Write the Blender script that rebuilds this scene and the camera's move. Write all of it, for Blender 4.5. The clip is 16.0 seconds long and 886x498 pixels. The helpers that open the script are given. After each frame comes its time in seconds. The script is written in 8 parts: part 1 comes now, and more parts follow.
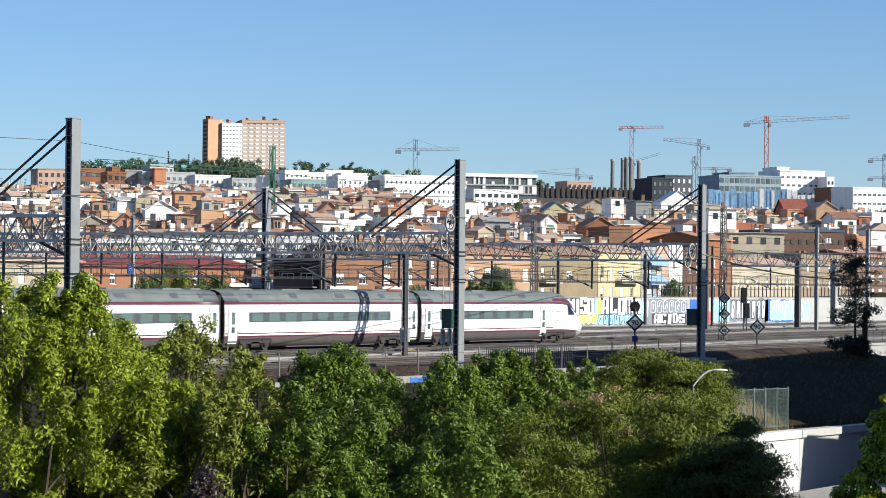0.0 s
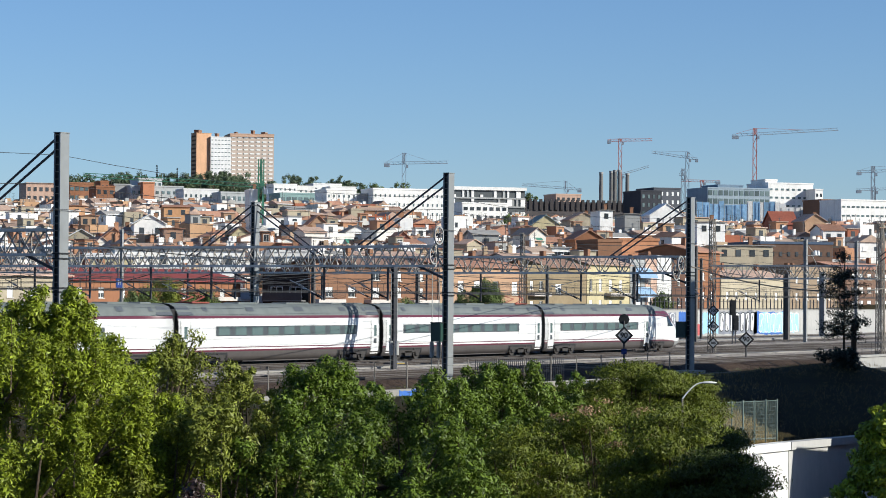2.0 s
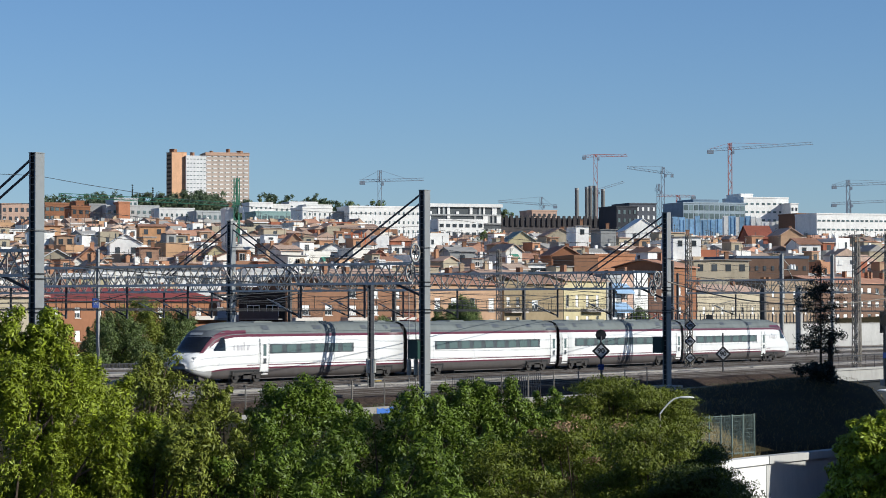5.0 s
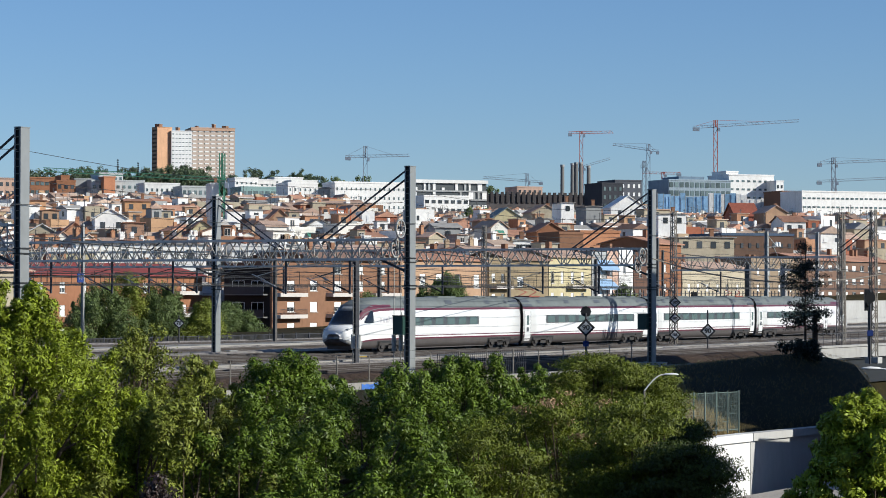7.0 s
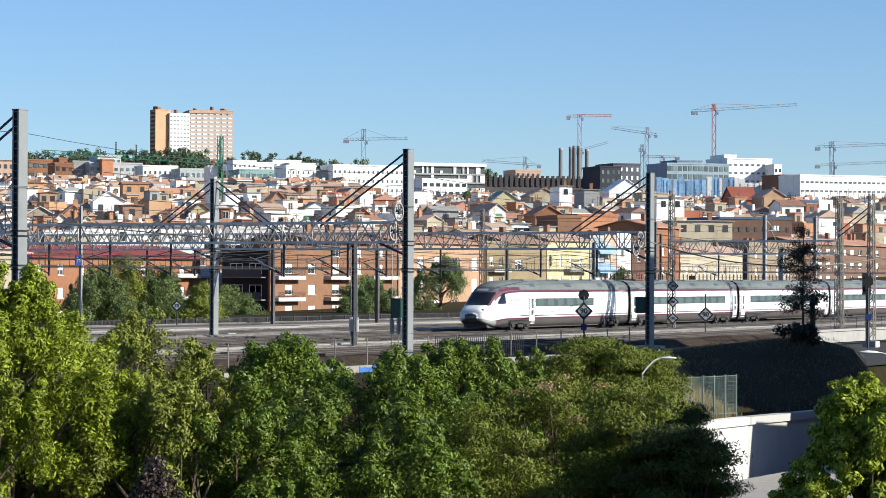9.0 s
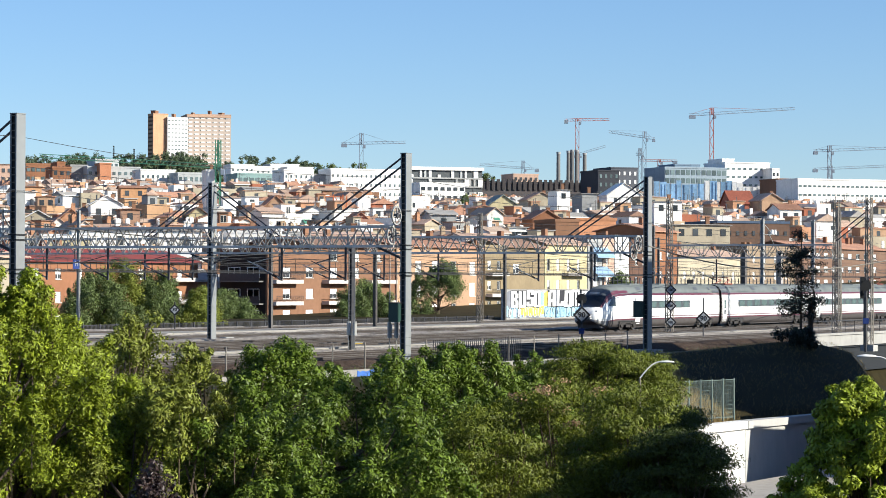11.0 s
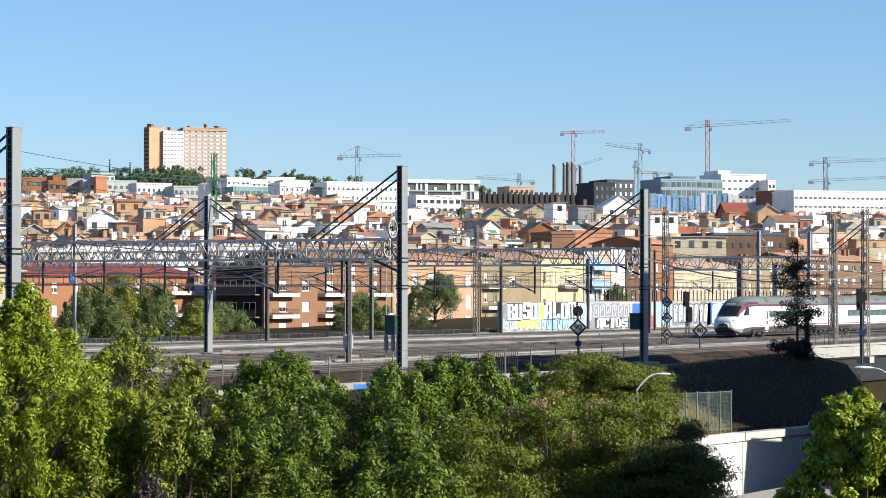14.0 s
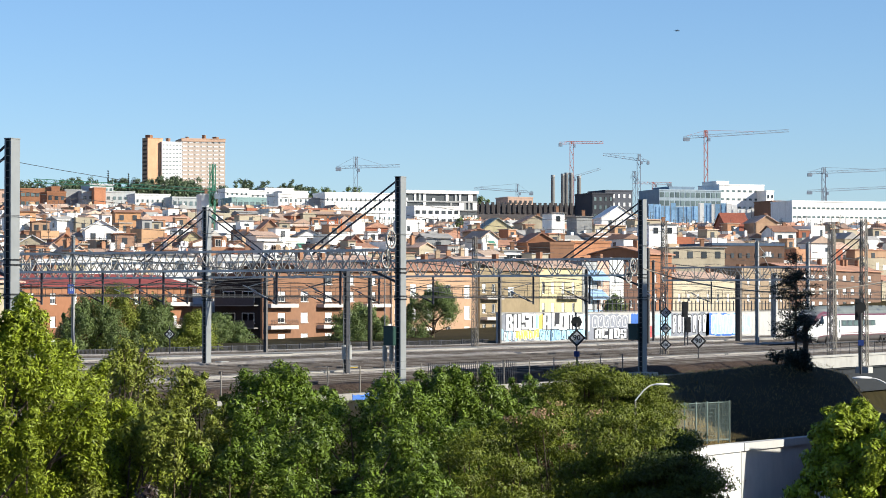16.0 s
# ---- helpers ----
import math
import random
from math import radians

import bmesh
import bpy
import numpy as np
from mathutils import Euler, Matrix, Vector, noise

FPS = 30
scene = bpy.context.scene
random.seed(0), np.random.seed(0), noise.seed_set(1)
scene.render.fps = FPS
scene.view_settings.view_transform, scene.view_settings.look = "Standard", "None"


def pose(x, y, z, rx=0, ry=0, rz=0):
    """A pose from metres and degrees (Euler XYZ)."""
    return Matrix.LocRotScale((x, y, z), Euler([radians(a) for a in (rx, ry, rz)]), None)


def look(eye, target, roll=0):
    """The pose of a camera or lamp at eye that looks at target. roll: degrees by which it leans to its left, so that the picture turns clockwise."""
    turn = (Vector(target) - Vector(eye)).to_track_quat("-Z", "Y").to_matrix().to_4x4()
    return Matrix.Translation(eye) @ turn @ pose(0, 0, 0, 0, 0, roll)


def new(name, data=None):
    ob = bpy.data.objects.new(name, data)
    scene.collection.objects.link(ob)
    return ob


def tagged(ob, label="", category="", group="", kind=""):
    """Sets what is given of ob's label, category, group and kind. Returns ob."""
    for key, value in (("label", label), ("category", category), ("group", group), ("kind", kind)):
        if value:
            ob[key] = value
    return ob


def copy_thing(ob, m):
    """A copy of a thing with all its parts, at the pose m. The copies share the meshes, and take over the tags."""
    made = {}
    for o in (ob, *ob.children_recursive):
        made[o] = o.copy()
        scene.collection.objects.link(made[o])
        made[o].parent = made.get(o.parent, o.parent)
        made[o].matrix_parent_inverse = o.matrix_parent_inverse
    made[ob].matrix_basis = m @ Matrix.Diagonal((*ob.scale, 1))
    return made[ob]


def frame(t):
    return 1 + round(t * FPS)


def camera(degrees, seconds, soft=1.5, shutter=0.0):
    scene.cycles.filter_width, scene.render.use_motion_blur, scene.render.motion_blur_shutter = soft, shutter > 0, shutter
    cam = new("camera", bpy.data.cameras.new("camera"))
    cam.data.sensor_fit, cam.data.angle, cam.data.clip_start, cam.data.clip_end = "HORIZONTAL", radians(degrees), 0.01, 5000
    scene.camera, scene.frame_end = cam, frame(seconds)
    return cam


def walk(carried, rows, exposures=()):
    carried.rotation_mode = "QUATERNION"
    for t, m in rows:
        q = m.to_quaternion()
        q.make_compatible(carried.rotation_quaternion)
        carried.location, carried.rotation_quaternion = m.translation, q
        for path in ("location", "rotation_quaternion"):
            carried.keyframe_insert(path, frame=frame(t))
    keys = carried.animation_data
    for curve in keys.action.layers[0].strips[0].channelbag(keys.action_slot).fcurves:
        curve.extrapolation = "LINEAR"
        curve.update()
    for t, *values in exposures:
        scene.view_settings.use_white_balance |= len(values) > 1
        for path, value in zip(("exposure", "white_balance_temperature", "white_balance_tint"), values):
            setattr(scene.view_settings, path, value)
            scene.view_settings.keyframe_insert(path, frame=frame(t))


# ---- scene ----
# The world: x runs along the railway (away to the east), y across it, z up from the rail tops.
EYE = Vector((0.0, 0.0, 4.5))
TH = radians(28.16)  # heading of the middle of the view, from the x axis
cam = camera(19.0, 16.0, soft=0.85, shutter=0.5)


def gaze(yaw, pitch, roll):
    a, p = TH - radians(yaw), radians(pitch)
    return look(EYE, EYE + Vector((math.cos(a) * math.cos(p), math.sin(a) * math.cos(p), math.sin(p))) * 100, roll)


# A hand-held camera that stands on one spot: seconds, yaw to the right, pitch, roll in degrees
TURNS = [
    (0.0, -1.256, 0.799, 0.541),
    (0.5, -1.176, 0.847, 0.511),
    (1.0, -1.145, 0.895, 0.422),
    (1.5, -1.110, 0.997, 0.442),
    (2.0, -1.017, 1.087, 0.386),
    (2.5, -1.004, 1.207, 0.276),
    (3.0, -0.935, 1.337, 0.177),
    (3.5, -0.836, 1.452, 0.044),
    (4.0, -0.698, 1.590, 0.102),
    (4.2, -0.683, 1.637, -0.066),
    (6.5, -0.273, 1.052, 0.110),
    (7.0, -0.187, 0.940, 0.107),
    (7.5, -0.128, 0.796, 0.201),
    (8.0, -0.119, 0.638, 0.138),
    (8.5, -0.143, 0.565, 0.191),
    (9.0, -0.144, 0.575, 0.222),
    (11.5, -0.055, 0.706, 0.220),
    (12.0, 0.020, 0.761, 0.219),
    (12.5, -0.001, 0.826, 0.133),
    (13.0, -0.038, 0.854, 0.223),
    (13.5, -0.052, 0.892, 0.161),
    (14.0, -0.016, 0.937, 0.056),
    (14.5, 0.001, 0.992, 0.011),
    (15.0, -0.000, 1.016, -0.029),
    (15.5, 0.018, 1.092, -0.061),
    (16.0, 0.016, 1.167, -0.003),
]
# Exposure and white balance: the camera darkens its picture a little in the first seconds and opens again later
LIGHT = [(0.0, 0.4, 6250), (2.0, 0.18, 6190), (4.0, -0.02, 6130), (7.0, 0.04, 6120), (8.0, 0.36, 6180), (9.0, 0.5, 6300), (12.0, 0.6, 6430), (16.0, 0.6, 6480)]
walk(cam, [(t, gaze(a, b, c)) for t, a, b, c in TURNS], [(t, stops + 0.1, kelvin, 12) for t, stops, kelvin in LIGHT])


# ---- sky and sun ----
SUN_EL, SUN_AZ = 26.0, 99.0  # elevation; direction (degrees from x) into which the sunlight travels
world = bpy.data.worlds.new("world")
scene.world = world
world.use_nodes = True
wn = world.node_tree
sky = wn.nodes.new("ShaderNodeTexSky")
sky.sky_type = "NISHITA"
sky.sun_disc = False
sky.sun_elevation = radians(SUN_EL)
sky.sun_rotation = radians(90 - (SUN_AZ + 180))
sky.altitude, sky.air_density, sky.dust_density, sky.ozone_density = 0, 0.85, 0.15, 6.2
bg = wn.nodes["Background"]
bg.inputs[1].default_value = 0.09
wn.links.new(sky.outputs[0], bg.inputs[0])
sun = new("sun", bpy.data.lights.new("sun", "SUN"))
sun.data.energy, sun.data.angle, sun.data.color = 5.0, radians(0.55), (0.98, 0.95, 0.82)
sv = Vector((math.cos(radians(SUN_AZ)) * math.cos(radians(SUN_EL)), math.sin(radians(SUN_AZ)) * math.cos(radians(SUN_EL)), -math.sin(radians(SUN_EL))))
sun.matrix_basis = look(Vector((0, 0, 60)), Vector((0, 0, 60)) + sv)


# ---- materials ----
def mat(name, col, rough=0.7, metal=0.0, var=0.12, scale=3.0, bump=0.0, spec=0.5, island=0.0, stain=0.0, rnd=0.0):
    """A surface of one base colour with two scales of variation."""
    m = bpy.data.materials.new(name)
    m.use_nodes = True
    nt = m.node_tree
    b = nt.nodes["Principled BSDF"]
    b.inputs["Roughness"].default_value, b.inputs["Metallic"].default_value = rough, metal
    b.inputs["Specular IOR Level"].default_value = min(spec, 0.12) if rough >= 0.85 else spec
    geo = nt.nodes.new("ShaderNodeNewGeometry")
    n1 = nt.nodes.new("ShaderNodeTexNoise")
    n1.inputs["Scale"].default_value, n1.inputs["Detail"].default_value = scale, 6
    n2 = nt.nodes.new("ShaderNodeTexNoise")
    n2.inputs["Scale"].default_value, n2.inputs["Detail"].default_value = scale * 0.13, 4
    for n in (n1, n2):
        nt.links.new(geo.outputs["Position"], n.inputs["Vector"])
    add = nt.nodes.new("ShaderNodeMath")
    add.operation = "ADD"
    nt.links.new(n1.outputs[0], add.inputs[0])
    nt.links.new(n2.outputs[0], add.inputs[1])
    last = add.outputs[0]
    mr = nt.nodes.new("ShaderNodeMapRange")
    mr.inputs[1].default_value, mr.inputs[2].default_value = 0.6, 1.4
    mr.inputs[3].default_value, mr.inputs[4].default_value = 1 - var, 1 + var
    nt.links.new(last, mr.inputs[0])
    last = mr.outputs[0]
    for amount, source in ((island, geo.outputs["Random Per Island"]), (rnd, None)):
        if amount:
            if source is None:
                source = nt.nodes.new("ShaderNodeObjectInfo").outputs["Random"]
            r = nt.nodes.new("ShaderNodeMapRange")
            r.inputs[3].default_value, r.inputs[4].default_value = 1 - amount, 1 + amount
            nt.links.new(source, r.inputs[0])
            mu = nt.nodes.new("ShaderNodeMath")
            mu.operation = "MULTIPLY"
            nt.links.new(last, mu.inputs[0])
            nt.links.new(r.outputs[0], mu.inputs[1])
            last = mu.outputs[0]
    mix = nt.nodes.new("ShaderNodeMix")
    mix.data_type, mix.blend_type = "RGBA", "MULTIPLY"
    mix.inputs[0].default_value = 1.0
    mix.inputs[6].default_value = (*col, 1)
    nt.links.new(last, mix.inputs[7])
    out = mix.outputs[2]
    if stain:
        n3 = nt.nodes.new("ShaderNodeTexNoise")
        n3.inputs["Scale"].default_value, n3.inputs["Detail"].default_value, n3.inputs["Roughness"].default_value = scale * 0.35, 8, 0.7
        mp = nt.nodes.new("ShaderNodeMapping")
        mp.inputs["Scale"].default_value = (1, 1, 0.25)
        nt.links.new(geo.outputs["Position"], mp.inputs[0])
        nt.links.new(mp.outputs[0], n3.inputs["Vector"])
        rr = nt.nodes.new("ShaderNodeMapRange")
        rr.inputs[1].default_value, rr.inputs[2].default_value = 0.52, 0.72
        rr.inputs[4].default_value = stain
        nt.links.new(n3.outputs[0], rr.inputs[0])
        m2 = nt.nodes.new("ShaderNodeMix")
        m2.data_type, m2.blend_type = "RGBA", "MIX"
        nt.links.new(rr.outputs[0], m2.inputs[0])
        nt.links.new(out, m2.inputs[6])
        m2.inputs[7].default_value = (col[0] * 0.45, col[1] * 0.42, col[2] * 0.4, 1)
        out = m2.outputs[2]
    nt.links.new(out, b.inputs["Base Color"])
    if bump:
        bp = nt.nodes.new("ShaderNodeBump")
        bp.inputs["Strength"].default_value, bp.inputs["Distance"].default_value = bump, 0.25 if bump >= 0.9 else 0.05
        nt.links.new(n1.outputs[0], bp.inputs["Height"])
        nt.links.new(bp.outputs[0], b.inputs["Normal"])
    return m


M = {
    # kept far below dry grass's own tone: the bank's shade is in it
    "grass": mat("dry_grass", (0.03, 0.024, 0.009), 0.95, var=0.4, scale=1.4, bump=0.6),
    "ballast": mat("ballast", (0.32, 0.285, 0.25), 0.95, var=0.55, scale=3.5, bump=1.0, stain=0.6),
    "brown_ballast": mat("brown_ballast", (0.062, 0.043, 0.032), 0.95, var=0.55, scale=2.5, bump=0.9, stain=0.6),
    "oily": mat("oily_track_ballast", (0.06, 0.032, 0.02), 0.95, var=0.35, scale=6, bump=0.6),
    "rust": mat("rail_rust", (0.04, 0.03, 0.025), 0.8, var=0.25, scale=4),
    "sleeper": mat("sleeper_concrete", (0.095, 0.087, 0.078), 0.9, var=0.15, scale=5),
    "steel": mat("galvanised_steel", (0.235, 0.245, 0.245), 0.55, 0.1, var=0.12, scale=2, stain=0.3),
    # paled to put ground-bounced light into the colour of the chords' unlit sides
    "beam_steel": mat("bounce_paled_galvanised_steel", (0.62, 0.6, 0.55), 0.6, 0.0, var=0.2, scale=2, stain=0.4),
    "lacing_steel": mat("dull_galvanised_angle", (0.4, 0.365, 0.31), 0.65, 0.0, var=0.3, scale=2, stain=0.4, island=0.35),
    "weathered": mat("weathered_steel", (0.22, 0.197, 0.165), 0.7, 0.1, var=0.2, scale=2, stain=0.4),
    "dark_steel": mat("dark_steel", (0.06, 0.06, 0.065), 0.6, 0.3, var=0.2, scale=3),
    "pole_grey": mat("dull_pole_grey", (0.13, 0.12, 0.11), 0.65, 0.1, var=0.2, scale=3, stain=0.3),
    "wire": mat("wire", (0.05, 0.05, 0.05), 0.6, 0.5),
    "white": mat("white_train_paint", (0.75, 0.745, 0.725), 0.22, var=0.03, scale=0.6, spec=0.5),
    "roofgrey": mat("train_roof_grey", (0.135, 0.152, 0.148), 0.75, var=0.2, scale=1.2, stain=0.25),
    "maroon": mat("maroon_stripe", (0.115, 0.022, 0.04), 0.4, var=0.05),
    "skirt": mat("dusty_skirt", (0.075, 0.065, 0.062), 0.75, var=0.2, scale=2),
    "black": mat("black_rubber", (0.015, 0.015, 0.016), 0.7, var=0.2),
    "glass": mat("tinted_glass", (0.11, 0.16, 0.16), 0.08, var=0.1, scale=0.8, spec=0.8),
    "concrete": mat("concrete", (0.42, 0.41, 0.39), 0.9, var=0.12, scale=2, bump=0.2, stain=0.35),
    "leaf_a": mat("leaf_olive", (0.175, 0.2, 0.028), 0.5, var=0.25, spec=0.25, scale=1.0, island=0.45),
    "leaf_b": mat("leaf_green", (0.1, 0.152, 0.014), 0.5, var=0.25, spec=0.25, scale=1.0, island=0.45),
    "bark": mat("bark", (0.10, 0.075, 0.055), 0.95, var=0.3, scale=6, bump=0.8),
    "pale_concrete": mat("pale_concrete", (0.29, 0.275, 0.25), 0.9, var=0.15, scale=1.5, stain=0.4),
    "railtop": mat("worn_rail_head", (0.12, 0.105, 0.095), 0.5, 0.3, var=0.15, scale=3),
    "pale_steel": mat("pale_painted_steel", (0.36, 0.36, 0.34), 0.55, 0.15, var=0.1, scale=3, stain=0.25),
    "fence_green": mat("faded_green_mesh", (0.12, 0.16, 0.14), 0.6, var=0.15),
    "box_green": mat("dark_green_paint", (0.018, 0.055, 0.045), 0.5, var=0.15),
    "sign_black": mat("black_sign_paint", (0.012, 0.013, 0.014), 0.6, var=0.2),
    # white greyed so the boards' shade sits in the colour
    "sign_white": mat("greyed_white_sign_paint", (0.36, 0.38, 0.4), 0.5, var=0.08, stain=0.2),
    "sign_blue": mat("blue_sign_paint", (0.014, 0.04, 0.19), 0.5, var=0.1),
    "yellow_box": mat("yellow_box_paint", (0.55, 0.38, 0.06), 0.6, var=0.15),
    "gr_blue": mat("blue_spray_paint", (0.04, 0.13, 0.42), 0.7, var=0.3, scale=2),
    "gr_white": mat("white_spray_paint", (0.7, 0.7, 0.69), 0.7, var=0.06, scale=2),
    "gr_lightblue": mat("pale_blue_spray_paint", (0.32, 0.55, 0.72), 0.7, var=0.25, scale=1.5),
    "gr_yellow": mat("yellow_spray_paint", (0.75, 0.6, 0.1), 0.7, var=0.2, scale=2),
    "gr_red": mat("red_spray_paint", (0.5, 0.1, 0.1), 0.7, var=0.2, scale=2),
    "gr_black": mat("black_spray_paint", (0.03, 0.03, 0.035), 0.7, var=0.3, scale=2),
    "gr_grey": mat("grey_spray_paint", (0.2, 0.21, 0.24), 0.7, var=0.3, scale=2),
    "roofdark": mat("train_roof_dark_grey", (0.085, 0.095, 0.105), 0.5, var=0.15, scale=1.2),
    "nosegrey": mat("lower_nose_grey", (0.3, 0.3, 0.295), 0.5, var=0.25, scale=1.6, stain=0.4),
    "bogie": mat("bogie_grime", (0.045, 0.04, 0.037), 0.8, 0.1, var=0.3, scale=5),
    "band": mat("grey_window_band", (0.075, 0.085, 0.092), 0.3, var=0.1),
    "seam": mat("seam_grey", (0.35, 0.35, 0.36), 0.6),
    "panto": mat("pantograph_red", (0.25, 0.06, 0.04), 0.6, var=0.2),
    "screen": mat("dark_windscreen", (0.012, 0.014, 0.018), 0.12, var=0.2, scale=1, spec=0.6),
    "lamp_glass": mat("headlight_glass", (0.35, 0.36, 0.36), 0.2, var=0.1),
    "logo": mat("logo_grey", (0.5, 0.48, 0.5), 0.5),
    # darker copy of the feathery leaf, with the building's shade in the colour
    "leaf_c": mat("leaf_shaded_green", (0.05, 0.07, 0.009), 0.5, var=0.25, spec=0.25, scale=1.0, island=0.45),
    "leaf_d": mat("leaf_feathery_olive", (0.115, 0.14, 0.01), 0.55, var=0.25, spec=0.25, scale=1.0, island=0.4),
    "leaf_e": mat("leaf_bright_green", (0.185, 0.23, 0.014), 0.5, var=0.25, spec=0.25, scale=1.0, island=0.5),
    "leaf_p": mat("leaf_dark_purple", (0.035, 0.018, 0.015), 0.55, var=0.25, scale=1.0, island=0.45),
    "leaf_s": mat("leaf_dull_green", (0.1, 0.14, 0.032), 0.6, var=0.3, scale=0.7, island=0.45),
    # lightened for distance haze on the ridge
    "leaf_h": mat("leaf_hill_green", (0.085, 0.12, 0.055), 0.6, var=0.3, scale=0.3, island=0.35),
    "leaf_f": mat("leaf_street_green", (0.19, 0.24, 0.016), 0.5, var=0.25, scale=1.0, spec=0.25, island=0.4),
    # needles darkened past their own tone, for the bank conifer's shade
    "needle": mat("conifer_needle", (0.014, 0.026, 0.015), 0.6, var=0.3, scale=1.0, island=0.4),
    "blossom": mat("pink_blossom", (0.36, 0.22, 0.12), 0.7, var=0.2, island=0.3),
    "straw": mat("dry_straw_grass", (0.3, 0.225, 0.1), 0.9, var=0.25, island=0.3),
    # tower orange at a third, shade put into the colour for the loggias
    "shade_brick": mat("shaded_loggia_brick", (0.2, 0.11, 0.07), 0.9, var=0.15),
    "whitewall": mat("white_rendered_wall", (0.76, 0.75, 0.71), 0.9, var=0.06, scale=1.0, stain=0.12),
    # greyer copy of the white wall: shade put into the colour
    "shaded_whitewall": mat("shaded_white_rendered_wall", (0.45, 0.44, 0.42), 0.9, var=0.1, scale=1.5, stain=0.2),
    "bridge_concrete": mat("bridge_concrete", (0.36, 0.35, 0.33), 0.9, var=0.15, scale=1.5, stain=0.3),
    "asphalt": mat("asphalt", (0.06, 0.06, 0.062), 0.9, var=0.25, scale=4, bump=0.3),
    "paving": mat("pale_paving", (0.36, 0.33, 0.29), 0.9, var=0.15, scale=3),
    "shutter": mat("white_roller_shutter", (0.78, 0.77, 0.74), 0.6, var=0.06),
    "dark_glass": mat("window_glass", (0.05, 0.055, 0.06), 0.15, var=0.3, scale=0.5, spec=0.5, rnd=0.5),
    "pale_glass": mat("greenish_window_glass", (0.12, 0.16, 0.16), 0.15, var=0.2, rnd=0.4),
    "sill": mat("pale_stone_sill", (0.55, 0.5, 0.45), 0.8, var=0.1),
    "awning_green": mat("green_awning", (0.05, 0.2, 0.14), 0.8, var=0.15),
    "awning_blue": mat("blue_awning", (0.25, 0.38, 0.55), 0.8, var=0.15),
    "scaffold_blue": mat("blue_scaffold_net", (0.27, 0.45, 0.64), 0.9, var=0.35, scale=0.9, stain=0.3, rnd=0.25),
    # red paled a little, distance haze put into the paint
    "crane_red": mat("red_crane_paint", (0.42, 0.14, 0.11), 0.6, var=0.1, scale=0.3),
    "crane_grey": mat("grey_crane_paint", (0.23, 0.27, 0.32), 0.6, var=0.1, scale=0.3),
    "crane_green": mat("green_crane_paint", (0.06, 0.21, 0.13), 0.6, var=0.1, scale=0.3),
    "crane_orange": mat("orange_crane_paint", (0.6, 0.16, 0.05), 0.6, var=0.1, scale=0.3),
    "chimney": mat("chimney_brown", (0.19, 0.185, 0.175), 0.85, var=0.15, scale=0.5, stain=0.3),
    # dark brick lifted for distance haze on the far hall
    "hazed_darkbrick": mat("dark_brick", (0.09, 0.08, 0.08), 0.9, var=0.25, scale=0.6),
}


# ---- building helpers ----
def spot(b, r):
    """The plan place at the slope b to the right of the middle of the view, r metres ahead."""
    return Vector((b * r * math.sin(TH) + r * math.cos(TH), -b * r * math.cos(TH) + r * math.sin(TH)))


def quads(name, verts, faces, material, parent=None, smooth=False):
    me = bpy.data.meshes.new(name)
    me.from_pydata(verts, [], faces)
    me.materials.append(material)
    if smooth:
        me.shade_smooth()
    ob = new(name, me)
    if parent:
        ob.parent = parent
    return ob


def thing(name, place, label, category, group="", turn=0.0):
    ob = new(name)
    ob.matrix_basis = pose(*place, 0, 0, turn)
    return tagged(ob, label, category, group)


BOXF = [(0, 3, 2, 1), (4, 5, 6, 7), (0, 1, 5, 4), (1, 2, 6, 5), (2, 3, 7, 6), (3, 0, 4, 7)]


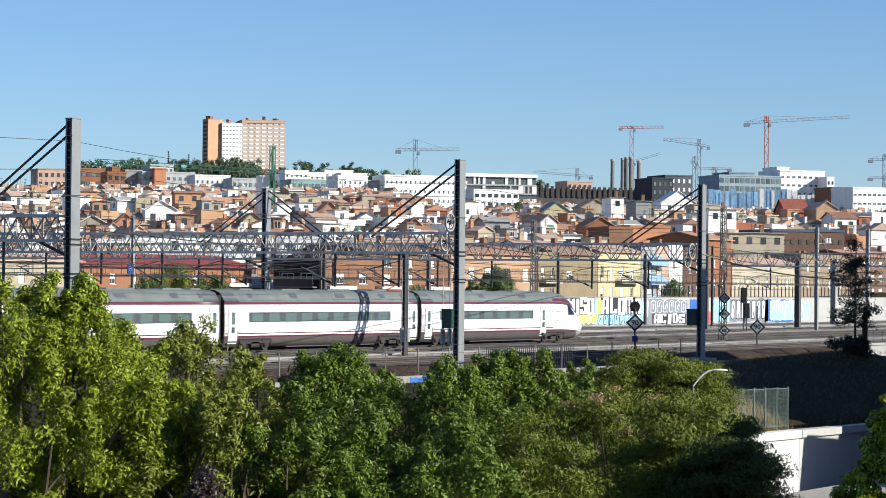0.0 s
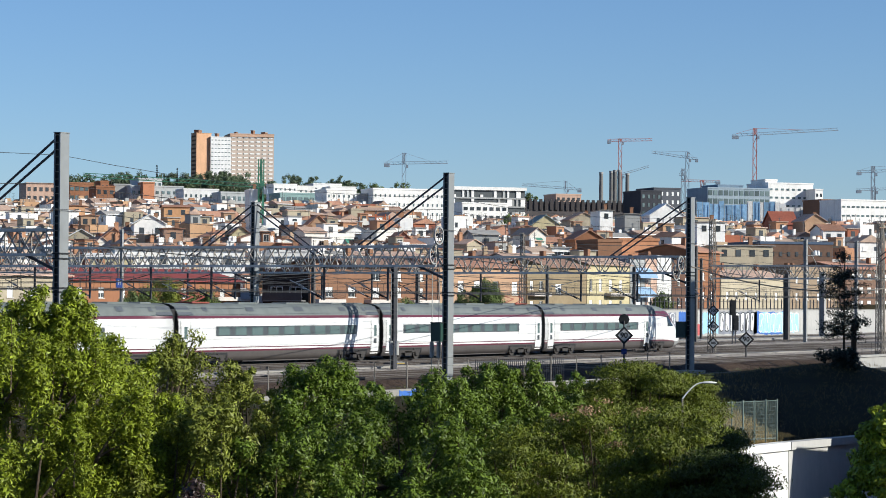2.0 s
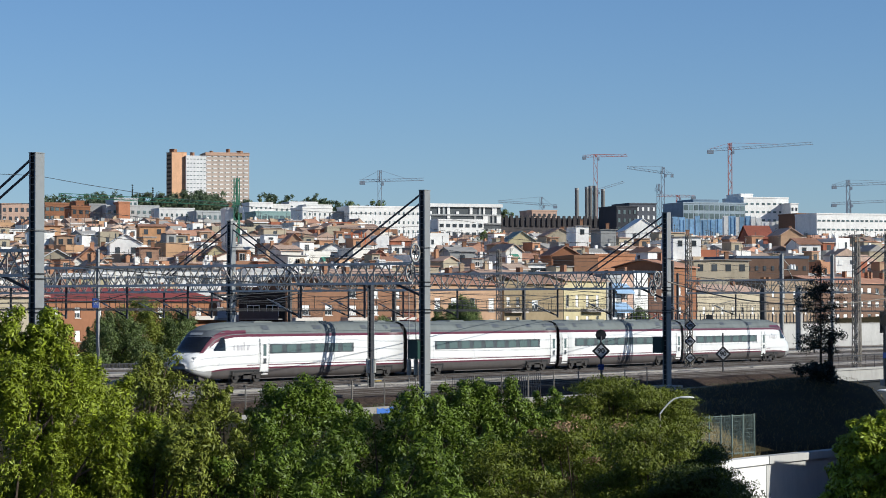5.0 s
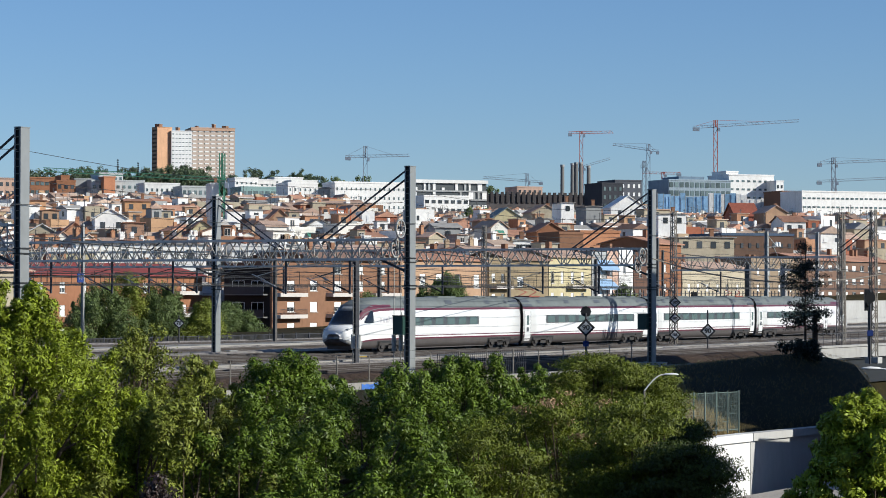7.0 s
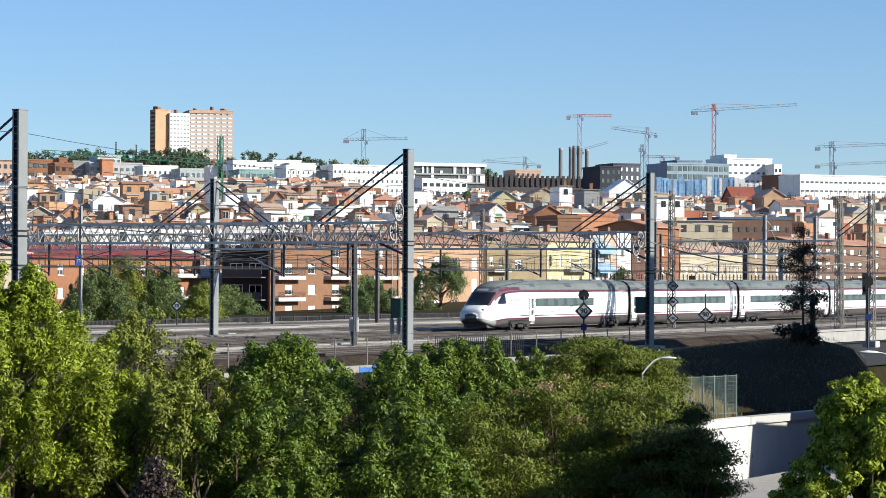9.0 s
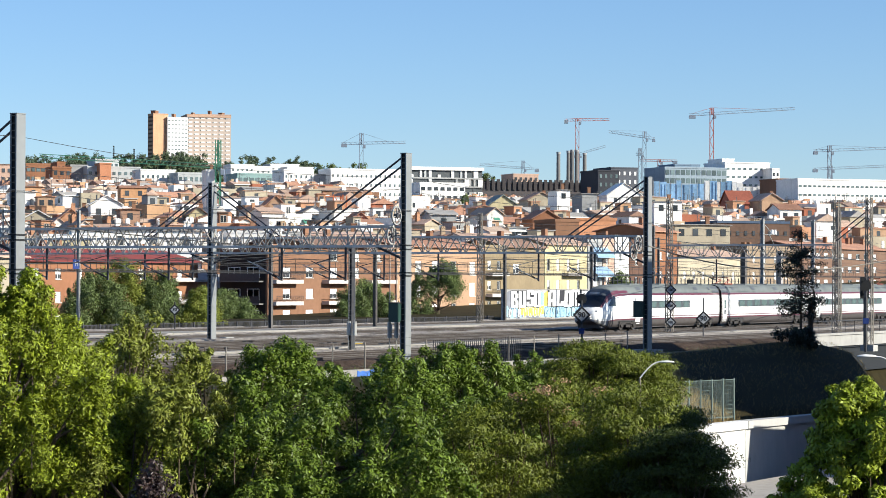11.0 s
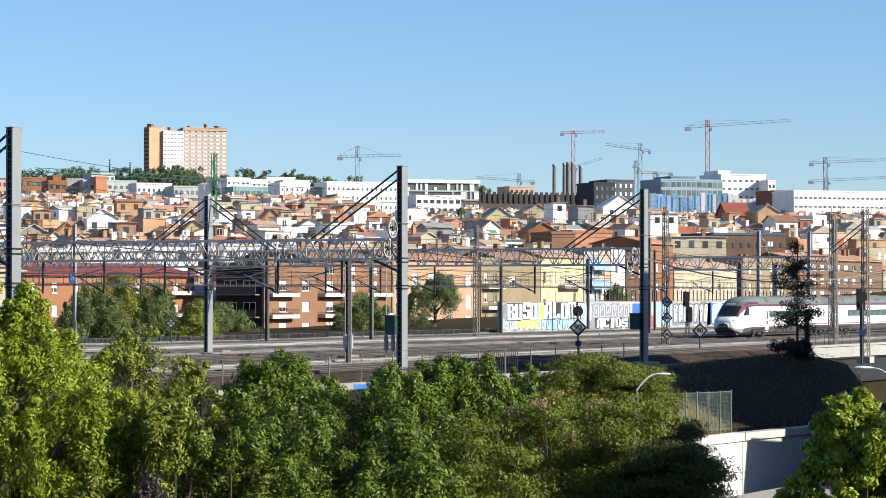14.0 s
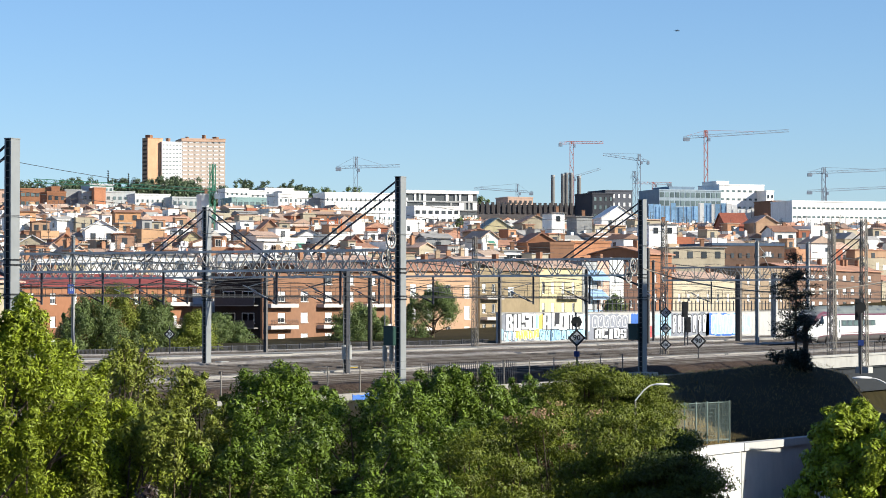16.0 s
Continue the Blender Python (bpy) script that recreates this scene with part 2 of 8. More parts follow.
class Mesh:
    """Gathers the faces of one part."""

    def __init__(self):
        self.v, self.f, self.i = [], [], []

    def box(self, x0, y0, z0, x1, y1, z1, mi=0):
        n = len(self.v)
        self.v += [(x0, y0, z0), (x1, y0, z0), (x1, y1, z0), (x0, y1, z0), (x0, y0, z1), (x1, y0, z1), (x1, y1, z1), (x0, y1, z1)]
        self.f += [tuple(n + k for k in q) for q in BOXF]
        self.i += [mi] * 6
        return self

    def bar(self, a, b, w, h=None, mi=0):
        """A square bar from a to b."""
        a, b = Vector(a), Vector(b)
        h = h or w
        d = (b - a).normalized()
        s = d.cross(Vector((0, 0, 1)))
        s = s.normalized() if s.length > 1e-4 else Vector((1, 0, 0))
        u = s.cross(d)
        s, u = s * w / 2, u * h / 2
        n = len(self.v)
        for p in (a, b):
            self.v += [tuple(p - s - u), tuple(p + s - u), tuple(p + s + u), tuple(p - s + u)]
        self.f += [tuple(n + k for k in q) for q in BOXF]
        self.i += [mi] * 6
        return self

    def tube(self, a, b, r0, r1=None, n=8, mi=0):
        a, b = Vector(a), Vector(b)
        r1 = r0 if r1 is None else r1
        d = (b - a).normalized()
        s = d.orthogonal().normalized()
        u = d.cross(s)
        k0 = len(self.v)
        for p, r in ((a, r0), (b, r1)):
            for k in range(n):
                t = 2 * math.pi * k / n
                self.v.append(tuple(p + (s * math.cos(t) + u * math.sin(t)) * r))
        for k in range(n):
            j = (k + 1) % n
            self.f.append((k0 + k, k0 + j, k0 + n + j, k0 + n + k))
        self.f += [tuple(k0 + n - 1 - k for k in range(n)), tuple(k0 + n + k for k in range(n))]
        self.i += [mi] * (n + 2)
        return self

    def face(self, *pts, mi=0):
        n = len(self.v)
        self.v += [tuple(p) for p in pts]
        self.f.append(tuple(range(n, n + len(pts))))
        self.i.append(mi)
        return self

    def prism(self, pts, y0, y1, mi=0):
        """A profile in x, z pushed from y0 to y1."""
        n, k = len(self.v), len(pts)
        self.v += [(x, y0, z) for x, z in pts] + [(x, y1, z) for x, z in pts]
        self.f += [tuple(n + j for j in range(k)), tuple(n + 2 * k - 1 - j for j in range(k))]
        self.f += [(n + (j + 1) % k, n + j, n + k + j, n + k + (j + 1) % k) for j in range(k)]
        self.i += [mi] * (k + 2)
        return self

    def make(self, name, material, parent=None, label="", smooth=False):
        me = bpy.data.meshes.new(name)
        me.from_pydata(self.v, [], self.f)
        for m_ in (material if isinstance(material, (list, tuple)) else [material]):
            me.materials.append(m_)
        if any(self.i):
            me.polygons.foreach_set("material_index", self.i)
        if smooth:
            me.shade_smooth()
        ob = new(name, me)
        if parent:
            ob.parent = parent
        if label:
            ob["label"] = label
        return ob


# ---- ground ----
def smooth(a, b, t):
    t = min(1, max(0, (t - a) / (b - a)))
    return t * t * (3 - 2 * t)


HILL = [(0, 0), (330, 0), (420, 5), (600, 14), (700, 18.5), (800, 22.8), (900, 27), (1000, 32), (1200, 42), (1500, 55), (1900, 52), (4500, 20)]


def ground_z(x, y):
    ahead = x * math.cos(TH) + y * math.sin(TH)
    z = -7.0 + 6.5 * smooth(46, 66, y) * (1 - 0.8 * smooth(172, 190, x) * (1 - smooth(68.5, 71, y)) * (1 - smooth(330, 360, x)))
    z += 1.3 * smooth(132, 168, x) * smooth(50, 58, y) * (1 - smooth(62, 70, y)) * (1 - smooth(172, 186, x))
    if 51.5 <= y < 70 and 104 < x < 178:
        z = max(z, -2.95 + 2.4 * smooth(50, 62, y))
    if 138 < x < 190 and 44 < y < 70:
        side = (x * math.sin(TH) - y * math.cos(TH)) / ahead
        z = min(z, 0.9 - 1.5 * smooth(0.137, 0.156, side) - 2.8 * smooth(0.153, 0.166, side))
    if y > 128:
        z += 0.5 * smooth(132, 140, y)
        for (a, za), (b, zb) in zip(HILL, HILL[1:]):
            if a <= ahead < b:
                z += (za + (zb - za) * (ahead - a) / (b - a)) * smooth(140, 230, y)
        if ahead > 600:
            side = (x * math.sin(TH) - y * math.cos(TH)) / ahead
            z += 6.0 * smooth(600, 760, ahead) * (1 - smooth(860, 960, ahead)) * (1 - smooth(-0.05, -0.02, side))
    return z


def grid_axis(stops):
    out = []
    for a, b, step in stops:
        k = max(1, round((b - a) / step))
        out += [a + (b - a) * j / k for j in range(k)]
    return out + [stops[-1][1]]


gx = grid_axis([(-4000, -600, 400), (-600, 0, 60), (0, 300, 5), (300, 1600, 50), (1600, 4800, 400)])
gy = grid_axis([(-3000, -400, 400), (-400, 0, 50), (0, 40, 10), (40, 76, 2), (76, 128, 13), (128, 240, 8), (240, 1500, 50), (1500, 4600, 400)])
gv = [(x, y, ground_z(x, y)) for y in gy for x in gx]
gf = [(j * len(gx) + i, j * len(gx) + i + 1, (j + 1) * len(gx) + i + 1, (j + 1) * len(gx) + i) for j in range(len(gy) - 1) for i in range(len(gx) - 1)]
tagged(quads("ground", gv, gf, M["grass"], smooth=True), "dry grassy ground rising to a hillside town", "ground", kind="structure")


def pipe(points, radius, n=6):
    """One continuous round bar or wire through the points."""
    m = Mesh()
    pts = [Vector(p) for p in points]
    for i, p in enumerate(pts):
        d = (pts[min(i + 1, len(pts) - 1)] - pts[max(i - 1, 0)]).normalized()
        side = d.cross(Vector((0, 0, 1)))
        side = side.normalized() if side.length > 1e-4 else Vector((1, 0, 0))
        up = side.cross(d)
        for k in range(n):
            a = 2 * math.pi * k / n
            m.v.append(tuple(p + (side * math.cos(a) + up * math.sin(a)) * radius))
    for i in range(len(pts) - 1):
        for k in range(n):
            m.f.append((i * n + k, i * n + (k + 1) % n, (i + 1) * n + (k + 1) % n, (i + 1) * n + k))
            m.i.append(0)
    m.f += [tuple(range(n - 1, -1, -1)), tuple((len(pts) - 1) * n + k for k in range(n))]
    m.i += [0, 0]
    return m


pane_cache = {}


def shared(key, build):
    """One mesh for many like pieces."""
    if key not in pane_cache:
        ob = build()
        pane_cache[key] = ob.data
        bpy.data.objects.remove(ob)
    return pane_cache[key]


def add(name, me, parent, place=(0, 0, 0), turn=0.0):
    ob = new(name, me)
    ob.parent = parent
    ob.matrix_basis = pose(*place, 0, 0, turn)
    return ob


# ---- railway ----
TRACKS = (79.0, 83.3, 91.2, 95.6, 100.15, 104.4, 112.0, 116.3, 127.5, 131.8)
trackbed = Mesh()
rb = random.Random(11)
# stations across the line: low between the rails, heaped between the pairs of tracks
ACROSS = [(73.2, -0.62), (74.6, 0.02), (76.6, -0.02), (77.3, -0.2), (81.1, -0.2), (84.9, -0.2), (85.8, 0.02), (88.6, 0.05), (89.5, -0.2), (93.4, -0.2), (97.8, -0.2), (102.2, -0.2), (106.1, -0.2), (107.0, 0.02), (109.3, 0.04), (110.2, -0.2), (114.1, -0.2), (118.0, -0.2), (119.0, 0.0), (124.6, 0.02), (125.6, -0.2), (129.6, -0.2), (133.6, -0.2), (134.4, 0.0), (136.4, 0.0)]
xs = [-900] + [60 + 3 * k for k in range(140)] + [1500]
q = len(ACROSS)
for x in xs:
    for k, (y, z) in enumerate(ACROSS):
        low = z < -0.1
        trackbed.v.append((x, y + rb.uniform(-0.12, 0.12), z + (rb.uniform(-0.05, 0.0) if low else rb.uniform(-0.1, 0.08))))
for i in range(len(xs) - 1):
    for k in range(q - 1):
        trackbed.f.append((i * q + k, (i + 1) * q + k, (i + 1) * q + k + 1, i * q + k + 1))
        trackbed.i.append(1 if k < 3 or ACROSS[k][1] < -0.1 and ACROSS[k + 1][1] < -0.1 else 0)
tagged(trackbed.make("trackbed", [M["ballast"], M["brown_ballast"]], smooth=True), "grey-brown stone ballast under the tracks", "trackbed", kind="structure")
walkway = Mesh()
for k in range(60):
    walkway.box(120 + 4 * k, 119.6, -0.6, 123.97 + 4 * k, 123.6, 0.12 + rb.uniform(-0.02, 0.02))
for k in range(60):
    walkway.box(120 + 4 * k, 87.0, -0.6, 123.97 + 4 * k, 88.0, 0.1 + rb.uniform(-0.02, 0.02))
tagged(walkway.make("pavement", M["pale_concrete"]), "pale concrete walkway slabs between the tracks", "pavement", kind="structure")
sleep_me = Mesh()
for k in range(420):
    sleep_me.box(95 + k * 0.65, -1.3, -0.26, 95.25 + k * 0.65, 1.3, -0.17)
sleep_ob = None
for y in TRACKS:
    tr = thing("railway_track", (0, y, 0), "rusty steel rails on concrete sleepers in grey ballast", "railway track", "tracks")
    for s in (-0.835, 0.835):
        ra = Mesh().box(-900, s - 0.07, -0.175, 1500, s + 0.07, -0.15).box(-900, s - 0.015, -0.15, 1500, s + 0.015, -0.04)
        ra.make("rail", M["rust"], tr)
        hd = Mesh().box(-900, s - 0.036, -0.04, 1500, s + 0.036, 0.0).make("rail_head", M["railtop"], tr)
    if sleep_ob is None:
        strip_me = Mesh()
        for k in range(110):
            strip_me.face((60 + 4 * k, -1.42 + rb.uniform(-0.2, 0.2), -0.185), (64 + 4 * k, -1.42 + rb.uniform(-0.2, 0.2), -0.185), (64 + 4 * k, 1.42, -0.185), (60 + 4 * k, 1.42, -0.185))
        strip_ob = tagged(strip_me.make("oily_ballast", M["oily"], tr), kind="stuff")
        sleep_ob = tagged(sleep_me.make("sleeper_row", M["sleeper"], tr), kind="stuff")
    else:
        o = new("oily_ballast", strip_ob.data)
        o.parent = tr
        tagged(o, kind="stuff")
        o = new("sleeper_row", sleep_ob.data)
        o.parent = tr
        tagged(o, kind="stuff")


# ---- catenary masts, portals and wires ----
def portal_mast(x, y, h=11.6, braces=(1,), label="grey galvanised steel portal mast with ladder-like battens", wx=0.66, wy=0.36, group="portal masts", tone="steel"):
    """Two channels back to back: smooth webs face across the line, the open sides are laced with thin battens."""
    ma = thing("catenary_mast", (x, y, -0.55), label, "mast", group)
    top = h + 0.55
    for s in (-1, 1):
        a, b = s * wy / 2, s * (wy / 2 - 0.025)
        lip = s * (wy / 2 - 0.075)
        e, f = wx / 2, wx / 2 - 0.03
        prof = [(-e, a), (e, a), (e, lip), (f, lip), (f, b), (-f, b), (-f, lip), (-e, lip)]
        m = Mesh()
        m.v = [(p, q, z) for z in (0, top) for p, q in prof]
        k = len(prof)
        m.f = [(j, (j + 1) % k, k + (j + 1) % k, k + j) for j in range(k)] + [tuple(range(k - 1, -1, -1)), tuple(range(k, 2 * k))]
        m.i = [0] * (k + 2)
        m.make("channel", M[tone], ma)
    # black sheets added inside for the shade between the channels
    for t in (-1, 1):
        Mesh().box(t * (wx / 2 - 0.1) - 0.01, -wy / 2 + 0.03, 0, t * (wx / 2 - 0.1) + 0.01, wy / 2 - 0.03, top - 0.05).make("web_plate", M["sign_black"], ma)
    z = 0.4
    while z < top - 0.1:
        for t in (-1, 1):
            me = shared(("batten", wx, wy), lambda: Mesh().box(-0.008, -wy / 2 + 0.02, 0, 0.008, wy / 2 - 0.02, 0.035).make("batten", M["weathered"]))
            add("batten", me, ma, (t * (wx / 2 + 0.002), 0, z))
        z += 0.33
    Mesh().box(-0.8, -0.8, -0.3, 0.8, 0.8, 0.35).make("footing", M["concrete"], ma)
    Mesh().box(-wx / 2 - 0.02, -wy / 2 - 0.02, top, wx / 2 + 0.02, wy / 2 + 0.02, top + 0.04).make("cap", M["steel"], ma)
    for s in braces:
        for o in (0.0, 0.5):
            Mesh().bar((0, s * wy / 2, top - 0.15 - o), (0, s * (6.0 - 0.35 * o), 8.1 - o * 0.5), 0.085).make("stay_rod", M["dark_steel"], ma)
        Mesh().bar((0, s * wy / 2, 6.2), (0, s * 2.0, 6.95), 0.12).make("knee_brace", M["dark_steel"], ma)
    for z in (6.72, 6.95, 5.22, 5.4):
        if z < h:
            Mesh().box(-wx / 2 - 0.04, -wy / 2 - 0.04, z, wx / 2 + 0.04, wy / 2 + 0.04, z + 0.07).make("clamp", M["sign_black"], ma)
    return ma


def lattice(m, p, q, half, rise, cell, bar):
    """A four-chord lattice girder along y from p to q."""
    n = max(1, round((q - p) / cell))
    c = (q - p) / n
    for k in range(n):
        a, b = p + k * c, p + (k + 1) * c
        mid = (a + b) / 2
        for s in (-half, half):
            m.bar((s, a, 0), (s, mid, rise), bar).bar((s, mid, rise), (s, b, 0), bar)
            m.bar((s, a, 0), (s, a, rise), bar * 0.8)
        for z in (0, rise):
            m.bar((-half, a, z), (half, mid, z), bar * 0.8).bar((half, mid, z), (-half, b, z), bar * 0.8)
    return m


beam_cache = {}


def portal_beam(x, y0, y1, z=6.38):
    g = thing("portal_beam", (x, y0, z), "long grey lattice steel girder spanning the tracks", "portal beam", "portal beams")
    L = y1 - y0
    if L not in beam_cache:
        ch = Mesh().box(-0.065, 0, -0.065, 0.065, L, 0.065).make("chord", M["beam_steel"], g)
        la = lattice(Mesh(), 0, L, 0.42, 1.12, 1.5, 0.06).make("lacing", M["lacing_steel"], g)
        tagged(la, kind="stuff")
        beam_cache[L] = (ch.data, la.data)
        ch.location = (-0.42, 0, 0)
        offs = ((0.42, 0), (-0.42, 1.12), (0.42, 1.12))
    else:
        o = tagged(new("lacing", beam_cache[L][1]), kind="stuff")
        o.parent = g
        offs = ((-0.42, 0), (0.42, 0), (-0.42, 1.12), (0.42, 1.12))
    for sx, sz in offs:
        o = new("chord", beam_cache[L][0])
        o.parent = g
        o.location = (sx, 0, sz)
    return g


drop_cache = {}


def drop_arm(x, y, tone="dark_steel"):
    """A hanging post under the beam with a registration arm for one track."""
    if tone not in drop_cache:
        d = thing("catenary_support", (x, y, 4.4), {"dark_steel": "dark steel drop post with insulated cantilever arms", "beam_steel": "pale steel drop post with insulated cantilever arms"}[tone], "catenary support", "catenary supports")
        Mesh().box(-0.05, -0.05, 0, 0.05, 0.05, 1.98).make("drop_post", M["dark_steel"], d)
        Mesh().bar((0, 0, 0.1), (0.1, 2.0, 1.0), 0.045).bar((0.1, 2.0, 1.0), (0.1, 2.4, 1.15), 0.04).make("cantilever", M[tone], d)
        Mesh().bar((0, 0, 1.5), (0.1, 2.0, 1.05), 0.04).make("tie_bar", M[tone], d)
        Mesh().bar((0, 0, 0.15), (0.1, 1.75, 0.72), 0.04).make("steady_arm", M["dark_steel"], d)
        for t in (0.3, 1.5):
            ins = Mesh()
            for k in range(4):
                u = t + 0.08 * k
                ins.tube((0.05 * u, u, 0.1 + 0.45 * u), (0.05 * u, u + 0.05, 0.12 + 0.45 * u), 0.065, n=8)
            ins.make("insulator", M["rust"] if t < 1 else M["sill"], d)
        drop_cache[tone] = d
        return d
    return copy_thing(drop_cache[tone], pose(x, y, 4.4))


def tension_wheel(x, y, z, r=0.5):
    t = thing("tensioning_wheel", (x, y, z), "pale steel spoked tensioning wheel hung on the mast", "tensioning wheel", "tensioning wheels")
    rim = Mesh()
    n = 20
    for k in range(n):
        a, b = 2 * math.pi * k / n, 2 * math.pi * (k + 1) / n
        rim.bar((math.cos(a) * r, 0, math.sin(a) * r), (math.cos(b) * r, 0, math.sin(b) * r), 0.085)
    rim.make("rim", M["pale_steel"], t)
    for k in range(3):
        a = math.pi * k / 3 + 0.3
        Mesh().bar((math.cos(a) * r, 0, math.sin(a) * r), (-math.cos(a) * r, 0, -math.sin(a) * r), 0.05).make("spoke", M["pale_steel"], t)
    Mesh().tube((0, -0.12, 0), (0, 0.12, 0), 0.13, n=10).make("hub", M["dark_steel"], t)
    return t


PORTALS = (60.0, 95.4, 131.1, 164.9, 216.4, 262.0, 310.0)
for x, h in ((95.34, 11.84), (131.15, 11.63), (164.97, 11.5)):
    portal_mast(x, 72.88, h)
portal_mast(164.6, 107.88, 11.58, braces=(-1, 1))
for x in PORTALS[1:4]:
    portal_beam(x, 73.4, 140.0)
portal_beam(216.4, 78.1, 93.5, 6.5)
for x in PORTALS[1:4]:
    for k, y in enumerate(TRACKS[:8]):
        drop_arm(x, y - 2.2, "beam_steel" if k % 3 == 1 else "dark_steel")
for y in TRACKS[1:4]:
    drop_arm(216.4, y - 2.2, "beam_steel")
for x, y, z in ((130.25, 73.0, 8.1), (130.5, 73.45, 7.0), (164.1, 73.2, 7.0), (164.0, 73.5, 6.4)):
    tension_wheel(x, y, z)


def steel_pole(x, y, top, w=0.28, name="steel_pole", label="dark steel catenary pole standing by the track", mat_="pole_grey"):
    p = thing(name, (x, y, -0.6), label, "pole", "catenary poles")
    h = top + 0.6
    Mesh().box(-w / 2, -w / 2, 0, w / 2, -w / 2 + 0.03, h).box(-w / 2, w / 2 - 0.03, 0, w / 2, w / 2, h).box(-0.02, -w / 2, 0, 0.02, w / 2, h).make("column", M[mat_], p)
    Mesh().box(-w, -w, 0, w, w, 0.5).make("footing", M["concrete"], p)
    return p


def lattice_pole(x, y, top, w=0.5, w1=0.32):
    p = thing("lattice_pole", (x, y, -0.6), "grey lattice steel catenary pole by the track", "pole", "lattice poles")
    h = top + 0.6
    for sx in (-1, 1):
        for sy in (-1, 1):
            Mesh().bar((sx * w / 2, sy * w / 2, 0), (sx * w1 / 2, sy * w1 / 2, h), 0.07).make("corner_angle", M["weathered"], p)
    m = Mesh()
    n = int(h / 0.6)
    for k in range(n):
        z0, z1 = h * k / n, h * (k + 1) / n
        a0, a1 = w / 2 + (w1 - w) / 2 * k / n, w / 2 + (w1 - w) / 2 * (k + 1) / n
        s = 1 if k % 2 else -1
        for t in (-1, 1):
            m.bar((s * a0, t * a0, z0), (-s * a1, t * a1, z1), 0.045)
            m.bar((t * a0, s * a0, z0), (t * a1, -s * a1, z1), 0.045)
    tagged(m.make("lacing", M["weathered"], p), kind="stuff")
    Mesh().box(-w, -w, 0, w, w, 0.45).make("footing", M["concrete"], p)
    return p


portal_mast(147.6, 86.0, 6.6, (), "dark grey steel catenary pole with laced sides", 0.46, 0.24, "catenary poles", "dark_steel")
steel_pole(206.8, 129.1, 8.6, 0.3)
steel_pole(213.0, 121.6, 7.4, 0.3)
steel_pole(267.1, 135.6, 8.4, 0.3)
steel_pole(290.3, 135.6, 8.6, 0.3)
steel_pole(295.4, 118.0, 7.8, 0.62, mat_="pole_grey")
steel_pole(275.4, 107.8, 11.4, 0.36, mat_="pale_steel")
steel_pole(326.0, 125.2, 8.4, 0.7, mat_="concrete")
steel_pole(290.9, 107.6, 11.6, 0.36, mat_="pale_steel")
steel_pole(285.2, 124.6, 9.5, 0.25)
steel_pole(270.4, 118.8, 10.6, 0.34)
lattice_pole(235.2, 122.2, 11.2)
lattice_pole(216.4, 93.5, 11.8, 0.55, 0.36)
lattice_pole(216.4, 77.9, 11.45, 0.6, 0.4)
lattice_pole(245.0, 88, 11.3)
lattice_pole(184.7, 64, 10.6, 0.5, 0.36)
steel_pole(162.4, 118.4, 9.6, 0.2, mat_="pale_steel")
arm = thing("pole_crossarm", (275.4, 107.8, 9.6), "pale steel cross-arm with white insulators on a pole", "cross-arm")
Mesh().bar((0, -0.2, 0), (3.8, -0.2, 0.1), 0.09).make("arm_bar", M["pale_steel"], arm)
Mesh().bar((0, -0.2, 1.2), (2.6, -0.2, 0.1), 0.05).make("arm_tie", M["pale_steel"], arm)
Mesh().bar((1.6, -0.2, 0), (3.2, -0.2, -1.2), 0.05).make("arm_tie", M["pale_steel"], arm)
for k in range(2):
    Mesh().tube((2.4 + 0.9 * k, -0.2, 0.12), (2.4 + 0.9 * k, -0.2, 0.62), 0.2, 0.14, 10).make("insulator", M["shutter"], arm)
rods = thing("mast_stays", (184.7, 64.0, 9.6), "dark steel stay rods sloping from a lattice pole", "stay")
for o in (0.0, 0.4):
    Mesh().bar((0, 0.2, -o), (0, 2.5, -1.75 - o), 0.07).make("stay_rod", M["dark_steel"], rods)
for x in (147.0, 131.6):
    wy = 85.3 if x > 140 else 73.6
    wt = thing("tension_weight", (x - 0.2, wy, 0.9 if x > 140 else 1.18), "pale cylindrical tensioning weights hung beside the mast", "weight", "tensioning weights")
    for k in range(2):
        for j in range(6):
            add("weight_disc", shared("weight_disc", lambda: Mesh().tube((0, 0, 0), (0, 0, 0.145), 0.13, n=10).make("weight_disc", M["pale_steel"])), wt, (0, k * 0.45, j * 0.15))
    for k in range(2):
        Mesh().bar((0, k * 0.45, -1.2), (0, k * 0.45, 5.4), 0.035).make("guide_rod", M["pale_steel"], wt)
for x, y, z in ((130.75, 73.1, 2.1), (164.5, 73.1, 2.0)):
    bx = thing("switch_box", (x, y, z), "dark green steel switch box fixed to the mast", "switch box", "switch boxes")
    Mesh().box(-0.3, -0.1, 0, 0.3, 0.5, 1.05).make("casing", M["box_green"], bx)
    Mesh().box(-0.28, -0.13, 0.05, 0.28, -0.1, 0.98).make("door", M["box_green"], bx)
    Mesh().box(-0.33, -0.15, 1.05, 0.33, 0.54, 1.1).make("lid", M["dark_steel"], bx)


def wire_line(name, pts, r, label, group="overhead wires", segs=9, sag=0.5):
    """A wire hung over the points, sagging between them."""
    line = [Vector(pts[0])]
    for a, b in zip(pts, pts[1:]):
        a, b = Vector(a), Vector(b)
        for k in range(1, segs + 1):
            t = k / segs
            line.append(a.lerp(b, t) - Vector((0, 0, sag * 4 * t * (1 - t))))
    m = pipe(line, r * 0.58, 5)
    ob = m.make(name, M["wire"])
    tagged(ob, label, "wire", group)
    return ob


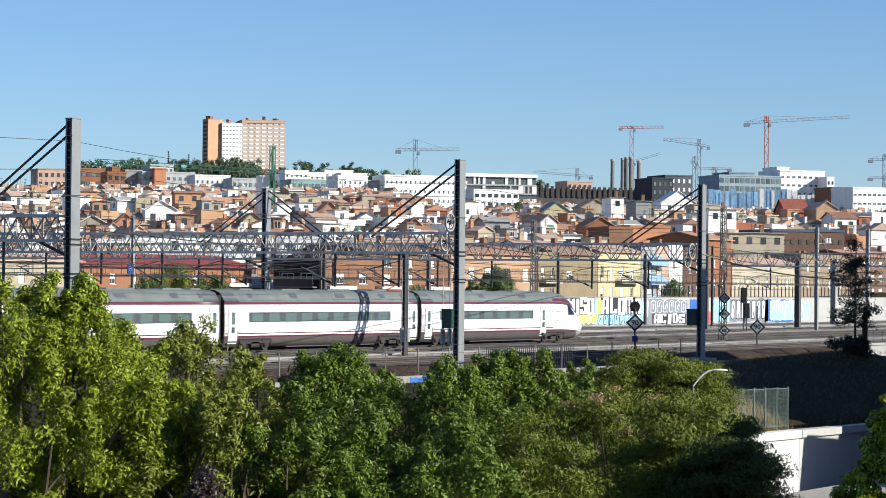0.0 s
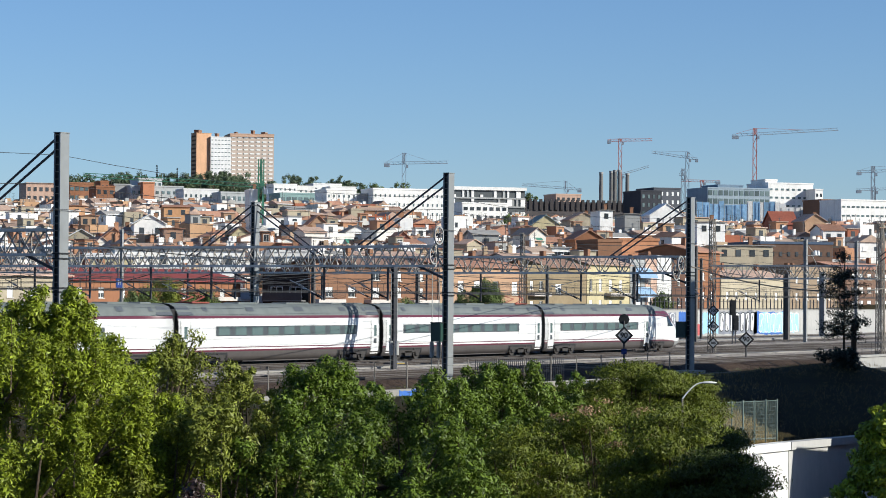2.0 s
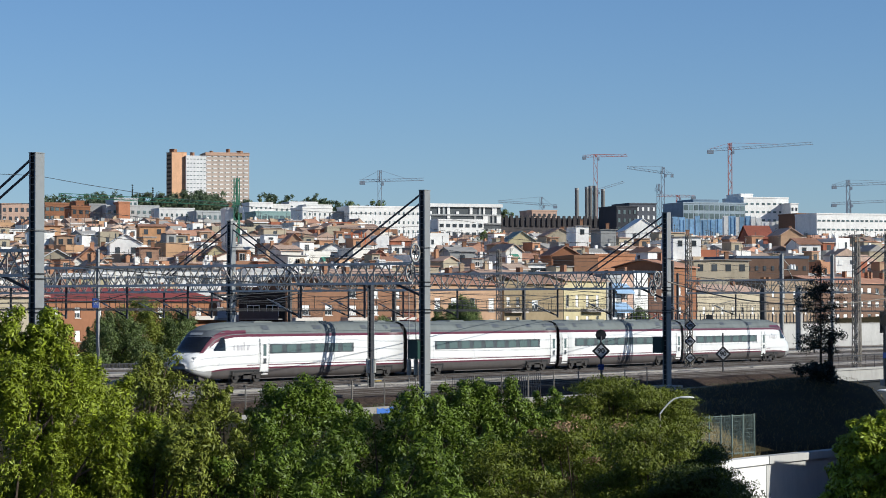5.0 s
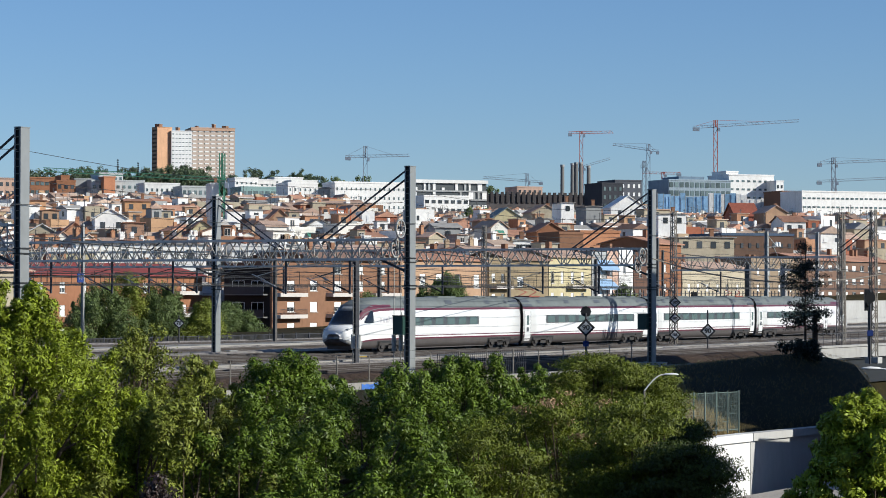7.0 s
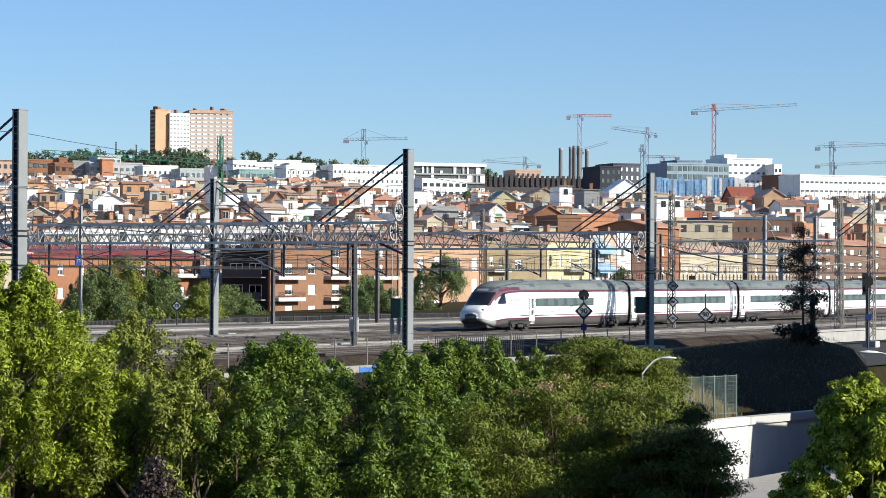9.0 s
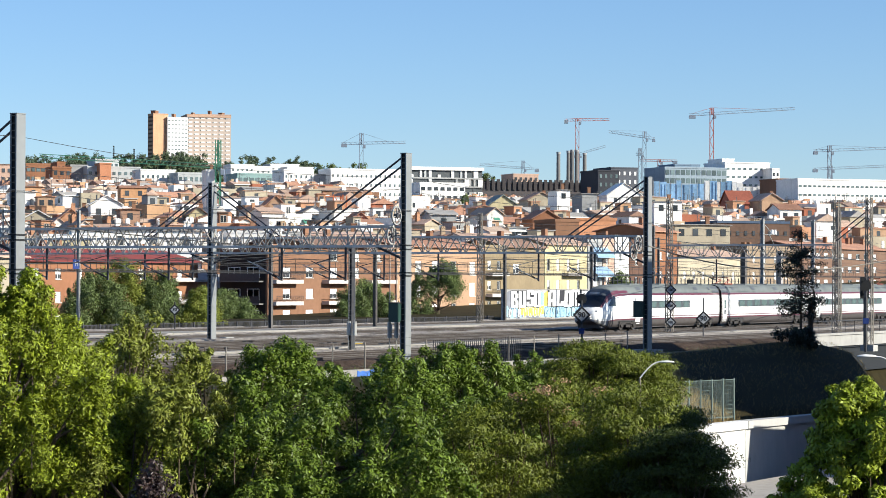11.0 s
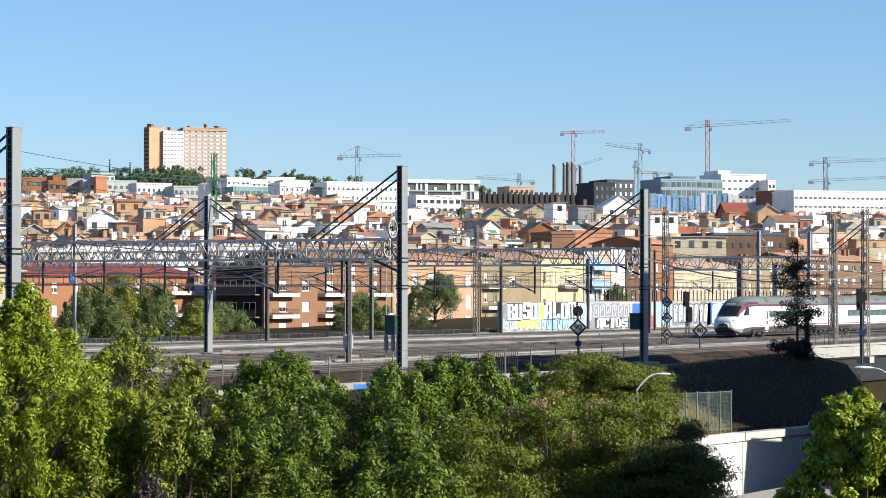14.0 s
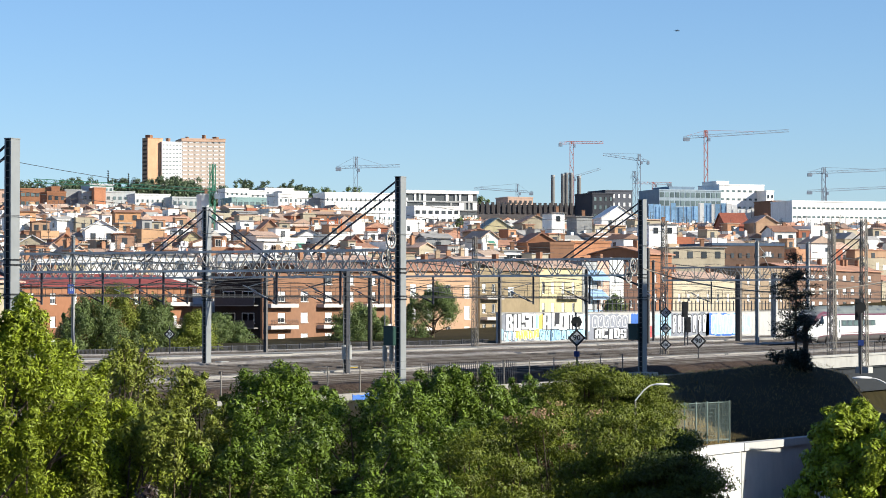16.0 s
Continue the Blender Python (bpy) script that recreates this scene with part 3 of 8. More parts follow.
for y in TRACKS[:8]:
    wy = [y + (0.25 if k % 2 else -0.25) for k in range(len(PORTALS))]
    mess = [(x, a, 6.0) for x, a in zip(PORTALS, wy)]
    wire_line("messenger_wire", [(20, y, 6.0)] + mess + [(360, y, 6.0), (460, y, 6.0)], 0.021, "dark messenger wire sagging between the portals above a track", sag=0.55, segs=7)
    wire_line("contact_wire", [(20, y, 4.95)] + [(x, a, 4.95) for x, a in zip(PORTALS, wy)] + [(460, y, 4.95)], 0.019, "dark level contact wire hung above a track", segs=1, sag=0)
    dr = Mesh()
    for k in range(len(PORTALS) - 1):
        for j in range(1, 7):
            t = j / 7
            x = PORTALS[k] + (PORTALS[k + 1] - PORTALS[k]) * t
            yy = wy[k] + (wy[k + 1] - wy[k]) * t
            dr.bar((x, yy, 4.95), (x, yy, 6.0 - 0.55 * 4 * t * (1 - t)), 0.02)
    tagged(dr.make("dropper_wire", M["wire"]), "thin dropper wires between messenger and contact wire", "wire", "overhead wires", kind="stuff")
for y, z in ((72.6, 8.4), (73.4, 9.6), (88.6, 7.9), (108.4, 8.3), (107.6, 9.4), (120.5, 7.8), (124.4, 7.2)):
    wire_line("feeder_wire", [(x, y, z) for x in (20,) + PORTALS + (330, 420)], 0.026, "dark feeder wire strung along the railway", sag=0.45, segs=7)
for a, b in (((130.5, 73.2, 7.0), (235, 96, 6.3)), ((165, 73.2, 6.9), (270, 92, 5.6)), ((165, 72.8, 7.4), (270, 80, 6.2)), ((95, 73.2, 7.0), (200, 95, 6.2)), ((200, 73.2, 6.6), (300, 84, 5.6)), ((147.6, 86.0, 6.3), (200, 99.6, 5.2)), ((147.6, 86.0, 6.5), (95, 95.2, 5.2))):
    wire_line("anchor_wire", [a, b], 0.045, "heavy slanting anchor wire running to a mast", sag=0.5, segs=12)

wire_line("earth_wire", [(20, 72.9, 11.0), (95.3, 72.9, 10.85), (131.1, 72.9, 10.3), (165, 72.9, 10.2)], 0.022, "thin earth wire strung between the mast tops", sag=0.5, segs=9)

# cross-span wires that hang under the portals
for x in PORTALS[1:4]:
    wire_line("span_wire", [(x + 0.5, 74, 5.7), (x + 0.5, 108, 5.7), (x + 0.5, 138, 5.8)], 0.02, "thin span wire under a portal beam", sag=0.12, segs=4)


# ---- signs and signals ----
def text_mesh(name, body, size, material, parent, place, depth=0.01, width=None, fat=0.0, turn=(90, 0, 0)):
    cu = bpy.data.curves.new(name, "FONT")
    cu.body, cu.size, cu.extrude, cu.align_x, cu.align_y, cu.offset, cu.resolution_u = body, size, depth, "CENTER", "CENTER", fat, 3
    tmp = new(name, cu)
    me = bpy.data.meshes.new_from_object(tmp.evaluated_get(bpy.context.evaluated_depsgraph_get()))
    bpy.data.objects.remove(tmp)
    me.name = name
    me.materials.clear()
    me.materials.append(material)
    if width:
        xs = [v.co.x for v in me.vertices]
        k = width / max(1e-3, max(xs) - min(xs))
        for v in me.vertices:
            v.co.x *= k
    ob = new(name, me)
    ob.parent = parent
    ob.matrix_basis = pose(*place, *turn)
    return ob


def diamond_board(parent, z, d, number):
    """A square board on its corner with a dark rim; faces the oncoming view."""
    s = d / 2
    rim = Mesh().prism([(0, -s), (s, 0), (0, s), (-s, 0)], 0.0, 0.03).make("board_rim", M["sign_black"], parent)
    rim.matrix_basis = pose(0, -0.15, z, 0, 0, 0)
    q = s * 0.7
    fc = Mesh().prism([(0, -q), (q, 0), (0, q), (-q, 0)], -0.008, 0.004).make("board_face", M["sign_white"], parent)
    fc.matrix_basis = pose(0, -0.155, z, 0, 0, 0)
    text_mesh("number", number, d * (0.42 if len(number) < 3 else 0.3), M["sign_black"], parent, (0, -0.17, z), fat=0.012)


def sign_post(x, y, boards, h, turn, label, disc=False):
    p = thing("speed_sign", (x, y, -0.5), label, "railway sign", "railway signs", turn)
    Mesh().tube((0, 0, 0), (0, 0, h), 0.06, n=8).make("post", M["dark_steel"], p)
    for z, d, num in boards:
        diamond_board(p, z, d, num)
    if disc:
        Mesh().tube((0, 0.06, h + 0.1), (0, 0.1, h + 0.1), 0.4, n=8).make("disc_board", M["sign_black"], p)
        Mesh().prism([(-0.2, -0.2), (0.2, -0.2), (0.2, 0.2), (-0.2, 0.2)], -0.12, -0.08).make("plate", M["sign_blue"], p).location = (0, 0, 1.35)
    return p


sign_post(171.7, 81, ((2.5, 1.3, "90"),), 3.55, -62, "white diamond speed sign with dark number on a post", True)
sign_post(200.0, 83.4, ((1.9, 1.3, "90"),), 3.6, -62, "white diamond speed sign with dark rim on a post")
sign_post(197.8, 133.6, ((2.2, 1.05, "70"),), 2.9, -62, "white diamond speed sign beside the far track")
sign_post(215.75, 93.1, ((1.3, 1.05, "105"), (2.75, 1.05, "105"), (4.15, 1.05, "100")), 5.1, -62, "three white diamond speed boards on a pole")


def light_signal(x, y, h, turn=-62):
    p = thing("railway_signal", (x, y, -0.5), "dark railway light signal on a thin post", "signal", "railway signals", turn)
    Mesh().tube((0, 0, 0), (0, 0, h), 0.07, n=8).make("post", M["dark_steel"], p)
    Mesh().box(-0.32, -0.2, h - 0.9, 0.32, 0.05, h + 0.7).make("signal_head", M["sign_black"], p)
    for k in range(2):
        Mesh().tube((0, -0.36, h - 0.4 + 0.7 * k), (0, -0.2, h - 0.4 + 0.7 * k), 0.18, n=10).make("hood", M["black"], p)
    return p


light_signal(260.5, 110.2, 4.4)
light_signal(260.5 - 0.6, 109.6, 2.8)
light_signal(189.4, 66, 4.6)
sb = thing("signal_board", (178.2, 62, -0.5), "dark signal board and blue plate on a lattice post", "signal", turn=-62)
Mesh().tube((0, 0, 0), (0, 0, 5.2), 0.08, n=8).make("post", M["dark_steel"], sb)
Mesh().prism([(-0.36, 4.5), (0, 4.25), (0.36, 4.5), (0.36, 4.85), (0, 5.1), (-0.36, 4.85)], -0.12, -0.06).make("board", M["sign_black"], sb)
Mesh().prism([(-0.2, 2.0), (0.2, 2.0), (0.2, 2.4), (-0.2, 2.4)], -0.12, -0.07).make("plate", M["sign_blue"], sb)
tp = thing("track_sign", (161.4, 117.9, 5.2), "small blue square sign hung on a beam", "railway sign")
Mesh().prism([(-0.38, 0), (0.38, 0), (0.38, 0.72), (-0.38, 0.72)], -0.03, 0.03).make("plate", M["sign_blue"], tp)
text_mesh("letter", "H", 0.55, M["sign_white"], tp, (0, -0.045, 0.36))
Mesh().bar((0, 0.1, -0.2), (0, 0.1, 1.5), 0.06).make("hanger", M["dark_steel"], tp)
for k, (px_x, y) in enumerate(((145.1, 107), (168.4, 109), (160.9, 93.4), (251.2, 93.4))):
    jb = thing("junction_box", (px_x, y, -0.25), "small yellow and white trackside box", "junction box", "trackside boxes")
    Mesh().box(-0.5, -0.25, 0, 0.5, 0.25, 0.28).make("casing", M["yellow_box"], jb)
    Mesh().box(-0.54, -0.28, 0.28, 0.54, 0.28, 0.34).make("lid", M["pale_steel"], jb)

# low fence along the near edge of the railway
nf = thing("trackside_fence", (0, 70.6, -0.55), "thin steel post-and-wire fence along the railway edge", "fence")
post_me = Mesh().tube((0, 0, 0), (0, 0, 1.7), 0.035, n=6)
pm = None
for k in range(20):
    x = 92 + 3.4 * k
    if pm is None:
        pm = post_me.make("post", M["weathered"], nf)
        pm.location.x = x
    else:
        o = new("post", pm.data)
        o.parent = nf
        o.location.x = x
for z in (0.4, 0.9, 1.4, 1.85):
    Mesh().bar((92, 0, z), (157, 0, z), 0.012).make("wire_strand", M["wire"], nf)
rl = thing("steel_railing", (131, 71.0, -0.55), "black vertical-bar steel railing at the mast foot", "railing")
Mesh().box(0, -0.03, 1.5, 11, 0.03, 1.56).make("top_rail", M["dark_steel"], rl)
Mesh().box(0, -0.03, 0.15, 11, 0.03, 0.21).make("bottom_rail", M["dark_steel"], rl)
bar_ob = None
for k in range(45):
    if bar_ob is None:
        bar_ob = Mesh().box(-0.015, -0.015, 0, 0.015, 0.015, 1.65).make("bar", M["dark_steel"], rl)
    else:
        o = new("bar", bar_ob.data)
        o.parent = rl
        o.location.x = k * 0.25
gw = thing("low_wall", (105.1, 68.3, -1.75), "low concrete wall sprayed blue and white", "wall")
Mesh().box(0, 0, 0, 60, 0.3, 1.6).make("wall_body", M["pale_concrete"], gw)
for x0, x1, tone in ((6.6, 7.9, "gr_blue"), (8.0, 8.7, "gr_grey"), (12.7, 14.4, "gr_blue"), (14.45, 16.4, "gr_blue"), (17.6, 18.4, "gr_white"), (18.5, 19.6, "gr_lightblue"), (24.0, 26.5, "gr_blue"), (33.0, 35.0, "gr_grey")):
    top = [(x0 + (x1 - x0) * k / 6, 1.58 + rb.uniform(-0.12, 0.0)) for k in range(7)]
    low = [(x0 + (x1 - x0) * k / 6, 0.75 + rb.uniform(-0.15, 0.2)) for k in range(6, -1, -1)]
    Mesh().prism(low[::-1] + top[::-1], -0.02, 0.005).make("paint_patch", M[tone], gw)
for k in range(14):
    x = 13.4 + 0.21 * k
    Mesh().box(x, -0.03, 0.3, x + 0.07, -0.015, 0.78 + rb.uniform(-0.1, 0.05)).make("paint_stroke", M["gr_white"], gw)



# ---- train ----
HW = 1.45
SIDE = [(-0.84, 0.28), (-0.95, 0.62), (-0.965, 0.92), (-0.975, 1.03), (-0.98, 1.15), (-0.982, 1.21), (-1.0, 1.6), (-1.0, 2.6), (-0.965, 3.12), (-0.955, 3.3), (-0.88, 3.6), (-0.72, 3.9), (-0.45, 4.08), (0, 4.14)]
RING = SIDE + [(-a, b) for a, b in reversed(SIDE[:-1])]
# 0 white, 1 maroon, 2 dusty skirt, 3 roof grey, 4 dark roof grey, 5 nose grey
BANDS = [2, 2, 1, 0, 1, 0, 0, 0, 1, 3, 3, 3, 3]
BANDS = BANDS + BANDS[::-1]
CAR_MATS = [M["white"], M["maroon"], M["skirt"], M["roofgrey"], M["roofdark"], M["nosegrey"]]


def ring_point(a, b, w, top, bot, lean):
    """A ring point fitted to a station's section."""
    f = (b - 0.28) / 3.86
    return a * w * (1 - lean * max(0.0, f - 0.45) / 0.55), bot + f * (top - bot)


def car_mesh(stations, nose_at, name, parent, label):
    """Loft of the ring along stations (x, half width, top, bottom, inward lean of the upper sides); nose_at tells which span is the sloping front."""
    m = Mesh()
    k = len(RING)
    for x, *section in stations:
        for a, b in RING:
            m.v.append((x, *ring_point(a, b, *section)))
    for i in range(len(stations) - 1):
        front = nose_at(0.5 * (stations[i][0] + stations[i + 1][0]))
        for j in range(k - 1):
            m.f.append((i * k + j, i * k + j + 1, (i + 1) * k + j + 1, (i + 1) * k + j))
            b = BANDS[j]
            if front == 2:
                b = 5 if j in (0, 1, 2, 24, 25, 23) else 0
            elif front == 1 and b == 1 and j in (1, 2, 4, 21, 23, 24):
                b = 0 if j in (4, 21) else 1
            m.i.append(b)
        m.f.append((i * k + k - 1, i * k, (i + 1) * k, (i + 1) * k + k - 1))
        m.i.append(2)
    m.f += [tuple(range(k)), tuple(len(m.v) - 1 - j for j in range(k))]
    m.i += [2, 2] if not any(nose_at(s[0]) for s in stations) else [5, 2]
    ob = m.make(name, CAR_MATS, parent, label, smooth=True)
    return ob


train = thing("train", (89.8, 100.15, 0), "white four-car electric passenger train with grey roof and maroon stripes", "train")
LE, LM = 29.4, 26.2
NOSE = [(1.2, 0.55, 1.4, 1.0, 0.1), (1.23, 0.8, 1.56, 0.88, 0.1), (1.3, 0.96, 1.72, 0.8, 0.1), (1.44, 1.08, 1.88, 0.72, 0.1), (1.7, 1.2, 2.04, 0.62, 0.12), (2.2, 1.34, 2.26, 0.5, 0.16), (2.6, 1.4, 2.62, 0.42, 0.18), (3.1, 1.43, 3.1, 0.34, 0.18), (3.7, 1.44, 3.6, 0.28, 0.15), (4.6, 1.45, 3.94, 0.28, 0.08), (5.8, 1.45, 4.1, 0.28, 0.02), (7.4, 1.45, 4.14, 0.28, 0.0)]


def nose_top(x):
    for a, b in zip(NOSE, NOSE[1:]):
        if a[0] <= x <= b[0]:
            t = (x - a[0]) / (b[0] - a[0])
            return tuple(p + t * (q - p) for p, q in zip(a[1:], b[1:]))
    return NOSE[-1][1:]


def at_ring(x, f):
    """A point on the nose's skin at x, with f running 0 (left foot) to 1 (right foot) over the roof."""
    g = f * (len(RING) - 1)
    i = min(int(g), len(RING) - 2)
    t = g - i
    a = RING[i][0] + (RING[i + 1][0] - RING[i][0]) * t
    b = RING[i][1] + (RING[i + 1][1] - RING[i][1]) * t
    return Vector((x, *ring_point(a, b, *nose_top(x))))


def level(z):
    """The x at which the nose's skin reaches height z, for each ring place f."""
    def reach(f):
        lo, hi = 1.2, 7.4
        for _ in range(24):
            mid = 0.5 * (lo + hi)
            lo, hi = (mid, hi) if at_ring(mid, f).z < z else (lo, mid)
        return lo
    return reach


def skin_half(x, z):
    """Half the body's width at x and height z on the nose."""
    w, top, bot, lean = nose_top(x)
    b = 0.28 + (z - bot) / (top - bot) * 3.86
    for (a0, b0), (a1, b1) in zip(SIDE, SIDE[1:]):
        if b0 <= b <= b1:
            return abs(ring_point(a0 + (a1 - a0) * (b - b0) / (b1 - b0), b, w, top, bot, lean)[0])
    return w


def skin_patch(name, x0, x1, f0, f1, off, material, parent, nx=6, nf=12, label=""):
    m = Mesh()
    for i in range(nx + 1):
        for j in range(nf + 1):
            f = f0 + (f1 - f0) * j / nf
            x = (x0(f) if callable(x0) else x0) + ((x1(f) if callable(x1) else x1) - (x0(f) if callable(x0) else x0)) * i / nx
            p = at_ring(x, f)
            n = Vector((-0.6, 0, 0.6)) * off + (p - Vector((x, 0, 1.6))).normalized() * off
            m.v.append(tuple(p + n))
    for i in range(nx):
        for j in range(nf):
            q = i * (nf + 1) + j
            m.f.append((q, q + 1, q + nf + 2, q + nf + 1))
            m.i.append(0)
    return m.make(name, material, parent, label, smooth=True)


def side_panel(m, x0, x1, z0, z1, out=0.015, side=-1, mi=0):
    """A thin raised panel on one side of the body."""
    for s in (side,):
        def sk(z):
            for (a, za), (b, zb) in zip(SIDE, SIDE[1:]):
                if za <= z <= zb:
                    return HW * abs(a + (b - a) * (z - za) / (zb - za)) + out
            return HW + out
        zs = [z0 + (z1 - z0) * i / 8 for i in range(9)]
        n = len(m.v)
        for z in zs:
            m.v += [(x0, s * sk(z), z), (x1, s * sk(z), z)]
        for i in range(8):
            q = (n + 2 * i, n + 2 * i + 1, n + 2 * i + 3, n + 2 * i + 2)
            m.f.append(q if s < 0 else q[::-1])
            m.i.append(mi)
    return m


def bogie(parent, x):
    # black panels laid on the skirt for the shade in the bogie cutouts
    for side in (-1, 1):
        side_panel(Mesh(), x - 2.1, x + 2.1, 0.29, 0.84, 0.006, side).make("bogie_well", M["black"], parent)
    b = Mesh()
    for s in (-1, 1):
        b.box(x - 1.75, s * 1.40 - 0.06, 0.5, x + 1.75, s * 1.40 + 0.06, 0.7)
        b.box(x - 0.5, s * 1.38 - 0.08, 0.25, x + 0.5, s * 1.38 + 0.08, 0.6)
        for dx in (-1.35, 1.35):
            b.box(x + dx - 0.25, s * 1.38 - 0.09, 0.28, x + dx + 0.25, s * 1.38 + 0.09, 0.62)
            b.tube((x + dx - 0.45, s * 1.4, 0.5), (x + dx - 0.45, s * 1.4, 0.8), 0.09)
    b.bar((x, -1.1, 0.6), (x, 1.1, 0.6), 0.4)
    b.make("bogie_frame", M["bogie"], parent)
    for dx in (-1.35, 1.35):
        w = Mesh()
        for s in (-1, 1):
            w.tube((x + dx, s * 1.28 - 0.06, 0.43), (x + dx, s * 1.28 + 0.12, 0.43), 0.43, n=18)
        w.tube((x + dx, -1.2, 0.43), (x + dx, 1.2, 0.43), 0.09)
        w.make("wheelset", M["bogie"], parent)


for n in range(4):
    x0 = [0, LE, LE + LM, LE + 2 * LM][n]
    x1 = x0 + (LE if n in (0, 3) else LM)
    full = (1.45, 4.14, 0.28, 0.0)
    mids = [x0 + 0.3 + (x1 - x0 - 0.6) * k / 8 for k in range(9)]
    # lower roof steps near the car ends
    st = [(mids[0], *full)] + [(x, *full) for x in mids[1:-1]] + [(mids[-1], *full)]
    kind = lambda x: 0
    if n == 0:
        st = NOSE + [(x, *full) for x in mids if x > 8]
        kind = lambda x: 2 if x < 3.2 else (1 if x < 7 else 0)
    if n == 3:
        st = [(x, *full) for x in mids if x < x1 - 8] + [(x1 - x, *section) for x, *section in reversed(NOSE)]
        kind = lambda x, e=x1: 2 if x > e - 3.2 else (1 if x > e - 7 else 0)
    car = car_mesh(st, kind, "carriage", train, "white carriage with maroon stripes and grey roof")
    # gangway bellows between the cars
    if n < 3:
        Mesh().box(x1 - 0.32, -1.15, 0.55, x1 + 0.32, 1.15, 3.75).make("gangway", M["black"], train, "black rubber gangway")
    # windows: a dark band with lighter panes set in it
    if n == 0:
        w0, w1, doors = 10.25, 21.7, [9.6]
    elif n == 3:
        w0, w1, doors = 84.9, 100.2, [83.2, 102.0]
    elif n == 1:
        w0, w1, doors = 34.0, 52.1, [30.5, 54.7]
    else:
        w0, w1, doors = 58.8, 77.5, [56.9, 80.9]
    for side in (-1, 1):
        side_panel(Mesh(), w0, w1, 1.94, 2.6, 0.012, side).make("window_band", M["band"], car)
    k = max(2, round((w1 - w0) / 2.05))
    step = (w1 - w0) / k
    for j in range(k):
        a = w0 + step * (j + 0.16)
        for side in (-1, 1):
            side_panel(Mesh(), a, a + step * 0.66, 2.0, 2.54, 0.022, side).make("window_pane", M["glass"], car)
    for d in doors:
        for side in (-1, 1):
            side_panel(Mesh(), d - 0.52, d + 0.52, 0.5, 2.95, 0.02, side).make("door", M["white"], car, "white plug door")
        for side in (-1, 1):
            side_panel(Mesh(), d - 0.2, d + 0.2, 1.8, 2.6, 0.03, side).make("door_window", M["glass"], car)
        for side in (-1, 1):
            side_panel(Mesh(), d - 0.2, d + 0.2, 1.25, 1.62, 0.03, side).make("door_panel", M["band"], car)
        for s in (-0.55, 0.55):
            for side in (-1, 1):
                side_panel(Mesh(), d + s - 0.02, d + s + 0.02, 0.5, 2.95, 0.021, side).make("door_seam", M["band"], car)
    # seams, roof units and hatches
    for x in (x0 + 4.4, x1 - 4.4):
        if not (n == 0 and x < x0 + 9) and not (n == 3 and x > x1 - 9):
            for side in (-1, 1):
                side_panel(Mesh(), x - 0.012, x + 0.012, 1.08, 3.1, 0.006, side).make("panel_seam", M["seam"], car)
    for f, wd in ((0.12, 1.8), (0.32, 2.6), (0.55, 3.2), (0.78, 2.4), (0.9, 1.4)):
        x = x0 + (x1 - x0) * f
        if (n == 0 and x < x0 + 7) or (n == 3 and x > x1 - 7):
            continue
        Mesh().prism([(x, 4.04), (x + wd, 4.04), (x + wd - 0.2, 4.2), (x + 0.2, 4.2)], -0.62, 0.62).make("roof_unit", M["roofgrey"], car)
        for s in (-1, 1):
            g = Mesh()
            g.face((x + 0.2, s * 1.305, 3.6), (x + wd * 0.42, s * 1.305, 3.6), (x + wd * 0.42, s * 1.09, 3.88), (x + 0.2, s * 1.09, 3.88))
            g.make("vent_grille", M["roofdark"], car)
    ends = ([x0 + 0.3] if n else []) + ([x1 - 0.3] if n < 3 else [])
    for e in ends:
        d = 1.8 if e < (x0 + x1) / 2 else -1.8
        for s in (-1, 1):
            pts = [(e, s * 1.42, 3.34), (e + d, s * 1.42, 3.34), (e + d * 0.8, s * 1.06, 3.93), (e, s * 1.06, 3.93)]
            Mesh().face(*pts).make("end_fairing", M["roofdark"], car, "dark grey roof fairing at the car end")
    for x in ([x0 + 7.4, x1 - 4.0] if n == 0 else [x0 + 4.0, x1 - 7.4] if n == 3 else [x0 + 4.0, x1 - 4.0]):
        bogie(car, x)
    Mesh().box(x0 + 8.2, -1.2, 0.2, x1 - 6.2, 1.2, 0.5).make("underfloor_box", M["skirt"], car)
    if n in (1, 2):
        px = x0 + 3.2 if n == 1 else x1 - 3.2
        pg = Mesh().box(px - 0.3, -0.7, 4.12, px + 1.7, 0.7, 4.22).make("pantograph", M["panto"], car, "folded reddish pantograph")
        for s in (-1, 1):
            Mesh().bar((px, s * 0.5, 4.2), (px + 1.5, s * 0.45, 4.55), 0.06).make("lower_arm", M["panto"], pg)
        for s in (-1, 1):
            Mesh().bar((px + 1.5, s * 0.45, 4.55), (px + 0.2, s * 0.6, 4.78), 0.05).make("upper_arm", M["panto"], pg)
        Mesh().bar((px + 0.2, -0.85, 4.8), (px + 0.2, 0.85, 4.8), 0.07).make("contact_strip", M["panto"], pg)

cabs = [o for o in train.children if o.name.startswith("carriage")]


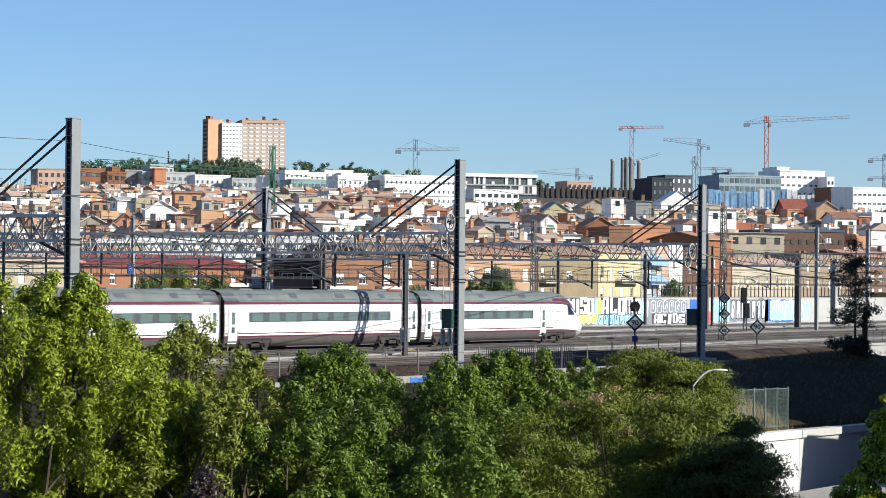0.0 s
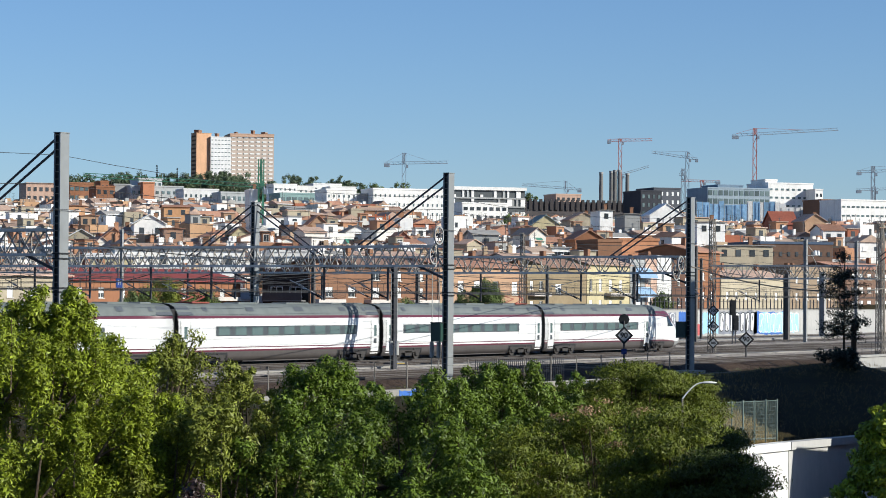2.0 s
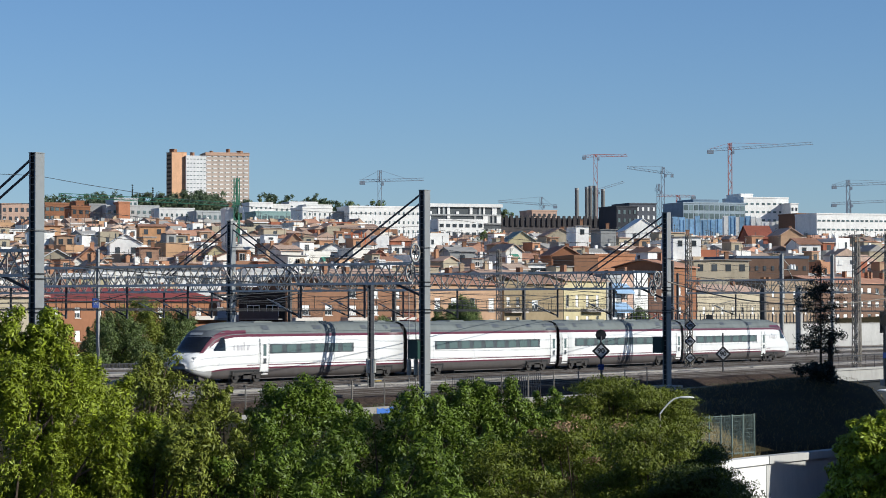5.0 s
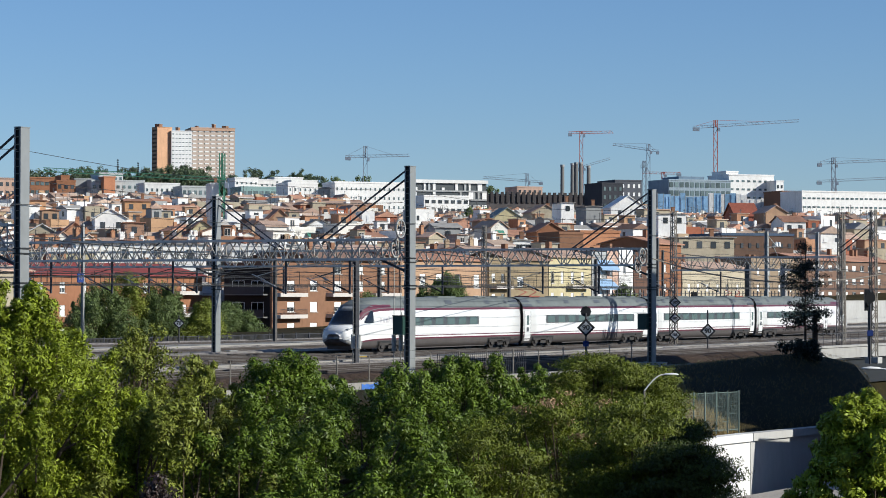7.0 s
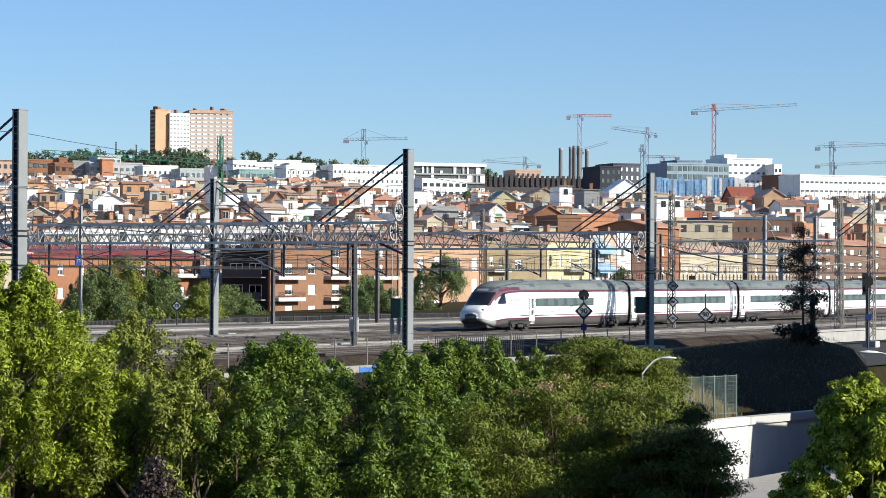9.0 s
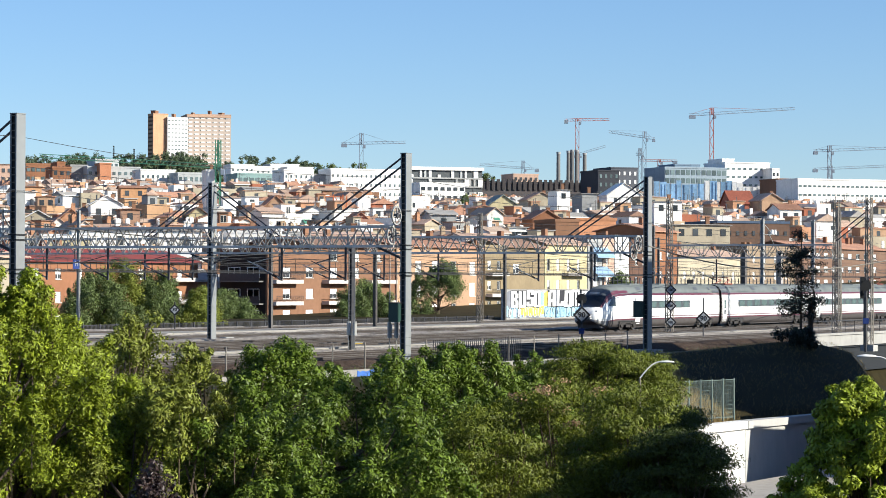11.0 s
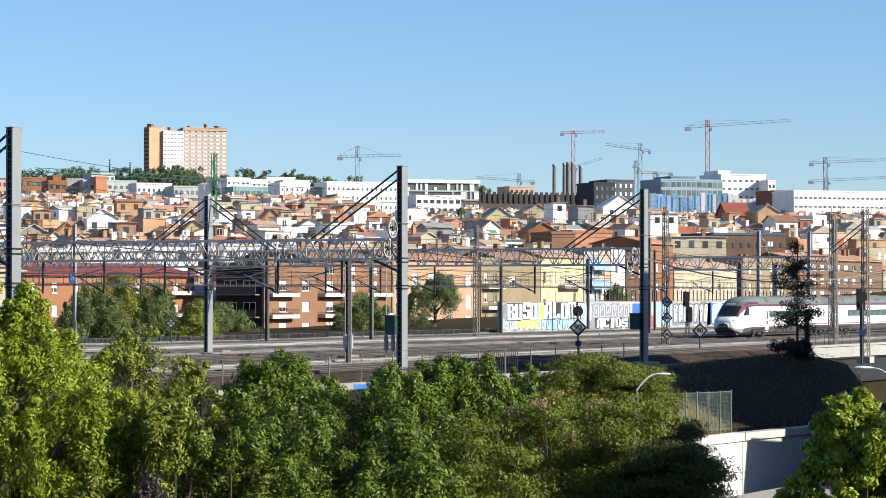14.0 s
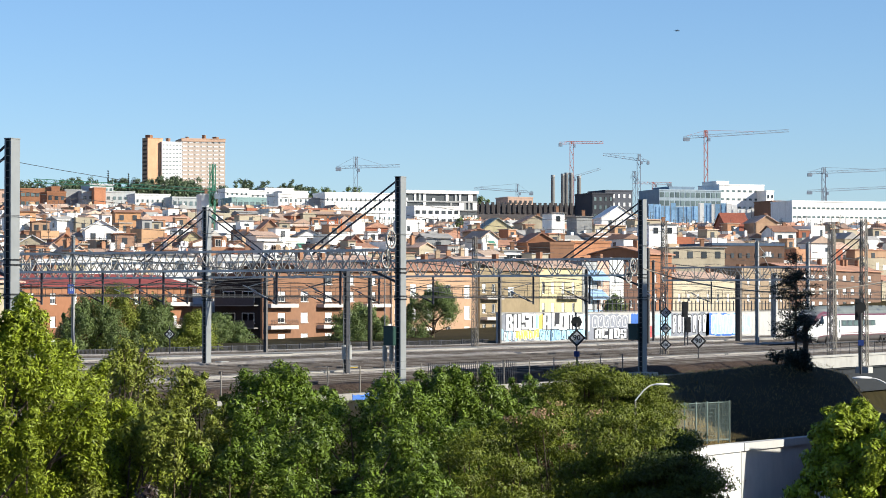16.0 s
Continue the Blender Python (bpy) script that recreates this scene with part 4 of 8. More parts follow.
def cab(parent):
    """Windscreen, side windows, lamps and coupler flap of the cab end at x = 0."""
    base, brow, crest = level(2.1), level(3.1), level(3.55)
    skin_patch("windscreen", base, brow, 0.39, 0.61, 0.03, M["screen"], parent, 8, 14, "large dark raked windscreen")
    for f0, f1 in ((0.35, 0.39), (0.61, 0.65)):
        skin_patch("windscreen_pillar", level(2.05), crest, f0, f1, 0.022, M["maroon"], parent, 8, 3)
    skin_patch("windscreen_hood", brow, crest, 0.39, 0.61, 0.024, M["roofdark"], parent, 5, 12, "dark grey roof hood above the windscreen")
    skin_patch("destination_light", level(3.22), level(3.38), 0.465, 0.535, 0.04, M["lamp_glass"], parent, 3, 4)
    for f0, f1 in ((0.02, 0.15), (0.85, 0.98)):
        skin_patch("nose_panel", 1.22, 1.66, f0, f1, 0.008, M["nosegrey"], parent, 4, 6, "grey lower nose")
    for f0, f1 in ((0.02, 0.12), (0.88, 0.98)):
        skin_patch("nose_panel", 1.66, 2.9, f0, f1, 0.008, M["nosegrey"], parent, 4, 6, "grey lower nose")
    for s in (-1, 1):
        m = Mesh()
        cols = [3.4 + 0.19 * k for k in range(8)]
        for x in cols:
            for q in range(5):
                z = 2.2 + (0.08 + min(0.82, (x - 3.4) * 0.85)) * q / 4
                m.v.append((x, s * (skin_half(x, z) + 0.025), z))
        for i in range(7):
            for q in range(4):
                a = i * 5 + q
                m.f.append((a, a + 5, a + 6, a + 1) if s < 0 else (a, a + 1, a + 6, a + 5))
                m.i.append(0)
        m.make("cab_window", M["screen"], parent)
        Mesh().tube((1.9, s * 0.94, 1.72), (1.5, s * 0.94, 1.69), 0.14, 0.12, 10).make("headlight", M["lamp_glass"], parent)
        Mesh().box(8.9, s * 1.46 - 0.012, 1.95, 8.94, s * 1.46 + 0.012, 3.0).make("cab_seam", M["seam"], parent)
        for k, wd in enumerate((0.16, 0.3, 0.3, 0.14, 0.26)):
            Mesh().box(5.7 + k * 0.42, s * 1.458 - 0.004, 2.2, 5.7 + k * 0.42 + wd, s * 1.458 + 0.004, 2.2 + (0.55 if k == 3 else 0.36)).make("logo_mark", M["logo"], parent)
    Mesh().prism([(2.1, 0.25), (3.8, 0.2), (3.8, 0.6), (2.0, 0.6)], -1.05, 1.05).make("snow_plough", M["skirt"], parent)


cab(cabs[0])
turned = new("carriage_front")
cab(turned)
turned_parts = list(turned.children)
L = 2 * LE + 2 * LM
for o in turned_parts:
    for v in o.data.vertices:
        v.co.x = L - v.co.x
    o.data.flip_normals()
    o.parent = cabs[3]
bpy.data.objects.remove(turned)


# ---- buildings behind the railway ----
def brick_mat(name, col, rough=0.9):
    """Rendered or brick facade paint with courses too fine to see singly."""
    return mat(name, col, rough, var=0.14, scale=1.6, bump=0.1, stain=0.3, rnd=0.1)


BRICK = brick_mat("orange_brick", (0.31, 0.145, 0.08))
BRICK2 = brick_mat("brown_brick", (0.25, 0.135, 0.083))
PEACH = brick_mat("peach_render", (0.43, 0.275, 0.175))
OLIVE = brick_mat("ochre_render", (0.27, 0.21, 0.13))
YELLOW = brick_mat("yellow_render", (0.5, 0.43, 0.26))
CREAM = brick_mat("cream_render", (0.43, 0.37, 0.27))
WHITE = brick_mat("white_render", (0.8, 0.78, 0.74))
GREY = brick_mat("grey_render", (0.33, 0.33, 0.32))
DARK = brick_mat("dark_grey_cladding", (0.05, 0.052, 0.06))
PINK = brick_mat("pinkish_brick", (0.5, 0.34, 0.26))
PALEBLUE = brick_mat("pale_grey_render", (0.47, 0.485, 0.475))
GLASSY = brick_mat("greenish_cladding", (0.25, 0.36, 0.34))
TILE = mat("terracotta_tile", (0.37, 0.2, 0.135), 0.9, var=0.3, scale=2.0, bump=0.3, stain=0.35, rnd=0.25, island=0.25)
TILE2 = mat("faded_terracotta_tile", (0.46, 0.32, 0.245), 0.9, var=0.28, scale=2.0, bump=0.3, stain=0.35, rnd=0.22, island=0.22)
TILE3 = mat("brown_roof_tile", (0.24, 0.15, 0.11), 0.9, var=0.28, scale=2.0, bump=0.3, stain=0.3, rnd=0.25, island=0.25)
TILE4 = mat("grey_roof_sheet", (0.3, 0.285, 0.265), 0.85, var=0.2, scale=1.5, stain=0.4, rnd=0.25, island=0.25)
TILE5 = mat("bleached_tile", (0.47, 0.35, 0.27), 0.9, var=0.25, scale=2.0, bump=0.3, stain=0.3, rnd=0.2, island=0.2)
MAROON_ROOF = mat("maroon_tile", (0.23, 0.06, 0.055), 0.85, var=0.2, scale=1.2, stain=0.2)


def facade(b, length, height, holes, thick, material, name="wall"):
    """A front wall in the plane y = 0 with real openings (x0, z0, x1, z1)."""
    xs = sorted({0, length, *[h[0] for h in holes], *[h[2] for h in holes]})
    zs = sorted({0, height, *[h[1] for h in holes], *[h[3] for h in holes]})
    m = Mesh()
    for x0, x1 in zip(xs, xs[1:]):
        run = None
        for z0, z1 in zip(zs, zs[1:]):
            cx, cz = (x0 + x1) / 2, (z0 + z1) / 2
            solid = not any(h[0] < cx < h[2] and h[1] < cz < h[3] for h in holes)
            if solid and run is None:
                run = z0
            if not solid and run is not None:
                m.box(x0, 0, run, x1, thick, z0)
                run = None
        if run is not None:
            m.box(x0, 0, run, x1, thick, height)
    return m.make(name, material, b)


def window(b, x, z, w, h, style, y=0.0, rng_=random.Random(5)):
    """One window in its opening: frame, panes, sill and, for some, a lowered shutter."""
    k = (round(w, 2), round(h, 2))
    wi = add("window", shared(("frame", k), lambda: Mesh().box(-w / 2, 0.12, 0, -w / 2 + 0.07, 0.2, h).box(w / 2 - 0.07, 0.12, 0, w / 2, 0.2, h).box(-w / 2, 0.12, h - 0.07, w / 2, 0.2, h).box(-w / 2, 0.12, 0, w / 2, 0.2, 0.07).box(-0.03, 0.12, 0, 0.03, 0.2, h).make("frame", M["shutter"])), b, (x, y, z))
    add("pane", shared(("pane", k), lambda: Mesh().box(-w / 2, 0.16, 0, w / 2, 0.18, h).make("pane", M["dark_glass"])), wi)
    add("sill", shared(("sill", k), lambda: Mesh().box(-w / 2 - 0.08, -0.08, -0.09, w / 2 + 0.08, 0.2, 0).make("sill", M["sill"])), wi)
    drop = {"shut": 1.0, "half": 0.55, "open": 0.0}[style]
    if drop:
        add("roller_shutter", shared(("shut", k, drop), lambda: shutter_mesh(w, h, drop)), wi)
    return wi


def shutter_mesh(w, h, drop):
    """One ribbed curtain of slats."""
    n = max(2, int(h * drop / 0.12))
    prof = [(0.11, h)]
    for k in range(n):
        z0, z1 = h - k * h * drop / n, h - (k + 1) * h * drop / n
        prof += [(0.07, z0 - 0.012), (0.07, z1 + 0.012), (0.09, z1)]
    m = Mesh()
    for x in (-w / 2 + 0.03, w / 2 - 0.03):
        m.v += [(x, y, z) for y, z in prof]
    q = len(prof)
    m.f = [(k, q + k, q + k + 1, k + 1) for k in range(q - 1)]
    m.i = [0] * (q - 1)
    return m.make("shutter", M["shutter"])


def balcony(b, x0, x1, z, y=0.0, solid=True, material=None):
    ba = Mesh().box(x0, y - 1.1, z - 0.18, x1, y, z)
    o = ba.make("balcony", M["sill"], b)
    if solid:
        Mesh().box(x0, y - 1.1, z, x1, y - 1.0, z + 0.3).box(x0, y - 1.0, z, x0 + 0.1, y, z + 0.3).box(x1 - 0.1, y - 1.0, z, x1, y, z + 0.3).make("parapet", M["sill"], o)
    m = Mesh().box(x0, y - 1.08, z + 0.95, x1, y - 1.03, z + 1.0)
    k = int((x1 - x0) / 0.16)
    for j in range(k + 1):
        x = x0 + (x1 - x0) * j / k
        m.box(x - 0.01, y - 1.065, z + (0.3 if solid else 0), x + 0.01, y - 1.045, z + 0.95)
    m.make("railing", M["dark_steel"], o)
    return o


def gable(b, w, d, h, rise, over, material, axis="x", name="roof"):
    """A pitched roof over a body 0..w, 0..d at height h; ridge along the axis."""
    t = 0.16
    m = Mesh()
    if axis == "x":
        prof = [(-over, h), (d / 2, h + rise), (d + over, h), (d + over, h + t), (d / 2, h + rise + t), (-over, h + t)]
        n = len(m.v)
        for x in (-over, w + over):
            m.v += [(x, y, z) for y, z in prof]
    else:
        prof = [(-over, h), (w / 2, h + rise), (w + over, h), (w + over, h + t), (w / 2, h + rise + t), (-over, h + t)]
        n = len(m.v)
        for y in (-over, d + over):
            m.v += [(x, y, z) for x, z in prof]
    m.f += [(0, 5, 4, 1), (1, 4, 3, 2), (6, 7, 10, 11), (7, 8, 9, 10)]
    m.f += [(j, (j + 1) % 6, 6 + (j + 1) % 6, 6 + j) for j in range(6)]
    m.i += [0] * 10
    return m.make(name, material, b)


def gable_end(b, w, d, h, rise, material, axis):
    if axis == "x":
        for x in (0, w):
            Mesh().face((x, 0, h), (x, d, h), (x, d / 2, h + rise)).make("gable_wall", material, b)
    else:
        for y in (0, d):
            Mesh().face((0, y, h), (w, y, h), (w / 2, y, h + rise)).make("gable_wall", material, b)


def row_building(x0, y0, x1, depth, z0, z1, wall, label, cols, rows, ww=1.1, wh=1.25, roof=None, styles=("shut", "shut", "half", "open"), balconies=(), seed=1, side_rows=True, rise=1.3, flank=None):
    """A block along the railway: cols and rows are window centres in world metres."""
    g = random.Random(seed)
    L, H = x1 - x0, z1 - z0
    b = thing("apartment_building", (x0, y0, z0), label, "apartment building", "railway-side buildings")
    holes = [(c - x0 - ww / 2, r - z0 - wh / 2, c - x0 + ww / 2, r - z0 + wh / 2) for c in cols for r in rows if r - z0 - wh / 2 > 0.1 and r + wh / 2 < z1 - 0.1]
    facade(b, L, H, holes, 0.3, wall)
    Mesh().box(0, 0.3, 0, 0.3, depth, H).box(L - 0.3, 0.3, 0, L, depth, H).box(0.3, depth - 0.3, 0, L - 0.3, depth, H).make("side_wall", flank or wall, b)
    Mesh().box(0.3, 0.75, 0, L - 0.3, 0.8, H).make("room_back", M["dark_steel"], b)
    for h in holes:
        window(b, (h[0] + h[2]) / 2, h[1], ww, wh, g.choice(styles))
    for bx0, bx1, bz in balconies:
        balcony(b, bx0 - x0, bx1 - x0, bz - z0, 0.0, True, wall)
    if side_rows:
        for r in rows:
            for c in (depth * 0.3, depth * 0.7):
                w_ = window(b, 0, r - z0 - wh / 2, ww, wh, "open")
                w_.matrix_basis = pose(-0.16, c, r - z0 - wh / 2, 0, 0, -90)
    if roof:
        gable(b, L, depth, H, rise, 0.5, roof, "x")
        gable_end(b, L, depth, H, rise, wall, "x")
    else:
        Mesh().box(0, 0, H, L, 0.25, H + 0.5).box(0, depth - 0.25, H, L, depth, H + 0.5).box(0, 0.25, H, 0.25, depth - 0.25, H + 0.5).box(L - 0.25, 0.25, H, L, depth - 0.25, H + 0.5).make("parapet", wall, b)
        Mesh().box(0.25, 0.25, H - 0.1, L - 0.25, depth - 0.25, H + 0.05).make("roof", TILE4, b)
    for k in range(max(1, int(L / 9))):
        x = g.uniform(1, L - 1.5)
        Mesh().box(x, depth * 0.4, H, x + 0.9, depth * 0.4 + 0.7, H + (rise if roof else 0) + 1.2).make("chimney", BRICK2, b)
    return b


row_building(243.9, 185, 279.0, 11, -2.0, 6.4, BRICK, "two-storey orange brick apartment block with maroon tiled roof", [245.6 + 4.2 * k for k in range(8)], [-0.4, 2.3, 5.0], roof=MAROON_ROOF, seed=2, rise=1.5, balconies=((272.5, 277.5, 1.6), (272.5, 277.5, 4.3)))
# flank brick: grime, with its shade darkened into the colour too
wing = row_building(278, 174, 290.3, 7.0, -2.0, 7.7, BRICK2, "brown brick apartment wing with white shutters and balconies", [282.5, 288.0], [0.0, 2.65, 5.3], ww=1.8, wh=1.25, roof=None, seed=3, styles=("shut", "shut", "half"), balconies=((278.3, 284.8, 1.4), (278.3, 284.8, 4.1)), flank=brick_mat("shaded_sooty_brick", (0.042, 0.033, 0.03)))
# flank balconies toned dark to carry the same shade
for z in (3.3, 6.1):
    Mesh().box(-1.05, 0.6, z, -0.02, 6.4, z + 0.16).make("side_balcony", M["chimney"], wing)
    Mesh().box(-1.05, 0.6, z + 0.16, -1.0, 6.4, z + 1.05).make("side_railing", M["dark_steel"], wing)
row_building(290.5, 174.4, 310.8, 12, -2.0, 8.6, BRICK2, "brown brick apartment block with long balconies", [294.7, 300.3, 306.1], [0.0, 2.65, 5.3, 7.5], ww=1.8, wh=1.25, roof=TILE3, seed=4, balconies=((291.7, 298.1, 1.4), (291.7, 298.1, 4.1), (302.8, 309.6, 1.4), (302.8, 309.6, 4.1)))
row_building(311.5, 174.6, 336.8, 11, -1.5, 8.9, PEACH, "peach rendered apartment block with tall white windows", [313.4, 317.8, 322.5, 328.0, 333.7], [0.2, 3.1, 6.1], ww=1.7, wh=1.9, roof=TILE, seed=5)
row_building(336.4, 174, 342.4, 8, -1.0, 9.0, OLIVE, "ochre rendered house with stacked balconies", [337.8, 340.8], [0.8, 3.7, 6.6], roof=None, seed=6, styles=("open", "half"), balconies=((336.7, 342.1, 2.2), (336.7, 342.1, 5.2)), side_rows=False)
row_building(343.0, 174.2, 356.1, 8, -1.0, 9.2, OLIVE, "ochre-brown rendered house with a small window", [346.8], [2.0, 6.1], ww=2.0, wh=1.5, roof=TILE3, seed=7, styles=("half",), side_rows=False)
row_building(356.9, 174.5, 371.8, 8, -1.0, 9.8, YELLOW, "bright yellow rendered house with balcony", [358.2, 361.5, 365.1, 368.7], [0.5, 3.6, 6.8], ww=1.0, wh=1.8, roof=TILE2, seed=8, balconies=((362.9, 370.1, 5.3),), side_rows=False)
row_building(373.1, 175, 378.5, 8, -1.0, 10.4, GREY, "pale grey house with blue sun awnings", [375.8], [1.2, 4.4, 7.6], ww=2.2, wh=1.6, seed=9, styles=("half", "shut"), side_rows=False)
for z in (3.4, 6.6, 9.6):
    aw = thing("sun_awning", (373.9, 175, z), "pale blue canvas awning over a window", "awning", "awnings")
    Mesh().prism([(0, 0), (6.6, 0), (6.6, 0.06), (0, 0.06)], 0, 0.05).make("headrail", M["shutter"], aw)
    Mesh().face((0, 0, 0), (6.6, 0, 0), (6.6, -1.4, -1.3), (0, -1.4, -1.3)).face((0, -1.4, -1.3), (6.6, -1.4, -1.3), (6.6, -1.4, -1.6), (0, -1.4, -1.6)).make("canvas", M["awning_blue"], aw)
row_building(379.2, 175.2, 383.4, 8, -1.0, 10.6, PINK, "pinkish brick narrow house", [380.8], [4.4, 7.8], ww=1.0, wh=1.5, seed=10, side_rows=False)
row_building(384.1, 175.4, 389.5, 8, -1.0, 11.2, WHITE, "plain white rendered house side", [386.2], [8.2], ww=1.0, wh=1.3, seed=11, side_rows=False)
row_building(391.1, 176, 399.2, 10, -1.0, 10.6, brick_mat("dark_brown_brick", (0.13, 0.075, 0.055)), "dark brown brick house", [393.8, 396.9], [4.4, 7.6], seed=12, side_rows=False)
row_building(400.8, 176.5, 411.7, 10, -1.0, 12.5, BRICK, "orange brick apartment house with small windows", [401.8, 404.8, 408.1], [2.2, 5.4, 8.6], seed=13, roof=TILE, side_rows=False)
row_building(413.3, 177, 444.1, 10, -1.0, 8.6, CREAM, "cream rendered terrace with dark railings", [416.2, 420.2, 424.4, 429.0, 433.4, 438.2], [2.0, 5.4], seed=14, roof=TILE2, side_rows=False)
row_building(447.2, 178, 471.8, 10, -1.0, 10.4, brick_mat("tan_render", (0.28, 0.21, 0.145)), "tan rendered apartment house with white shutters", [450.5, 455.8, 461.2, 467.1], [2.2, 5.4, 8.4], seed=15, side_rows=False)
row_building(475.1, 179, 527.2, 10, -1.0, 10.8, brick_mat("dusky_brick", (0.2, 0.125, 0.09)), "brown brick terrace with pale window bands", [478.1, 482.4, 486.8, 491.2, 495.7, 500.3, 505.0, 509.7, 514.5, 520.0], [1.6, 4.2, 6.8, 9.4], ww=2.2, wh=1.1, seed=16, roof=TILE, side_rows=False)
row_building(530.8, 180, 700, 10, -1.0, 9.0, CREAM, "cream rendered terrace beside the railway", [595 + 5 * k for k in range(18)], [2.2, 5.4], seed=17, roof=TILE, side_rows=False)
row_building(205, 186, 244.8, 12, -2.0, 6.8, CREAM, "cream low building beside the railway", [209 + 4.2 * k for k in range(8)], [2.2, 5.0], seed=18, roof=TILE2)

# ---- sprayed boundary wall ----
bw = tagged(Mesh().box(269.6, 137, -0.6, 480, 137.35, 3.3).make("wall_north", M["concrete"]), "long concrete railway boundary wall covered with graffiti", "wall", kind="structure")
cap = Mesh()
for k in range(70):
    x = 269.6 + k * 3.0
    cap.box(x, 136.96, 3.3, x + 2.98, 137.39, 3.42)
cap.make("wall_coping", M["pale_concrete"], bw)
wf = thing("palisade_fence", (296.7, 137.6, 3.2), "dark steel palisade fence on top of the boundary wall", "fence")
fp = None
for k in range(58):
    if fp is None:
        fp = Mesh().box(-0.07, -0.05, 0, 0.07, 0.05, 1.6).make("post", M["dark_steel"], wf)
    else:
        o = new("post", fp.data)
        o.parent = wf
        o.location.x = k * 1.35
Mesh().box(0, -0.02, 0.3, 77, 0.02, 0.36).box(0, -0.02, 1.2, 77, 0.02, 1.26).make("rail", M["dark_steel"], wf)
lf = thing("palisade_fence", (150, 138, -0.6), "low dark mesh fence along the far side of the railway", "fence")
Mesh().box(0, -0.02, 0.92, 119, 0.02, 0.98).box(0, -0.02, 0.1, 119, 0.02, 0.16).make("rail", M["dark_steel"], lf)
for k in range(48):
    o = new("post", fp.data)
    o.parent = lf
    o.location.x = k * 2.5
    o.scale.z = 0.66
mesh_ = Mesh()
for k in range(600):
    mesh_.box(k * 0.198, -0.012, 0.1, k * 0.198 + 0.06, 0.012, 0.95)
tagged(mesh_.make("mesh_infill", M["dark_steel"], lf), kind="stuff")


GLYPHS = {
    "B": "11110 11011 11011 11110 11011 11011 11111", "U": "11011 11011 11011 11011 11011 11011 11111", "S": "11111 11011 11000 11111 00011 11011 11111",
    "O": "11111 11011 11011 11011 11011 11011 11111", "A": "01111 11011 11011 11011 11111 11011 11011", "L": "11000 11000 11000 11000 11000 11011 11111",
    "M": "11111 10101 10101 10101 10101 10101 10101", "C": "11111 11011 11000 11000 11000 11011 11111", "I": "01110 01110 01110 01110 01110 01110 01110", "D": "11110 11011 11011 11011 11011 11011 11110"}


def painted_word(word, x0, x1, zc, h, face, rim, fat=0.05):
    """Square sprayed capitals: a dark ground for each letter and its pale strokes laid on it."""
    g = random.Random(len(word))
    w = (x1 - x0) / len(word)
    for n, letter in enumerate(word):
        a, b = x0 + n * w, x0 + (n + 0.93) * w
        lo, hi = zc - h / 2 + g.uniform(-0.08, 0.08), zc + h / 2 + g.uniform(-0.1, 0.1)
        tilt = g.uniform(-0.12, 0.12)
        Mesh().prism([(a - fat, lo - fat), (b + fat, lo - fat), (b + fat + tilt, hi + fat), (a - fat + tilt, hi + fat)], 136.972, 136.98).make("painted_letter", M[rim], bw)
        m = Mesh()
        rows = GLYPHS[letter].split()
        for r_, row in enumerate(rows):
            z1, z0 = hi - (hi - lo) * r_ / 7, hi - (hi - lo) * (r_ + 1) / 7
            k = 0
            while k < 5:
                if row[k] == "1":
                    e = k
                    while e < 5 and row[e] == "1":
                        e += 1
                    sh0, sh1 = tilt * (z0 - lo) / (hi - lo), tilt * (z1 - lo) / (hi - lo)
                    p, q = a + (b - a) * k / 5, a + (b - a) * e / 5
                    m.prism([(p + sh0, z0), (q + sh0, z0), (q + sh1, z1), (p + sh1, z1)], 136.955, 136.968)
                    k = e
                k += 1
        m.make("painted_letter", M[face], bw)


def paint_field(x0, x1, z0, z1, material, seed, off=136.993):
    g = random.Random(seed)
    n = 14
    top = [(x0 + (x1 - x0) * k / n, z1 + g.uniform(-0.2, 0.12)) for k in range(n + 1)]
    bot = [(x0 + (x1 - x0) * k / n, z0 + g.uniform(-0.05, 0.2)) for k in range(n + 1)]
    Mesh().prism(bot + top[::-1], off - 0.003, off).make("paint_field", M[material], bw)


paint_field(270.3, 279.6, 0.05, 3.2, "gr_grey", 1)
paint_field(270.3, 274.1, 0.1, 1.4, "gr_lightblue", 2, 136.988)
paint_field(273.1, 280.0, 0.3, 1.5, "gr_yellow", 3, 136.987)
paint_field(279.3, 293.4, 0.0, 3.2, "gr_lightblue", 4, 136.991)
paint_field(280.0, 291.7, 1.4, 3.15, "gr_yellow", 14, 136.988)
paint_field(293.4, 305.8, 0.0, 3.1, "gr_grey", 5)
paint_field(295.3, 305.5, 0.0, 1.3, "gr_black", 6, 136.988)
paint_field(306.5, 310.4, 0.9, 3.2, "gr_blue", 7)
paint_field(308.3, 314.0, 0.0, 1.6, "gr_red", 8)
paint_field(313.6, 319.2, 0.2, 3.1, "gr_lightblue", 9)
paint_field(319.2, 332.3, 0.1, 3.2, "gr_grey", 10)
paint_field(331.1, 342.1, 0.0, 3.1, "gr_blue", 11)
paint_field(333.5, 347.6, 0.2, 3.0, "gr_lightblue", 12, 136.988)
painted_word("BUSO", 271.4, 279.3, 2.3, 1.9, "gr_white", "gr_black", 0.1)
painted_word("ALOMA", 281.0, 292.2, 2.3, 1.9, "gr_white", "gr_black", 0.1)
painted_word("ACIDS", 295.7, 305.1, 0.7, 1.15, "gr_white", "gr_black", 0.05)
gg = random.Random(9)


